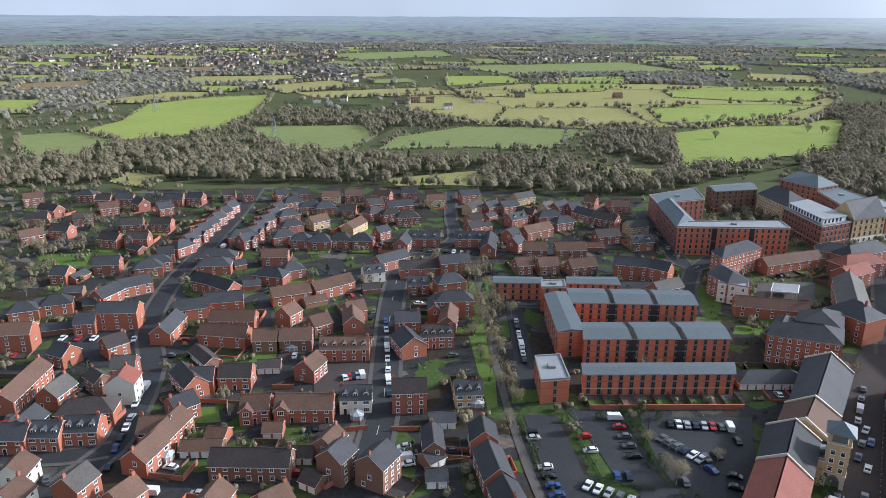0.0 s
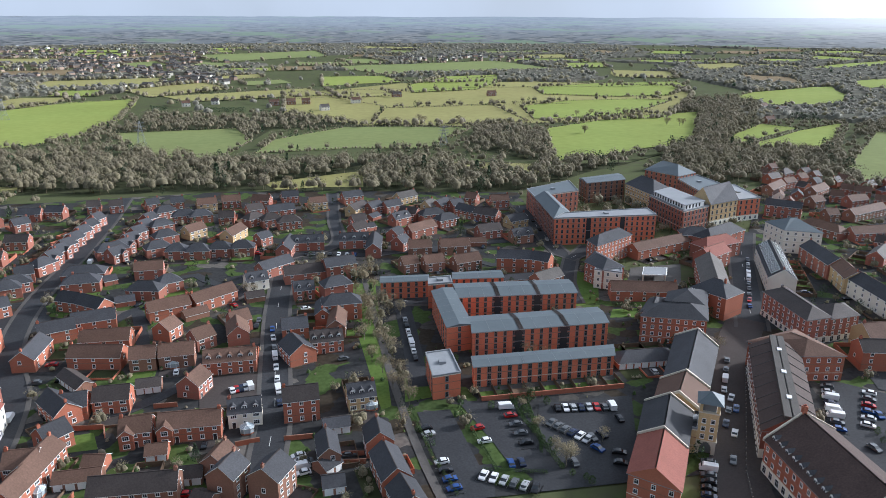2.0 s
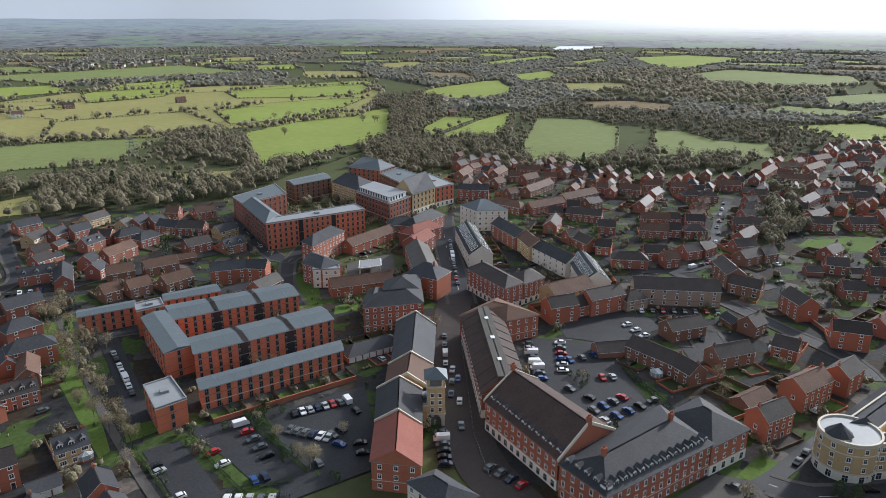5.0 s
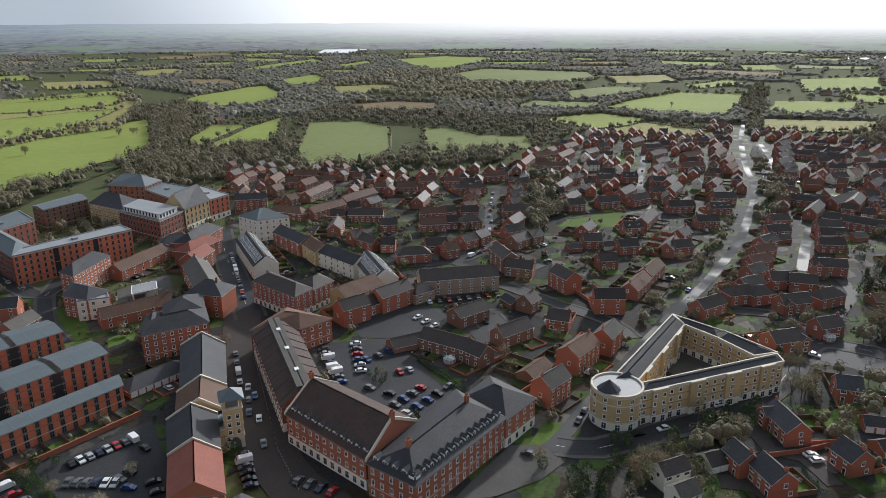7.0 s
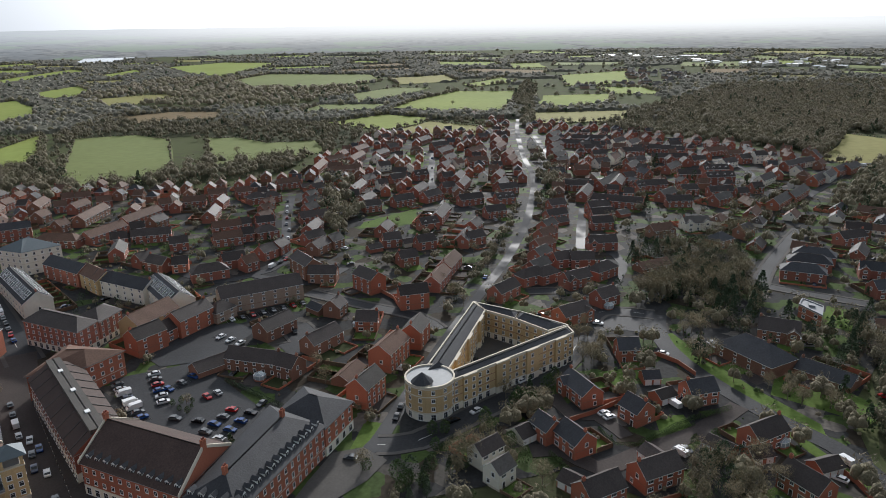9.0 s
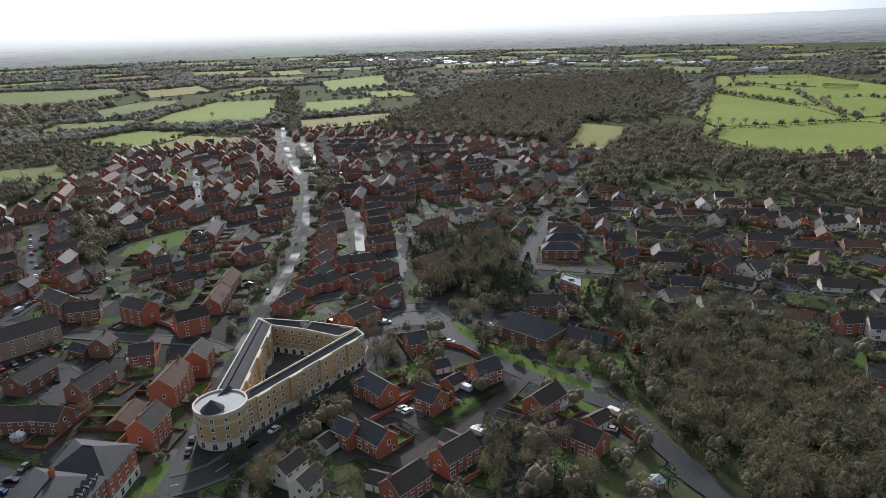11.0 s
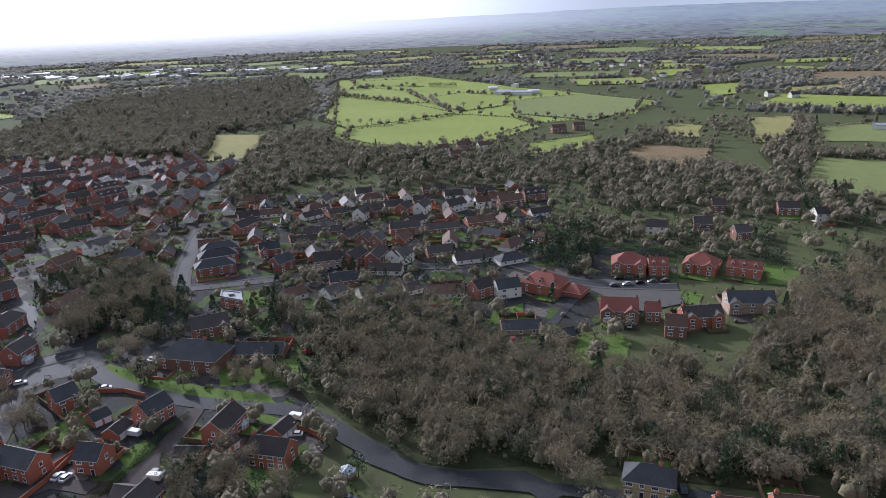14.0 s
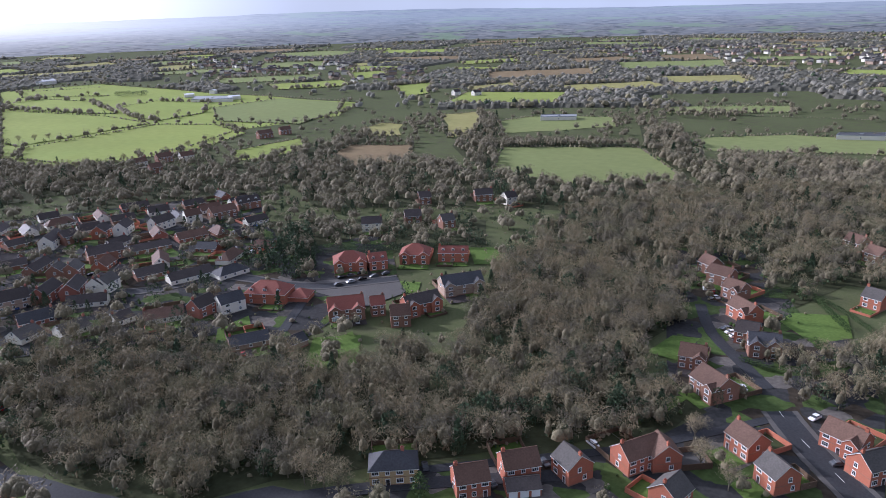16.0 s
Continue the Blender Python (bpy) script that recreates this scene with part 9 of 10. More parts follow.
house(528.3, -4.1, -61, 18.3, "2rb", detail=0)
house(528.1, -18.3, -60, 8.5, "2rb", detail=0)
house(548.8, -28.4, -59, 8.0, "2rb", detail=0)
house(650.4, -59.2, -35, 24.9, "2rb", detail=0)
house(666.1, -70.7, -38, 14.0, "2wb", detail=0)
house(581.9, -35.6, -25, 23.1, "2wb", detail=0)
house(511.4, -41.8, -20, 29.2, "2om", detail=0)
house(537.9, -54.1, -20, 33.6, "2om", detail=0)
house(595.9, -73.3, -23, 28.0, "2ob", detail=0)
house(609.7, -81.4, -19, 22.0, "2wb", detail=0)
house(637.4, -93.1, -25, 25.7, "2ob", detail=0)
house(649.0, -102.2, -26, 23.3, "2ob", detail=0)
house(557.8, 75.1, -61, 10.6, "2rb", detail=0)
house(533.8, 45.4, -60, 26.6, "2rb", detail=0)
house(507.8, 31.0, -22, 18.6, "2rm", detail=0)
house(505.5, -4.8, -30, 17.6, "2rm", detail=0)
house(522.2, 96.0, -67, 20.5, "2rb", detail=0)
house(538.7, 75.9, -13, 39.1, "2rm", detail=0)
house(476.9, 60.0, -95, 33.6, "2rb", detail=0)
house(490.8, 21.8, -72, 16.8, "2rb", detail=0)

house(284.5, -29.1, -94, 14.7, "2cbg", 10, detail=1)
house(306.0, -69.9, -80, 10.2, "1wtu", 9, detail=1)
house(299.0, -87.0, -72, 10.5, "1wmu", 9, detail=1)
house(289.6, -101.7, -86, 12.0, "1wmu", 9, detail=1)
house(339.7, -97.0, -104, 13.6, "2gb", 10, detail=1)
house(336.3, -110.6, -48, 14.7, "2rb", detail=1)
house(331.3, -120.7, -41, 14.7, "2rb", detail=1)
house(326.2, -129.9, -50, 9.0, "2wb", detail=1)
house(391.0, -51.5, -97, 20.5, "2rsh", 9, detail=1)
house(378.3, -48.1, -92, 20.2, "2rsh", 9, detail=1)
house(361.8, -43.9, -93, 20.3, "2rsh", 9, detail=1)
house(374.8, -74.9, -92, 11.3, "2rsg", detail=1)
house(348.5, -75.2, -61, 10.8, "2rs", detail=1)
house(398.8, -112.8, -103, 22.9, "1cbu", detail=1)
house(439.2, -117.6, -76, 13.6, "1wbu", detail=1)
house(436.3, -134.2, -89, 12.6, "1cbu", detail=1)
house(477.0, -138.6, -43, 13.5, "1wbu", detail=1)
house(421.7, -147.2, -41, 19.2, "2wb", detail=0)
house(419.3, -155.3, -82, 9.4, "2cb", detail=0)
house(431.5, -73.1, -51, 16.7, "2rb", detail=0)
house(450.6, -79.4, -90, 13.4, "2cb", detail=0)
house(436.8, 8.8, -60, 16.0, "2wmG", 9, detail=1)
house(404.5, -5.5, -34, 12.8, "2csh", 10, detail=1)
house(414.0, 27.0, -50, 14.0, "2ctg", 9, detail=1)
house(354.0, 25.5, -42, 19.0, "1ctu", 8, detail=1)
house(428.3, -18.5, -26, 12.1, "2cb", detail=0)
house(361.5, -125.9, -48, 8.0, "2cm", detail=1)
house(357.7, -131.8, -45, 8.7, "2cm", detail=1)
house(411.1, -184.3, -47, 13.4, "2wb", detail=0)
house(413.9, -172.4, -49, 10.2, "2ob", detail=0)
house(402.2, -203.9, -74, 15.0, "2wbg", detail=0)
house(399.1, -222.9, -102, 10.3, "2wt", detail=0)
house(391.4, -239.6, -96, 17.4, "2ct", detail=0)
house(398.0, -263.0, -100, 16.5, "2cbd", detail=1)
house(371.4, -154.6, -102, 18.0, "2cb", detail=1)
house(365.9, -176.7, -103, 21.2, "1cbu", detail=1)
house(366.1, -202.2, -101, 17.2, "1rtu", 9, detail=1)
house(344.9, -221.2, -85, 8.5, "1cbu", detail=1)
house(325.1, -133.1, -60, 10.2, "2wm", detail=1)
house(326.5, -155.6, -101, 15.3, "1cbu", 9, detail=1)
house(307.1, -165.7, -101, 21.2, "1wbu", 9, detail=1)
house(295.3, -180.9, -93, 15.5, "1wshu", 9, detail=1)
house(283.4, -119.4, -87, 8.4, "1wbu", detail=1)
house(271.1, -132.1, -117, 15.8, "1wtu", 9, detail=1)
house(262.8, -145.3, -80, 10.4, "2rb", detail=1)
house(256.5, -155.0, -100, 10.9, "2ws", detail=1)
house(252.5, -173.0, -150, 19.0, "2oehd", 12, detail=1)
house(241.6, -181.9, -150, 9.0, "1oeh", 9, detail=1)
house(253.8, -222.9, -130, 16.0, "2oehG", 12, detail=1)
house(242.7, -231.3, -125, 9.0, "2oed", detail=1)
house(211.3, -181.6, -128, 15.0, "2ceG", 11, detail=1)
house(202.5, -191.5, -128, 6.0, "2ce", 7, detail=1)
house(220.9, -139.5, -116, 15.2, "1gsu", detail=1)
house(205.9, -149.7, -95, 7.5, "1gs", 7, detail=1)

house(234.6, -251.0, -145, 15.0, "2oehG", 12, detail=1)
house(219.0, -262.5, -145, 15.0, "2oed", 7, detail=1)
house(189.7, -232.0, -122, 19.0, "2gsG", 10, detail=1)
house(187.5, -189.7, -132, 8.0, "2ct", detail=1)
house(189.1, -204.1, -112, 16.5, "2obG", detail=1)
house(283.3, -301.8, -131, 10.3, "2cb", detail=0)
house(292.3, -276.0, -134, 11.6, "2wb", detail=1)
house(279.9, -368.1, -131, 11.6, "2cb", detail=0)
house(260.9, -371.2, -111, 8.0, "2wb", detail=0)
house(308.2, -340.1, -123, 8.0, "2cb", detail=0)
house(260.1, -306.0, -115, 8.0, "2cm", detail=1)
house(118.7, -114.6, -136, 12.9, "2ysh")
house(98.8, -123.1, -128, 9.0, "2ot")
house(92.3, -136.1, -128, 9.8, "2ot")
house(87.8, -131.1, -133, 9.1, "1ob", 6)
house(81.0, -145.1, 156, 8.0, "2om")
house(69.5, -160.3, -115, 11.7, "2ot")
house(64.1, -164.5, 136, 8.0, "2ot")
house(55.3, -149.7, -97, 8.1, "2om")
house(47.8, -184.5, 152, 9.4, "2ot")
house(36.8, -174.2, 146, 8.0, "2om")
house(26.5, -202.3, 165, 10.8, "2otg")
house(18.6, -192.9, -122, 8.9, "2om")
house(79.5, -225.3, -166, 9.0, "2ctg")
house(66.7, -210.4, 151, 11.7, "2ctg", 10)
house(109.4, -320.9, 152, 8.0, "2ct", detail=1)
house(99.8, -309.9, 171, 10.8, "2ct", detail=1)
house(88.8, -295.8, 162, 9.4, "2ctg", detail=1)
house(78.5, -275.7, 149, 12.1, "2otg", detail=1)
house(71.0, -256.0, -171, 8.0, "2ob", detail=1)
house(63.2, -249.5, -156, 11.2, "2csG", detail=1)
house(62.0, -394.4, 151, 9.7, "2ct", detail=1)
house(50.6, -379.5, 148, 9.4, "2ct", detail=1)
house(40.3, -318.8, 165, 8.1, "2om", detail=1)

# ---- trees, hedges and cars ----
row_gardens(47.0, 208.3, 96.8, 209.1, 8.6, 9)
ESTATE = [[p for p in VILLAGES[1]], [(889.2, 288.7), (854.6, 146.8), (717.9, -95.0), (600.0, -70.0), (520.0, 20.0), (430.0, 30.0), (340.0, 60.0), (300.0, 80.0)]]
for ground_of in ESTATE:
    infill(ground_of, 17.0, 500)
infill([(520, -20), (500, -130), (432, -290), (310, -215), (290, -110), (350, -30), (430, 20)], 24.0, 300, 0.4, 1)
gardens()
wood([(-346.2, 500.3), (-267.0, 514.7), (-196.5, 529.9), (-150.1, 518.4), (-70.0, 522.2), (-35.4, 514.7), (-39.3, 576.3), (-47.1, 620.2), (-93.0, 625.5), (-197.9, 696.2), (-298.6, 696.2), (-358.8, 612.5), (-395.0, 576.3)], 9, "mid", 8, 14, 0.05)
wood([(-39.6, 514.7), (27.1, 500.3), (70.4, 486.6), (139.5, 483.3), (172.3, 505.6), (208.8, 537.8), (269.6, 576.3), (185.3, 576.3), (152.4, 595.1), (47.6, 612.5), (-46.6, 612.5)], 8.5, "mid", 8, 14, 0.05)
wood([(176.0, 576.3), (264.9, 576.3), (359.0, 639.1), (424.8, 752.2), (529.2, 933.1), (577.9, 930.7), (330.2, 514.7), (319.8, 565.1), (299.4, 599.9), (231.2, 550.0)], 8.5, "mid", 8, 14, 0.05)
wood([(-233.3, 759.9), (-218.6, 938.6), (-104.0, 910.7), (58.2, 968.3), (56.6, 826.5), (-54.7, 817.6), (-72.5, 730.2), (-115.1, 783.6)], 10, "mid", 7, 12, 0.05)
wood([(160.1, 752.2), (197.7, 783.6), (249.1, 767.6), (197.6, 585.5), (177.9, 599.9), (134.0, 677.1)], 9, "mid", 8, 14, 0.05)
wood([(10.3, 338.3), (22.4, 338.3), (27.1, 233.0), (27.4, 191.4), (19.2, 188.2), (13.7, 233.0)], 6, "near", 6, 10, 0.05)
wood([(238.5, 483.6), (351.5, 666.6), (389.1, 637.5), (487.6, 756.6), (458.1, 687.1), (389.9, 627.7), (422.5, 602.5), (506.7, 622.0), (439.5, 513.5), (486.4, 440.0), (554.2, 457.2), (573.2, 391.2), (611.9, 380.3), (519.9, 348.0), (423.6, 407.5), (393.4, 416.5), (340.8, 486.5)], 9, "mid", 8, 14, 0.05)
wood([(529.6, 997.3), (640.4, 1008.7), (601.3, 900.4), (482.0, 760.9), (399.1, 653.7), (431.3, 800.0)], 9, "mid", 8, 14, 0.05)
wood([(471.4, 597.9), (617.0, 727.7), (766.9, 816.8), (897.8, 758.9), (800.0, 624.6), (787.3, 525.8), (747.7, 360.8), (602.7, 368.4), (648.4, 437.4), (669.2, 571.7), (636.6, 596.9), (599.8, 690.6)], 10, "mid", 7, 12, 0.05)
wood([(907.2, 1029.9), (1244.8, 1140.5), (1378.9, 933.1), (1171.2, 576.2), (928.0, 642.2), (891.7, 865.9)], 14, "far", 9, 13, 0.05)
wood([(458.1, 280.4), (545.5, 317.0), (532.0, 292.2), (455.6, 251.8), (401.7, 214.9), (348.1, 200.4), (386.1, 235.6)], 7, "mid", 8, 14, 0.05)
wood([(541.8, 136.8), (661.5, 160.7), (601.0, 123.4), (522.5, 105.2), (453.0, 102.0), (462.5, 111.2)], 7, "mid", 8, 12, 0.05)
wood([(290.7, 102.8), (353.5, 109.4), (402.5, 110.2), (378.3, 99.8), (320.9, 98.1), (284.3, 95.3)], 8, "near", 6, 9, 0.05)
wood([(1153.5, 324.9), (1422.0, 373.8), (1336.8, 331.5), (926.3, 234.3), (805.2, 210.4), (939.0, 261.6)], 9, "mid", 8, 14, 0.05)
wood([(840.2, 133.2), (980.3, 126.4), (1434.0, -15.2), (1365.7, -190.4), (1148.0, -210.2), (924.8, -173.2), (887.1, -119.1), (714.3, -85.5), (763.1, -55.5), (787.1, 41.3), (808.2, 115.3)], 10, "mid", 9, 14, 0.05)
wood([(1095.8, 87.5), (1464.5, -132.3), (1553.1, -416.0), (1136.0, -341.9), (880.5, -212.4), (881.3, -132.5), (707.6, -93.5), (792.3, -17.3), (1005.4, 28.9)], 10, "mid", 9, 14, 0.05)
wood([(840.4, -181.5), (812.5, -237.3), (656.8, -231.8), (608.1, -280.9), (550.4, -214.2), (553.0, -146.6), (498.9, -93.3), (500.4, -64.1), (623.6, -102.2), (675.0, -128.0)], 8.5, "mid", 8, 13, 0.08)
wood([(656.8, -231.8), (528.2, -356.7), (550.4, -484.6), (587.8, -559.1), (411.6, -397.9), (436.6, -332.7), (425.2, -289.4), (467.9, -225.9), (491.1, -191.4)], 10, "mid", 7, 12, 0.12)
wood([(287.0, -59.3), (281.9, -110.7), (252.0, -131.7), (228.8, -132.0), (204.9, -145.6), (181.6, -138.6), (170.8, -177.7), (124.1, -135.0), (151.3, -76.6), (162.5, -64.6), (189.7, -56.2), (209.6, -52.1), (245.3, -56.9)], 6.5, "near", 7, 12, 0.06)
wood([(242.7, -76.7), (220.0, -102.9), (187.3, -102.8), (192.3, -134.8), (170.4, -128.4), (180.1, -163.0), (153.2, -179.9), (172.7, -219.4), (196.9, -274.3), (176.3, -308.9), (123.2, -275.2), (92.3, -213.8), (96.6, -187.8), (96.8, -164.2), (117.1, -127.1), (135.5, -101.1), (158.3, -77.9), (190.5, -62.2)], 6.2, "near", 7, 12, 0.06)
wood([(192.2, -263.4), (217.8, -370.1), (177.9, -447.7), (122.5, -502.9), (69.8, -519.4), (46.0, -377.7), (79.4, -344.2), (118.5, -326.1), (97.0, -265.7), (101.6, -223.9), (125.0, -195.1), (162.0, -217.9)], 7, "near", 8, 13, 0.05)
wood([(184.1, -482.3), (196.0, -595.3), (130.4, -608.7), (85.4, -612.1), (69.8, -519.4), (150.3, -475.1)], 8, "mid", 9, 14, 0.05)
wood([(349.8, -749.4), (282.2, -697.2), (191.4, -545.1), (192.5, -498.0), (274.4, -602.7)], 9, "mid", 8, 14, 0.05)
wood([(450.0, -331.8), (479.4, -391.1), (394.6, -444.0), (326.0, -447.5), (258.4, -438.0), (187.4, -490.5), (174.9, -440.7), (221.2, -375.7), (264.7, -363.1), (315.8, -320.2), (360.0, -290.4)], 9, "mid", 7, 12, 0.12)
wood([(430.2, -552.7), (286.2, -615.9), (278.7, -600.1), (393.5, -531.3)], 6, "mid", 7, 10, 0.05)
wood([(552.9, -723.1), (490.0, -673.1), (332.3, -456.2), (365.9, -461.9), (429.6, -516.7)], 9, "mid", 8, 12, 0.05)
wood([(75.4, -255.5), (50.4, -251.2), (29.3, -278.1), (20.8, -227.5), (42.2, -219.4), (59.8, -186.0), (70.0, -189.8), (68.2, -208.2), (49.7, -222.3)], 9, "near", 6, 10, 0.15)
wood([(340.5, 15.4), (298.9, -20.0), (345.4, -24.5), (415.8, -3.9), (460.1, -35.5), (515.3, -24.0), (398.9, 16.0), (417.1, 35.9), (355.4, 35.5)], 8, "near", 7, 11, 0.3)
wood([(153.8, 64.7), (182.5, 67.3), (185.8, 58.2), (174.5, 46.0), (160.8, 44.3)], 8, "near", 6, 9, 0.3)
wood([(158.8, -0.7), (189.9, -6.1), (189.4, -20.0), (174.6, -29.5), (158.2, -30.9), (147.8, -25.6)], 7, "near", 6, 10, 0.1)
wood([(78.8, -157.3), (81.4, -182.4), (76.5, -232.3), (68.1, -211.7), (68.3, -181.4), (66.3, -165.1)], 8, "near", 7, 10, 0.1)
wood([(-209.9, 299.8), (-311.7, 464.3), (-272.2, 435.5), (-218.4, 386.8), (-213.1, 409.8), (-183.0, 366.0), (-196.4, 338.3), (-186.7, 299.8)], 13, "near", 6, 9, 0.05)
wood([(-266.6, 376.1), (-355.5, 514.7), (-188.1, 505.6), (-182.1, 488.3), (-270.1, 480.0), (-300.2, 464.3)], 12, "mid", 6, 9, 0.1)
wood([(381.7, 335.1), (373.4, 207.3), (327.8, 174.2), (326.7, 210.1), (314.1, 285.6)], 14, "mid", 5, 7, 0.1)
wood([(331.1, 186.7), (390.2, 185.0), (376.1, 163.5), (364.8, 125.5), (334.1, 134.8), (297.1, 141.9)], 11, "mid", 5, 8, 0.25)
wood([(527.9, -42.0), (473.9, -184.7), (419.3, -328.9), (288.3, -230.9), (285.2, -112.0), (345.4, -24.5)], 12, "mid", 5, 8, 0.35)
wood([(300.7, -192.5), (324.0, -210.0), (319.8, -254.5), (268.1, -215.8), (260.2, -192.9)], 6, "mid", 7, 11, 0.95)
wood([(390.9, -221.1), (338.5, -272.2), (250.8, -332.2), (217.8, -288.4), (294.1, -234.7), (331.8, -184.9)], 9, "mid", 6, 9, 0.4)
wood([(91.7, -326.0), (88.9, -379.1), (52.5, -416.1), (33.3, -342.5), (54.5, -339.6), (65.2, -300.0), (81.1, -307.8)], 8, "near", 7, 11, 0.1)
wood([(66.4, -253.2), (49.6, -262.9), (31.0, -288.5), (18.8, -245.8), (39.4, -221.5), (56.8, -216.9)], 7, "near", 6, 10, 0.1)
wood([(101.8, -131.0), (91.9, -159.4), (86.4, -196.7), (87.2, -220.9), (74.7, -196.6), (82.8, -170.2), (92.5, -148.2)], 6, "near", 6, 10, 0.3)
wood([(229.5, 67.4), (213.6, 48.5), (205.1, 38.8), (189.3, 42.6), (185.7, 52.4)], 9, "near", 5, 8, 0.5)
wood([(179.1, 52.3), (177.4, 39.7), (158.6, 29.0), (152.9, 44.4)], 8, "near", 5, 8, 0.5)
wood([(182.3, 2.0), (198.2, -17.4), (192.6, -26.1), (173.1, -22.2), (164.6, 0.8)], 7, "near", 6, 9, 0.2)
wood([(264.4, 44.5), (268.2, 33.8), (242.9, 29.9), (235.6, 37.0)], 8, "near", 6, 9, 0.2)
wood([(350.7, 26.5), (406.9, -22.0), (320.7, -24.7), (298.4, 0.3), (306.0, 17.2)], 8, "near", 7, 10, 0.35)
wood([(307.9, -26.5), (324.0, -72.5), (276.6, -64.6), (287.9, -37.9)], 11, "near", 6, 9, 0.4)
wood([(232.0, 62.0), (268.0, 53.0), (262.0, 46.0), (226.0, 44.0), (196.0, 54.0), (190.0, 62.0)], 5.5, "near", 5, 9, 0.45)
wood([(146.0, 74.0), (162.0, 66.0), (182.0, 58.0), (176.0, 50.0), (150.0, 58.0), (138.0, 70.0)], 6, "near", 4, 8, 0.6)
wood([(172.0, -2.0), (202.0, -2.0), (200.0, -12.0), (178.0, -22.0)], 6, "near", 5, 8, 0.45)
wood([(305.0, 30.0), (330.0, 22.0), (352.0, 8.0), (372.0, -8.0), (350.0, -26.0), (322.0, -2.0), (308.0, 14.0)], 6, "near", 9, 14, 0.1)
wood([(360.0, -22.0), (372.0, 6.0), (398.0, 8.0), (424.0, -24.0)], 8, "near", 7, 12, 0.35)
wood([(330.0, 48.0), (352.0, 46.0), (372.0, 34.0), (352.0, 34.0)], 7, "near", 5, 9, 0.4)
wood([(122.5, -119.5), (106.5, -138.0), (91.0, -155.5), (75.5, -174.0), (69.0, -192.0), (76.0, -199.0), (86.0, -203.5), (95.0, -219.0), (110.0, -215.0), (118.0, -190.0), (112.0, -165.0), (130.0, -135.0), (134.0, -112.0)], 5.6, "near", 8, 12, 0.22)
wood([(104.0, -290.0), (98.0, -258.0), (102.0, -243.0), (112.0, -240.0), (116.0, -285.0)], 6, "near", 8, 11, 0.1)
wood([(93.5, 301.3), (101.8, 290.4), (76.8, 204.0), (57.2, 184.6), (51.6, 191.8)], 9, "near", 5, 8, 0.2)
brick_wall([(248.3, 20.9), (253.0, 13.6), (248.8, 6.2), (241.2, -0.2)], 1.7)
brick_wall([(195.9, -40.1), (191.1, -43.6), (183.6, -46.7)], 1.7)
brick_wall([(196.2, 35.2), (203.1, 29.0), (212.4, 22.7)], 1.7)
brick_wall([(164.8, 5.1), (170.7, -1.4), (167.7, -0.8)], 1.7)
brick_wall([(257.0, 71.6), (259.8, 64.0), (256.4, 56.9)], 1.7)
brick_wall([(278.4, 141.0), (270.7, 128.5), (272.3, 121.1)], 1.7)
clipped_hedge([(188.8, 13.7), (198.1, 7.3), (209.0, 0.1), (220.3, -11.9)], 2.2, False)
clipped_hedge([(175.7, 36.9), (168.6, 28.9)], 2.2, False)
clipped_hedge([(223.7, -0.0), (230.7, -5.4), (221.8, -6.7)], 2.2, False)
clipped_hedge([(82.7, -305.9), (68.2, -320.7)], 2.2, False)
clipped_hedge([(60.0, -314.7), (46.6, -302.5), (35.6, -290.9)], 2.2, False)
clipped_hedge([(51.2, -270.0), (43.3, -264.4), (37.9, -260.3)], 2.2, False)
clipped_hedge([(65.7, -239.2), (59.1, -236.4), (54.7, -237.2)], 2.2, False)
clipped_hedge([(285.0, -223.5), (268.5, -237.0), (249.2, -254.4)], 4, True)
brick_wall([(-102.2, 184.8), (-100.8, 196.6)], 1.6)
brick_wall([(-81.0, 203.0), (-70.2, 202.4), (-68.7, 197.2)], 1.6)
brick_wall([(-82.9, 164.2), (-70.5, 162.1), (-69.1, 169.7)], 1.6)
brick_wall([(-57.8, 212.4), (-50.7, 212.5)], 1.6)
brick_wall([(-15.7, 187.0), (-7.3, 187.1)], 1.6)
brick_wall([(-0.7, 176.5), (7.2, 176.0)], 1.6)
brick_wall([(-1.1, 172.7), (7.4, 171.7)], 1.6)
brick_wall([(-37.9, 160.9), (-31.2, 158.8), (-25.7, 165.2)], 1.6)
brick_wall([(-29.7, 186.3), (-23.0, 187.6)], 1.6)
clipped_hedge([(-221.9, 989.6), (-209.6, 981.4), (-197.3, 972.9)], 9, True)
clipped_hedge([(-152.5, 977.0), (-126.2, 970.0), (-99.6, 968.4)], 7, True)
clipped_hedge([(565.0, 790.3), (578.0, 781.2), (597.1, 781.7)], 11, True)
clipped_hedge([(-79.3, 946.6), (-52.9, 950.3)], 5, True)
clipped_hedge([(1188.5, -557.8), (1155.8, -598.2)], 8, True)
clipped_hedge([(289.5, -230.9), (250.3, -260.8), (215.4, -290.1)], 4, True)
clipped_hedge([(79.1, -302.8), (70.0, -309.5)], 3, False)
clipped_hedge([(62.1, -313.6), (52.1, -298.8), (42.2, -285.1)], 3, False)
clipped_hedge([(50.5, -266.8), (38.8, -255.7)], 2.5, False)
clipped_hedge([(67.5, -238.3), (55.4, -237.1)], 2.5, False)
clipped_hedge([(299.6, 9.7), (284.6, -18.6)], 3.5, True)
clipped_hedge([(23.8, 194.0), (26.5, 170.9), (30.3, 153.8)], 1.6, False)
clipped_hedge([(38.9, 195.3), (41.2, 176.4), (43.3, 161.3)], 1.6, False)
clipped_hedge([(61.4, 195.3), (60.0, 176.4), (57.8, 168.3)], 1.6, False)
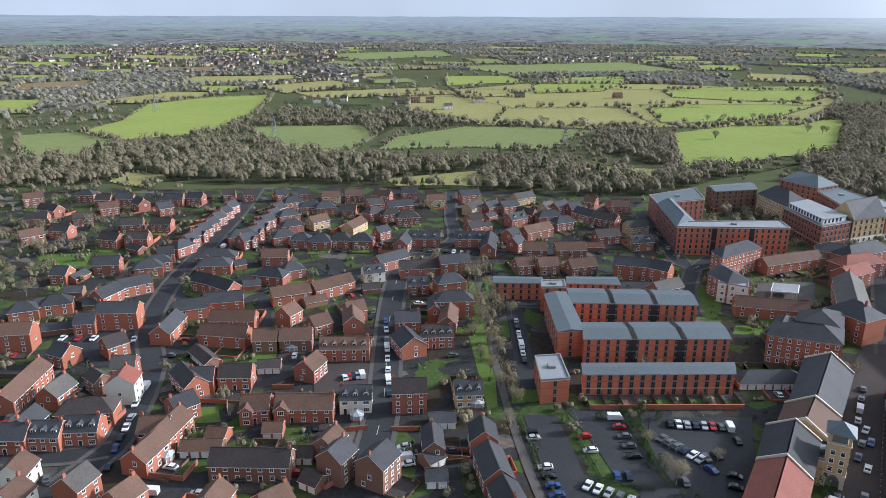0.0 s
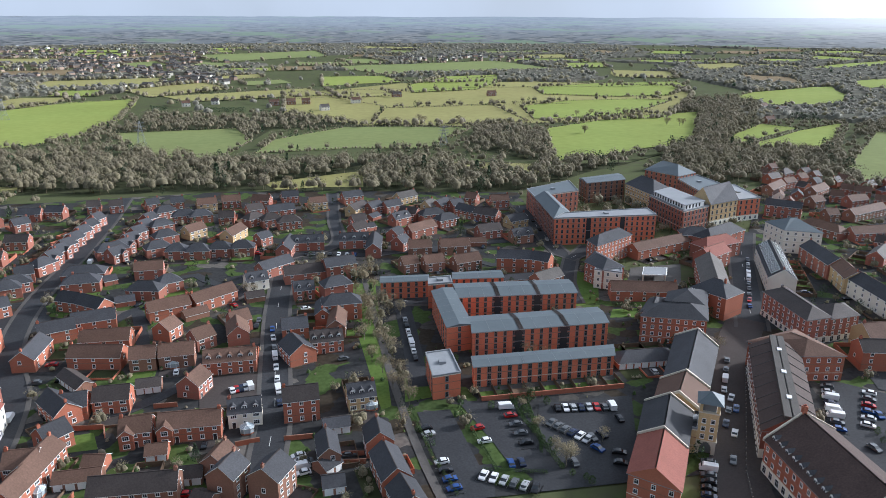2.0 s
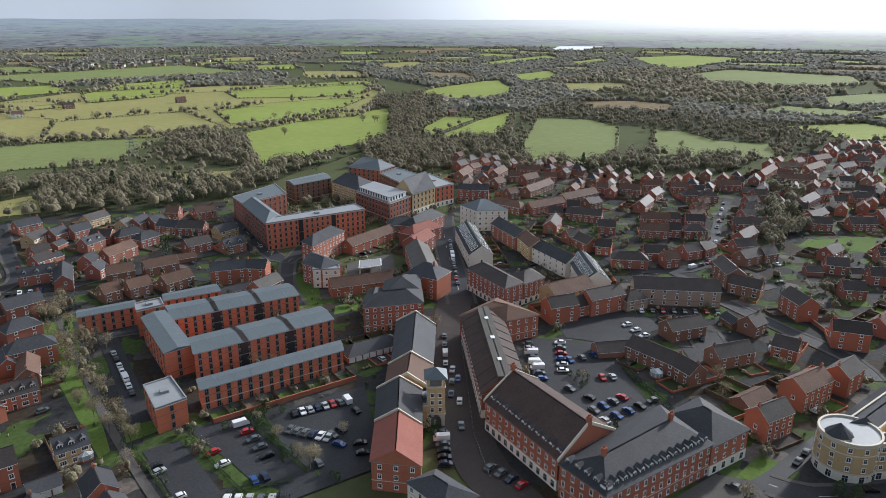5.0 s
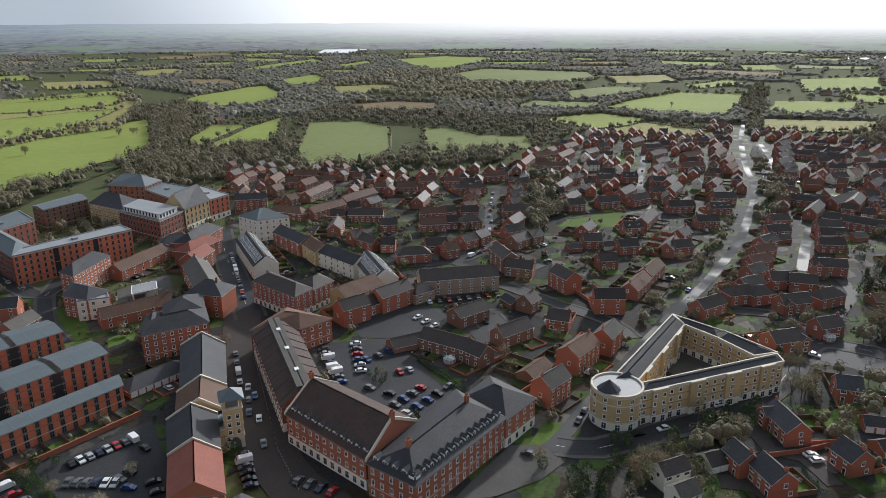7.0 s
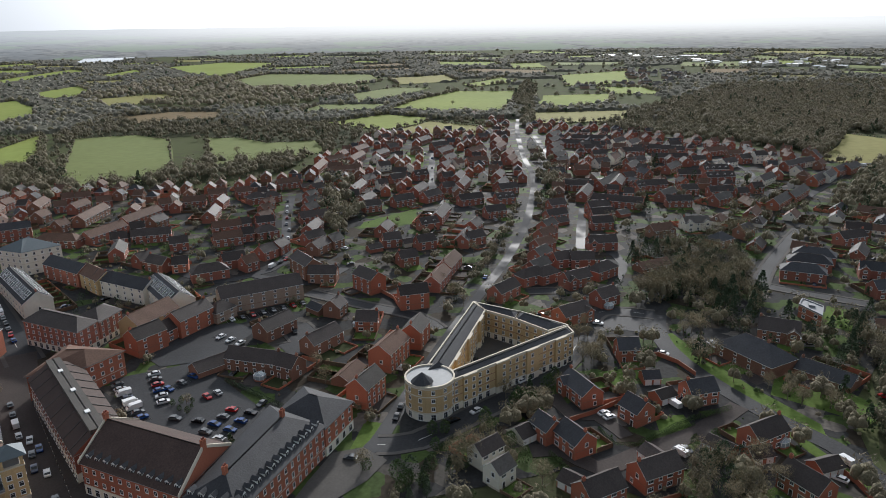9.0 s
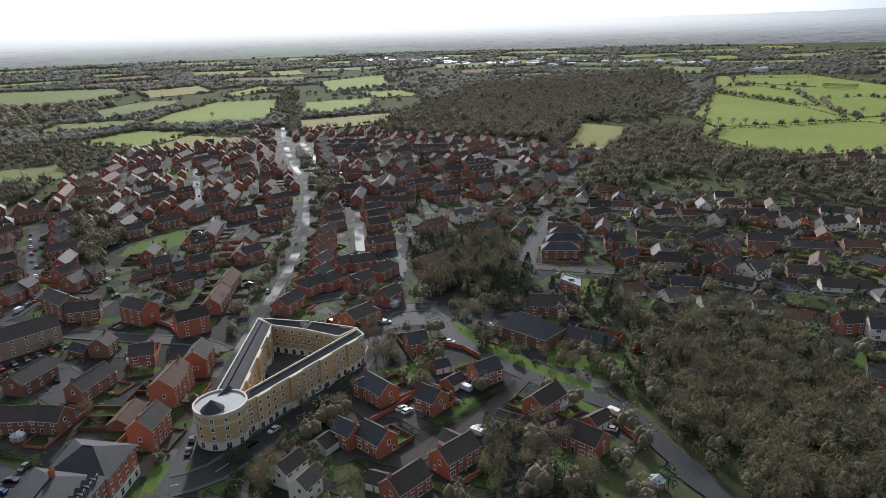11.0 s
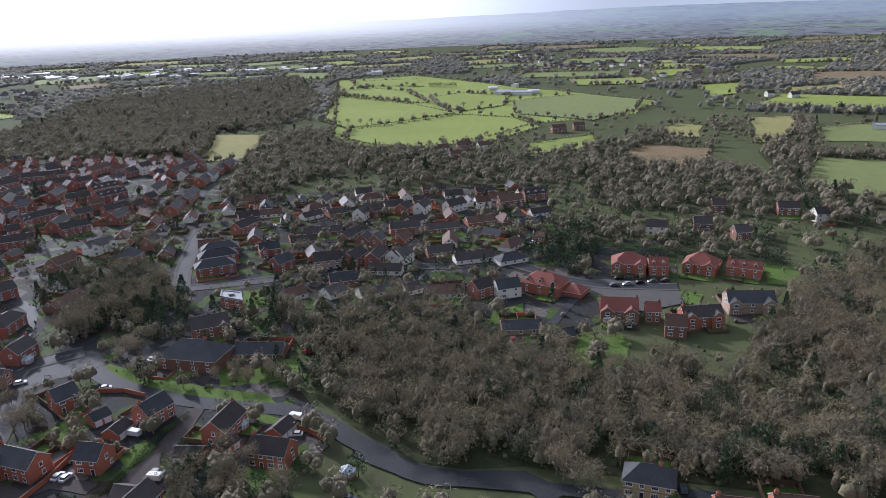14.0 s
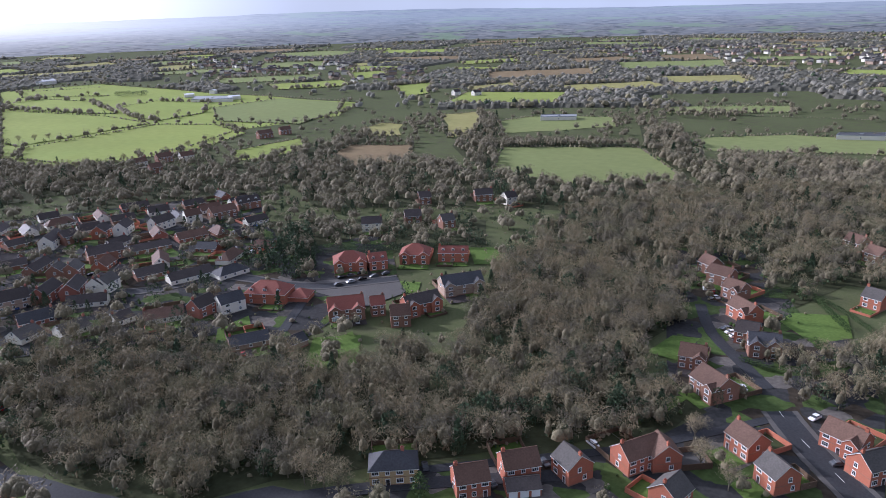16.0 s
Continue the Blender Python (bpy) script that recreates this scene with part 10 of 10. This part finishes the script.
clipped_hedge([(57.0, 201.0), (57.4, 187.4), (59.4, 174.6), (61.4, 160.0)], 2.0, False)
clipped_hedge([(39.4, 163.2), (56.7, 158.9)], 1.4, False)
clipped_hedge([(180.9, 155.0), (174.9, 134.4), (172.1, 125.1)], 2.2, True)
clipped_hedge([(163.1, 69.1), (175.8, 66.2)], 2, True)
clipped_hedge([(199.1, 6.4), (207.0, -1.4)], 1.5, False)
clipped_hedge([(195.2, 26.2), (187.7, 19.9), (190.0, 13.7)], 1.4, False)
clipped_hedge([(331.2, -0.9), (320.6, -22.1)], 3, True)
clipped_hedge([(293.3, -188.0), (294.0, -213.1), (288.3, -230.9)], 5, True)
hedgerow([(-538.0, 863.4), (-412.9, 959.2), (-422.3, 1042.0), (-269.9, 1129.3)], 8.5, 5, 9)
hedgerow([(-534.0, 988.1), (-440.5, 1159.2), (-364.4, 1178.4)], 8.5, 5, 9)
hedgerow([(-94.8, 826.5), (56.6, 826.5), (161.8, 791.8), (250.1, 835.6), (393.0, 874.1), (500.6, 893.4)], 8.5, 5, 9)
hedgerow([(86.6, 986.9), (244.1, 1010.3), (246.0, 844.9)], 8.5, 5, 9)
hedgerow([(255.0, 1022.4), (458.9, 1027.8), (547.4, 1011.0)], 8.5, 5, 9)
hedgerow([(-261.9, 1174.6), (-23.7, 1261.2), (344.2, 1396.0)], 8.5, 5, 9)
hedgerow([(14.3, 1133.4), (255.0, 1222.9), (628.4, 1185.2)], 8.5, 5, 9)
hedgerow([(209.9, 998.6), (358.6, 995.4)], 8.5, 5, 9)
hedgerow([(-223.5, 1074.7), (14.1, 1118.9), (91.6, 999.7)], 8.5, 5, 9)
hedgerow([(271.2, -668.2), (186.9, -739.8), (109.4, -754.9)], 8.5, 5, 9)
hedgerow([(560.4, -795.9), (248.0, -964.7)], 8.5, 5, 9)
hedgerow([(362.6, -822.2), (128.7, -869.6)], 8.5, 5, 9)
conservatory(-78.0, 182.7, 79)
conservatory(-77.9, 171.5, 76)
conservatory(-66.6, 241.3, 3)
conservatory(-56.8, 240.4, 5)
conservatory(-26.9, 193.0, 4)
conservatory(11.1, 200.7, 5)
conservatory(-80.1, 246.1, -9)
conservatory(203.9, -26.3, -41)
conservatory(163.9, -46.8, -131)
conservatory(204.3, -26.2, -41)
conservatory(293.1, 37.7, -35)
conservatory(192.2, 141.8, -97)
conservatory(226.8, 134.8, -14)
conservatory(239.0, 132.7, -72)
conservatory(186.2, 144.4, -85)
conservatory(296.9, 38.2, -35)
conservatory(209.3, -174.4, -128)
bollards(143.8, 203.2, 111.0, 150.0, 22)
bollards(111.0, 150.0, 102.2, 130.4, 14)
tree(280.2, 730.2, 11, "bare")
tree(159.3, 826.5, 11, "bare")
tree(114.5, 826.5, 11, "bare")
tree(86.2, 826.5, 11, "bare")
tree(315.3, 854.4, 11, "bare")
tree(337.9, 864.2, 11, "bare")
tree(377.7, 874.1, 11, "bare")
tree(372.5, 826.5, 11, "bare")
tree(391.1, 835.6, 11, "bare")
tree(397.1, 775.5, 11, "bare")
tree(409.8, 767.6, 11, "bare")
tree(231.3, 791.8, 11, "bare")
tree(-212.9, 500.3, 8, "conifer")
tree(48.9, 630.9, 8, "conifer")
tree(82.0, 630.9, 8, "conifer")
tree(90.7, 630.9, 8, "conifer")
tree(-27.0, 514.7, 12, "bare")
tree(280.1, 731.0, 10, "bare")
tree(155.1, 808.9, 10, "bare")
tree(114.7, 849.4, 10, "bare")
tree(120.3, 835.8, 10, "bare")
tree(400.4, 778.8, 10, "bare")
tree(414.0, 768.4, 10, "bare")
tree(464.3, 588.9, 10, "bare")
tree(573.0, 442.7, 10, "bare")
tree(1031.7, 386.6, 9, "bare")
tree(890.7, 356.8, 9, "bare")
tree(938.4, 329.9, 9, "bare")
tree(839.0, -281.3, 10, "bare")
tree(832.0, -294.9, 10, "bare")
tree(825.6, -307.2, 10, "bare")
tree(629.3, -293.4, 10, "bare")
tree(623.5, -306.4, 10, "bare")
tree(633.6, -237.8, 10, "bare")
tree(628.2, -249.9, 10, "bare")
tree(623.0, -261.9, 10, "bare")
tree(640.4, -364.6, 10, "bare")
tree(642.4, -393.5, 10, "bare")
tree(1234.8, -534.6, 10, "bare")
tree(901.2, -476.0, 10, "bare")
tree(888.3, -498.4, 10, "bare")
tree(11.3, 299.8, 8, "bare")
tree(14.2, 283.3, 8, "bare")
tree(15.3, 265.5, 8, "bare")
tree(12.0, 252.1, 8, "bare")
tree(17.0, 247.1, 8, "bare")
tree(13.7, 233.0, 8, "bare")
tree(16.8, 224.4, 8, "bare")
tree(20.4, 239.9, 8, "bare")
tree(19.3, 212.4, 8, "bare")
tree(21.8, 286.5, 8, "bare")
tree(22.8, 208.6, 8, "bare")
tree(23.4, 201.4, 8, "bare")
tree(15.1, 314.2, 8, "bare")
tree(19.3, 303.3, 8, "bare")
tree(12.2, 274.2, 3, "bush")
tree(17.6, 257.4, 3, "bush")
tree(13.1, 242.3, 3, "bush")
tree(18.2, 233.0, 3, "bush")
tree(22.9, 220.3, 3, "bush")
tree(23.5, 196.3, 3, "bush")
tree(357, 36, 13, "conifer")
tree(361, 30, 14, "conifer")
tree(366, 25, 13, "conifer")
tree(374, 20, 12, "conifer")
tree(371, 9, 10, "conifer")
tree(329.6, 1.4, 12, "conifer")
tree(319.3, -11.8, 13, "conifer")
tree(326, -24, 14, "conifer")
tree(465, 40, 13, "conifer")
tree(305, -20, 12, "conifer")
tree(294.7, -58.7, 11, "conifer")
tree(314, -64.6, 11, "conifer")
tree(177, 49, 5, "bush")
tree(170, 43, 5, "bush")
tree(174.6, 73.3, 5, "bush")
tree(186, 60, 6, "bush")
tree(151, 74, 6, "bush")
tree(150, 66, 5, "bush")
tree(214, 46.4, 6, "bush")
tree(225, 53, 6, "bush")
tree(200, 51.6, 7, "bush")
tree(195.5, -2, 4, "bush")
tree(200.6, -7.5, 4, "bush")
tree(151.4, 84, 4, "bush")
tree(158.3, 66.7, 5, "bush")
tree(169.8, 52, 5, "bush")
tree(161.7, 58.3, 4, "bush")
tree(243, 51, 5, "bush")
tree(266, 50, 4, "bush")
tree(222, 46, 5, "bush")
tree(320.7, 15.6, 14, "bare")
tree(324, 5.9, 13, "bare")
tree(328, -6.3, 13, "bare")
tree(348, -18.6, 13, "bare")
tree(312, 27, 12, "bare")
tree(343.5, 11.5, 14, "bare")
tree(161.6, 35.7, 9, "bare")
tree(179.4, -5.8, 9, "bare")
tree(181, -17.2, 9, "bare")
tree(161.6, 161.5, 2.4, "bush")
tree(159.6, 157.0, 2.0, "bush")
tree(159.2, 153.4, 2.6, "bush")
tree(163.6, 159.6, 2.8, "bush")
tree(165.0, 156.2, 2.2, "bush")
tree(162.2, 154.2, 1.8, "bush")
tree(163.0, 156.8, 5.0, "bare")
tree(58.6, 196.3, 2.9, "bush")
tree(59.0, 190.6, 3.1, "bush")
tree(58.4, 190.2, 3.1, "bush")
tree(60.0, 183.2, 2.0, "bush")
tree(59.1, 179.6, 2.6, "bush")
tree(59.3, 174.8, 2.1, "bush")
tree(61.6, 171.7, 2.9, "bush")
tree(61.9, 167.6, 2.0, "bush")
tree(61.5, 160.8, 1.8, "bush")
tree(63.2, 157.1, 2.1, "bush")
tree(66.3, 154.7, 2.2, "bush")
tree(67.1, 152.6, 2.7, "bush")
tree(63.4, 198.0, 4.0, "bush")
tree(67.6, 194.2, 3.2, "bush")
tree(60.6, 180.5, 5.5, "bare")
tree(64.6, 163.0, 7.0, "bare")
tree(62.4, 168.5, 5.5, "bare")
tree(58.6, 192.5, 5.0, "bare")
tree(24.1, 185.2, 3, "bush")
tree(62.6, 160.8, 9, "bare")
tree(-217.8, 356.3, 9, "bare")
tree(-232.4, 366.0, 9, "bare")
tree(-196.4, 381.4, 9, "bare")
tree(-211.9, 403.8, 9, "bare")
tree(-183.9, 314.2, 9, "bare")
tree(-205.4, 314.2, 9, "bare")
tree(-186.7, 293.0, 9, "bare")
tree(-8.8, 442.4, 9, "bare")
tree(-27.0, 514.7, 9, "bare")
tree(-4.0, 338.3, 9, "bare")
tree(-38.3, 310.5, 6, "bare")
tree(-34.1, 308.3, 6, "bare")
tree(76.1, 381.4, 9, "conifer")
tree(74.8, 386.8, 9, "conifer")
tree(-39.8, 180.7, 6, "conifer")
tree(150.9, 84.9, 8, "bare")
tree(165.0, 58.3, 12, "bare")
tree(200.5, 129.5, 8, "bare")
tree(149.6, 70.1, 5, "bush")
tree(146.1, 70.7, 5, "bush")
tree(201.1, 48.2, 6, "bush")
tree(201.2, 53.3, 6, "bush")
tree(238.4, 39.2, 9, "bare")
tree(266.5, 43.8, 9, "bare")
tree(255.1, 44.0, 9, "bare")
tree(186.3, 43.6, 7, "bare")
tree(227.7, 65.9, 7, "bare")
tree(217.5, 66.2, 7, "bare")
tree(229.6, 56.9, 7, "bare")
tree(274.7, -0.5, 10, "bare")
tree(279.2, 2.8, 10, "bare")
tree(255.4, -5.2, 10, "bare")
tree(239.6, -23.7, 7, "bare")
tree(242.1, -30.8, 7, "bare")
tree(231.2, -33.4, 7, "bare")
tree(234.9, -43.6, 7, "bare")
tree(257.0, 1.7, 8, "bare")
tree(274.7, 5.7, 8, "bare")
tree(250.7, -2.4, 8, "bare")
tree(232.2, -33.4, 8, "bare")
tree(233.4, -29.3, 8, "bare")
tree(232.1, -41.8, 8, "bare")
tree(295.9, -18.5, 11, "conifer")
tree(302.3, -8.8, 11, "conifer")
tree(297.8, -12.3, 11, "conifer")
tree(318.3, -4.5, 11, "conifer")
tree(275.5, -53.0, 11, "conifer")
tree(287.7, -56.9, 11, "conifer")
tree(261.8, -47.8, 11, "conifer")
tree(324.0, -105.7, 8, "conifer")
tree(329.5, -102.9, 8, "conifer")
tree(292.5, -163.6, 8, "conifer")
tree(537.4, -246.2, 8, "conifer")
tree(513.6, -245.1, 8, "conifer")
tree(284.8, -162.4, 8, "conifer")
tree(300.1, -113.4, 8, "conifer")
tree(316.1, -159.0, 8, "conifer")
tree(422.4, -100.3, 8, "conifer")
tree(424.2, -95.1, 8, "conifer")
tree(107.5, -112.8, 7, "bush")
tree(129.3, -98.7, 12, "bare")
tree(135.4, -97.0, 12, "bare")
tree(124.5, -99.5, 12, "bare")
tree(61.3, -181.1, 10, "bare")
tree(45.6, -164.0, 10, "bare")
tree(54.9, -169.0, 10, "bare")
tree(188.6, -247.1, 8, "bare")
tree(411.7, -333.9, 8, "bare")
tree(143.6, 220.7, 7, "bare")
tree(-107.7, 283.3, 3, "bush")
tree(49.1, 194.6, 3, "bush")
tree(62.0, 196.3, 3, "bush")
tree(107.5, -333.9, 5, "bush")
tree(65.8, -310.9, 5, "bush")
tree(191.5, 120.5, 8, "bare")
tree(160.8, 59.5, 11, "bare")
tree(167.7, 56.8, 9, "bare")
tree(238.6, 36.0, 9, "bare")
tree(247.4, 34.0, 7, "bare")
tree(167.9, 69.5, 4, "bush")
tree(176.5, 69.9, 5, "bush")
tree(197.6, 53.7, 6, "bush")
tree(198.6, 48.9, 7, "bush")
tree(203.4, 58.3, 8, "bare")
tree(203.3, 45.3, 8, "bare")
tree(215.4, 42.8, 7, "bare")
tree(150.0, 70.1, 4, "bush")
tree(193.1, 43.9, 5, "bush")
tree(184.4, 57.5, 4, "bush")
tree(377.1, 143.2, 9, "bare")
tree(346.4, 118.5, 9, "bare")
tree(326.0, 103.9, 8, "bare")
tree(296.0, 118.2, 8, "bare")
tree(282.9, 107.3, 9, "bare")
tree(276.9, 99.7, 7, "bare")
tree(192.2, -66.8, 10, "bare")
tree(192.1, -18.8, 9, "bare")
tree(180.8, -23.8, 9, "bare")
tree(167.2, -29.3, 9, "bare")
tree(185.4, -11.0, 8, "bare")
tree(170.5, -12.4, 8, "bare")
tree(257.9, 40.9, 8, "bare")
tree(242.5, 35.8, 8, "bare")
tree(290.9, -1.9, 8, "bare")
tree(285.3, 7.6, 8, "bare")
tree(317.9, -22.9, 9, "conifer")
tree(303.5, -58.0, 9, "conifer")
tree(276.9, -53.5, 10, "conifer")
tree(482.9, -196.6, 9, "conifer")
tree(530.3, -241.1, 9, "conifer")
tree(404.3, -297.7, 8, "conifer")
tree(326.5, -106.1, 8, "conifer")
tree(484.4, -111.8, 9, "conifer")
tree(480.8, -119.3, 9, "conifer")
tree(357.5, 33.5, 8, "conifer")
tree(281.7, -212.1, 9, "conifer")
tree(272.7, -212.0, 9, "conifer")
tree(28.5, 274.1, 8, "bare")
tree(77.5, 170.9, 6, "bare")
tree(23.4, 358.9, 8, "bare")
tree(43.9, 228.7, 3, "bush")
tree(39.6, 197.4, 3, "bush")
tree(59.6, 187.8, 3, "bush")
tree(59.9, 182.7, 3, "bush")
tree(59.6, 173.3, 3, "bush")
tree(60.3, 196.5, 3, "bush")
cars(53.9, 194.0, 54.7, 173.6, 5, "p")
cars(42.2, 183.6, 42.8, 176.4, 2, "p")
cars(70.2, 190.8, 87.8, 188.9, 8, "p")
cars(65.5, 182.7, 73.4, 172.3, 6, "p")
cars(75.0, 173.1, 78.6, 174.2, 2, "p")
cars(73.9, 167.0, 75.3, 167.8, 1, "p")
cars(47.7, 164.5, 50.8, 164.5, 2, "p")
cars(80.0, 164.5, 78.4, 159.6, 2, "p")
cars(65.2, 162.0, 65.8, 162.0, 1, "p")
cars(87.0, 181.6, 87.7, 181.6, 1, "p")
cars(26.4, 185.8, 27.0, 182.7, 2, "p")
cars(28.6, 168.3, 29.9, 156.1, 4, "p")
cars(38.9, 160.3, 51.3, 152.7, 6, "p")
cars(29.9, 268.4, 29.6, 233.0, 7, "a")
cars(-23.8, 267.2, -18.1, 208.6, 8, "a")
cars(-29.8, 277.1, -30.2, 271.2, 2, "a")
cars(-34.2, 219.4, -28.5, 221.1, 5, "p")
cars(-11.4, 177.8, -9.9, 169.6, 4, "p")
cars(-93.5, 216.3, -86.8, 206.8, 3, "a")
cars(-100.7, 212.4, -99.6, 201.4, 2, "a")
cars(-97.5, 193.0, -95.0, 176.4, 4, "a")
cars(-134.8, 188.2, -137.8, 216.3, 7, "a")
cars(-121.7, 213.1, -122.4, 208.6, 2, "a")
cars(-107.7, 163.2, -107.1, 161.3, 1, "a")
cars(-93.2, 168.8, -92.9, 166.2, 1, "a")
cars(-55.0, 162.0, -43.3, 161.3, 2, "a")
cars(-40.7, 163.2, -40.5, 167.0, 1, "p")
cars(-77.3, 156.5, -64.5, 156.1, 2, "a")
cars(-92.7, 235.3, -101.1, 235.3, 2, "a")
cars(-119.6, 247.1, -120.6, 251.1, 1, "a")
cars(-148.1, 249.6, -136.0, 249.6, 3, "p")
cars(-117.7, 325.9, -122.5, 416.0, 8, "a")
cars(-11.9, 361.1, 13.8, 356.3, 7, "p")
cars(125.0, 403.8, 122.0, 366.0, 3, "a")
cars(-36.7, 366.0, -34.9, 371.0, 2, "p")
cars(-10.9, 286.5, 3.4, 236.6, 2, "p")
cars(-90.5, 306.8, -78.4, 299.8, 4, "p")
cars(41.9, 366.0, 83.4, 358.2, 5, "p")
cars(214.3, 315.3, 180.0, 258.5, 10, "a")
cars(142.3, 212.9, 129.6, 193.2, 4, "a")
cars(102.9, 155.9, 95.4, 142.0, 6, "p")
cars(105.0, 133.6, 107.3, 122.7, 4, "p")
cars(126.7, 181.0, 110.4, 155.6, 3, "a")
cars(128.9, 187.6, 118.7, 173.5, 3, "a")
cars(165.3, 189.3, 151.3, 165.0, 8, "p")
cars(176.4, 183.0, 161.6, 165.4, 6, "p")
cars(169.3, 170.0, 179.7, 168.1, 3, "p")
cars(154.5, 154.3, 155.8, 146.3, 2, "a")
cars(151.4, 139.8, 165.2, 140.5, 4, "p")
cars(149.7, 133.4, 165.7, 133.4, 4, "p")
cars(172.1, 134.8, 171.7, 132.0, 1, "p")
cars(169.5, 153.8, 173.0, 152.2, 2, "p")
cars(227.5, 187.6, 253.4, 168.4, 8, "p")
cars(211.2, 180.5, 208.8, 169.3, 3, "p")
cars(225.7, 154.8, 231.6, 159.0, 2, "a")
cars(355.6, 241.7, 309.7, 214.8, 4, "a")
cars(419.6, 284.6, 365.9, 250.5, 5, "a")
cars(293.1, 211.7, 305.9, 211.3, 3, "a")
cars(179.6, 87.6, 186.2, 89.0, 2, "a")
cars(154.4, 91.7, 154.8, 89.7, 1, "a")
cars(183.7, 69.7, 191.5, 64.8, 2, "a")
cars(215.7, 56.6, 217.2, 55.8, 1, "a")
cars(654.0, 267.7, 520.7, 213.4, 4, "a")
cars(317.0, 180.3, 309.8, 174.3, 2, "p")
cars(309.6, 100.8, 316.5, 101.4, 1, "a")
cars(204.2, 25.9, 202.4, 23.8, 2, "p")
cars(217.3, 5.1, 220.1, 2.7, 2, "p")
cars(189.7, 1.7, 191.8, 0.2, 2, "p")
cars(255.0, 12.8, 254.7, 10.8, 1, "a")
cars(270.8, -5.3, 267.3, -7.4, 3, "p")
cars(285.4, -38.7, 280.4, -39.6, 2, "p")
cars(192.2, -40.0, 190.6, -39.3, 1, "p")
cars(587.6, -73.1, 682.1, -116.7, 8, "p")
cars(275.2, 39.5, 276.2, 63.7, 3, "a")
cars(338.7, -88.9, 334.6, -101.5, 4, "p")
cars(201.6, -41.4, 200.6, -42.5, 1, "a")
cars(154.5, -43.2, 153.2, -44.4, 1, "a")
cars(365.4, -37.2, 360.1, -38.0, 1, "a")
cars(308.2, -168.9, 387.4, -231.5, 3, "a")
cars(240.1, -202.9, 232.9, -226.7, 5, "a")
cars(242.8, -61.9, 245.7, -59.3, 2, "a")
cars(113.5, -121.9, 115.1, -123.0, 1, "a")
cars(100.8, -297.5, 95.3, -289.4, 3, "p")
cars(80.5, -261.1, 72.9, -254.3, 4, "p")
cars(62.3, -217.3, 60.2, -218.9, 2, "p")
cars(37.3, -212.9, 36.8, -214.5, 1, "a")
cars(95.6, -128.0, 83.2, -160.6, 3, "p")
cars(27.0, -193.9, 25.2, -192.1, 1, "p")
cars(246.1, -210.2, 242.3, -219.7, 3, "a")
pylon(-374.7, 927.2, 26)
pylon(-173.9, 723.2, 24)
pylon(116.0, 677.1, 20)
backdrop()
join_far_houses()
far_fields()
field_hedges()
suburb(-640, 1800, 430, 430, 950, 1, 0.12)
suburb(-270, 1385, 115, 140, 120, 2, 0.6)
suburb(420, 1800, 260, 130, 90, 3)
suburb(1500, 180, 220, 110, 110, 4)
suburb(1350, -1000, 420, 200, 260, 5)
suburb(520, -1700, 420, 220, 300, 6)
works(2150, 330, 1790, -230, 34, 7)
works(1980, -150, 1700, -560, 24, 8)
works(1100, -640, 1000, -620, 3, 9)
works(-1000, 2150, -720, 2250, 6, 10)
far_country()

roadside([(466.4, 117.5), (405.4, 106.4), (341.8, 99.2), (299.3, 97.0), (252.2, 94.6), (212.9, 91.8)], 7.5, 6, 4, 8)
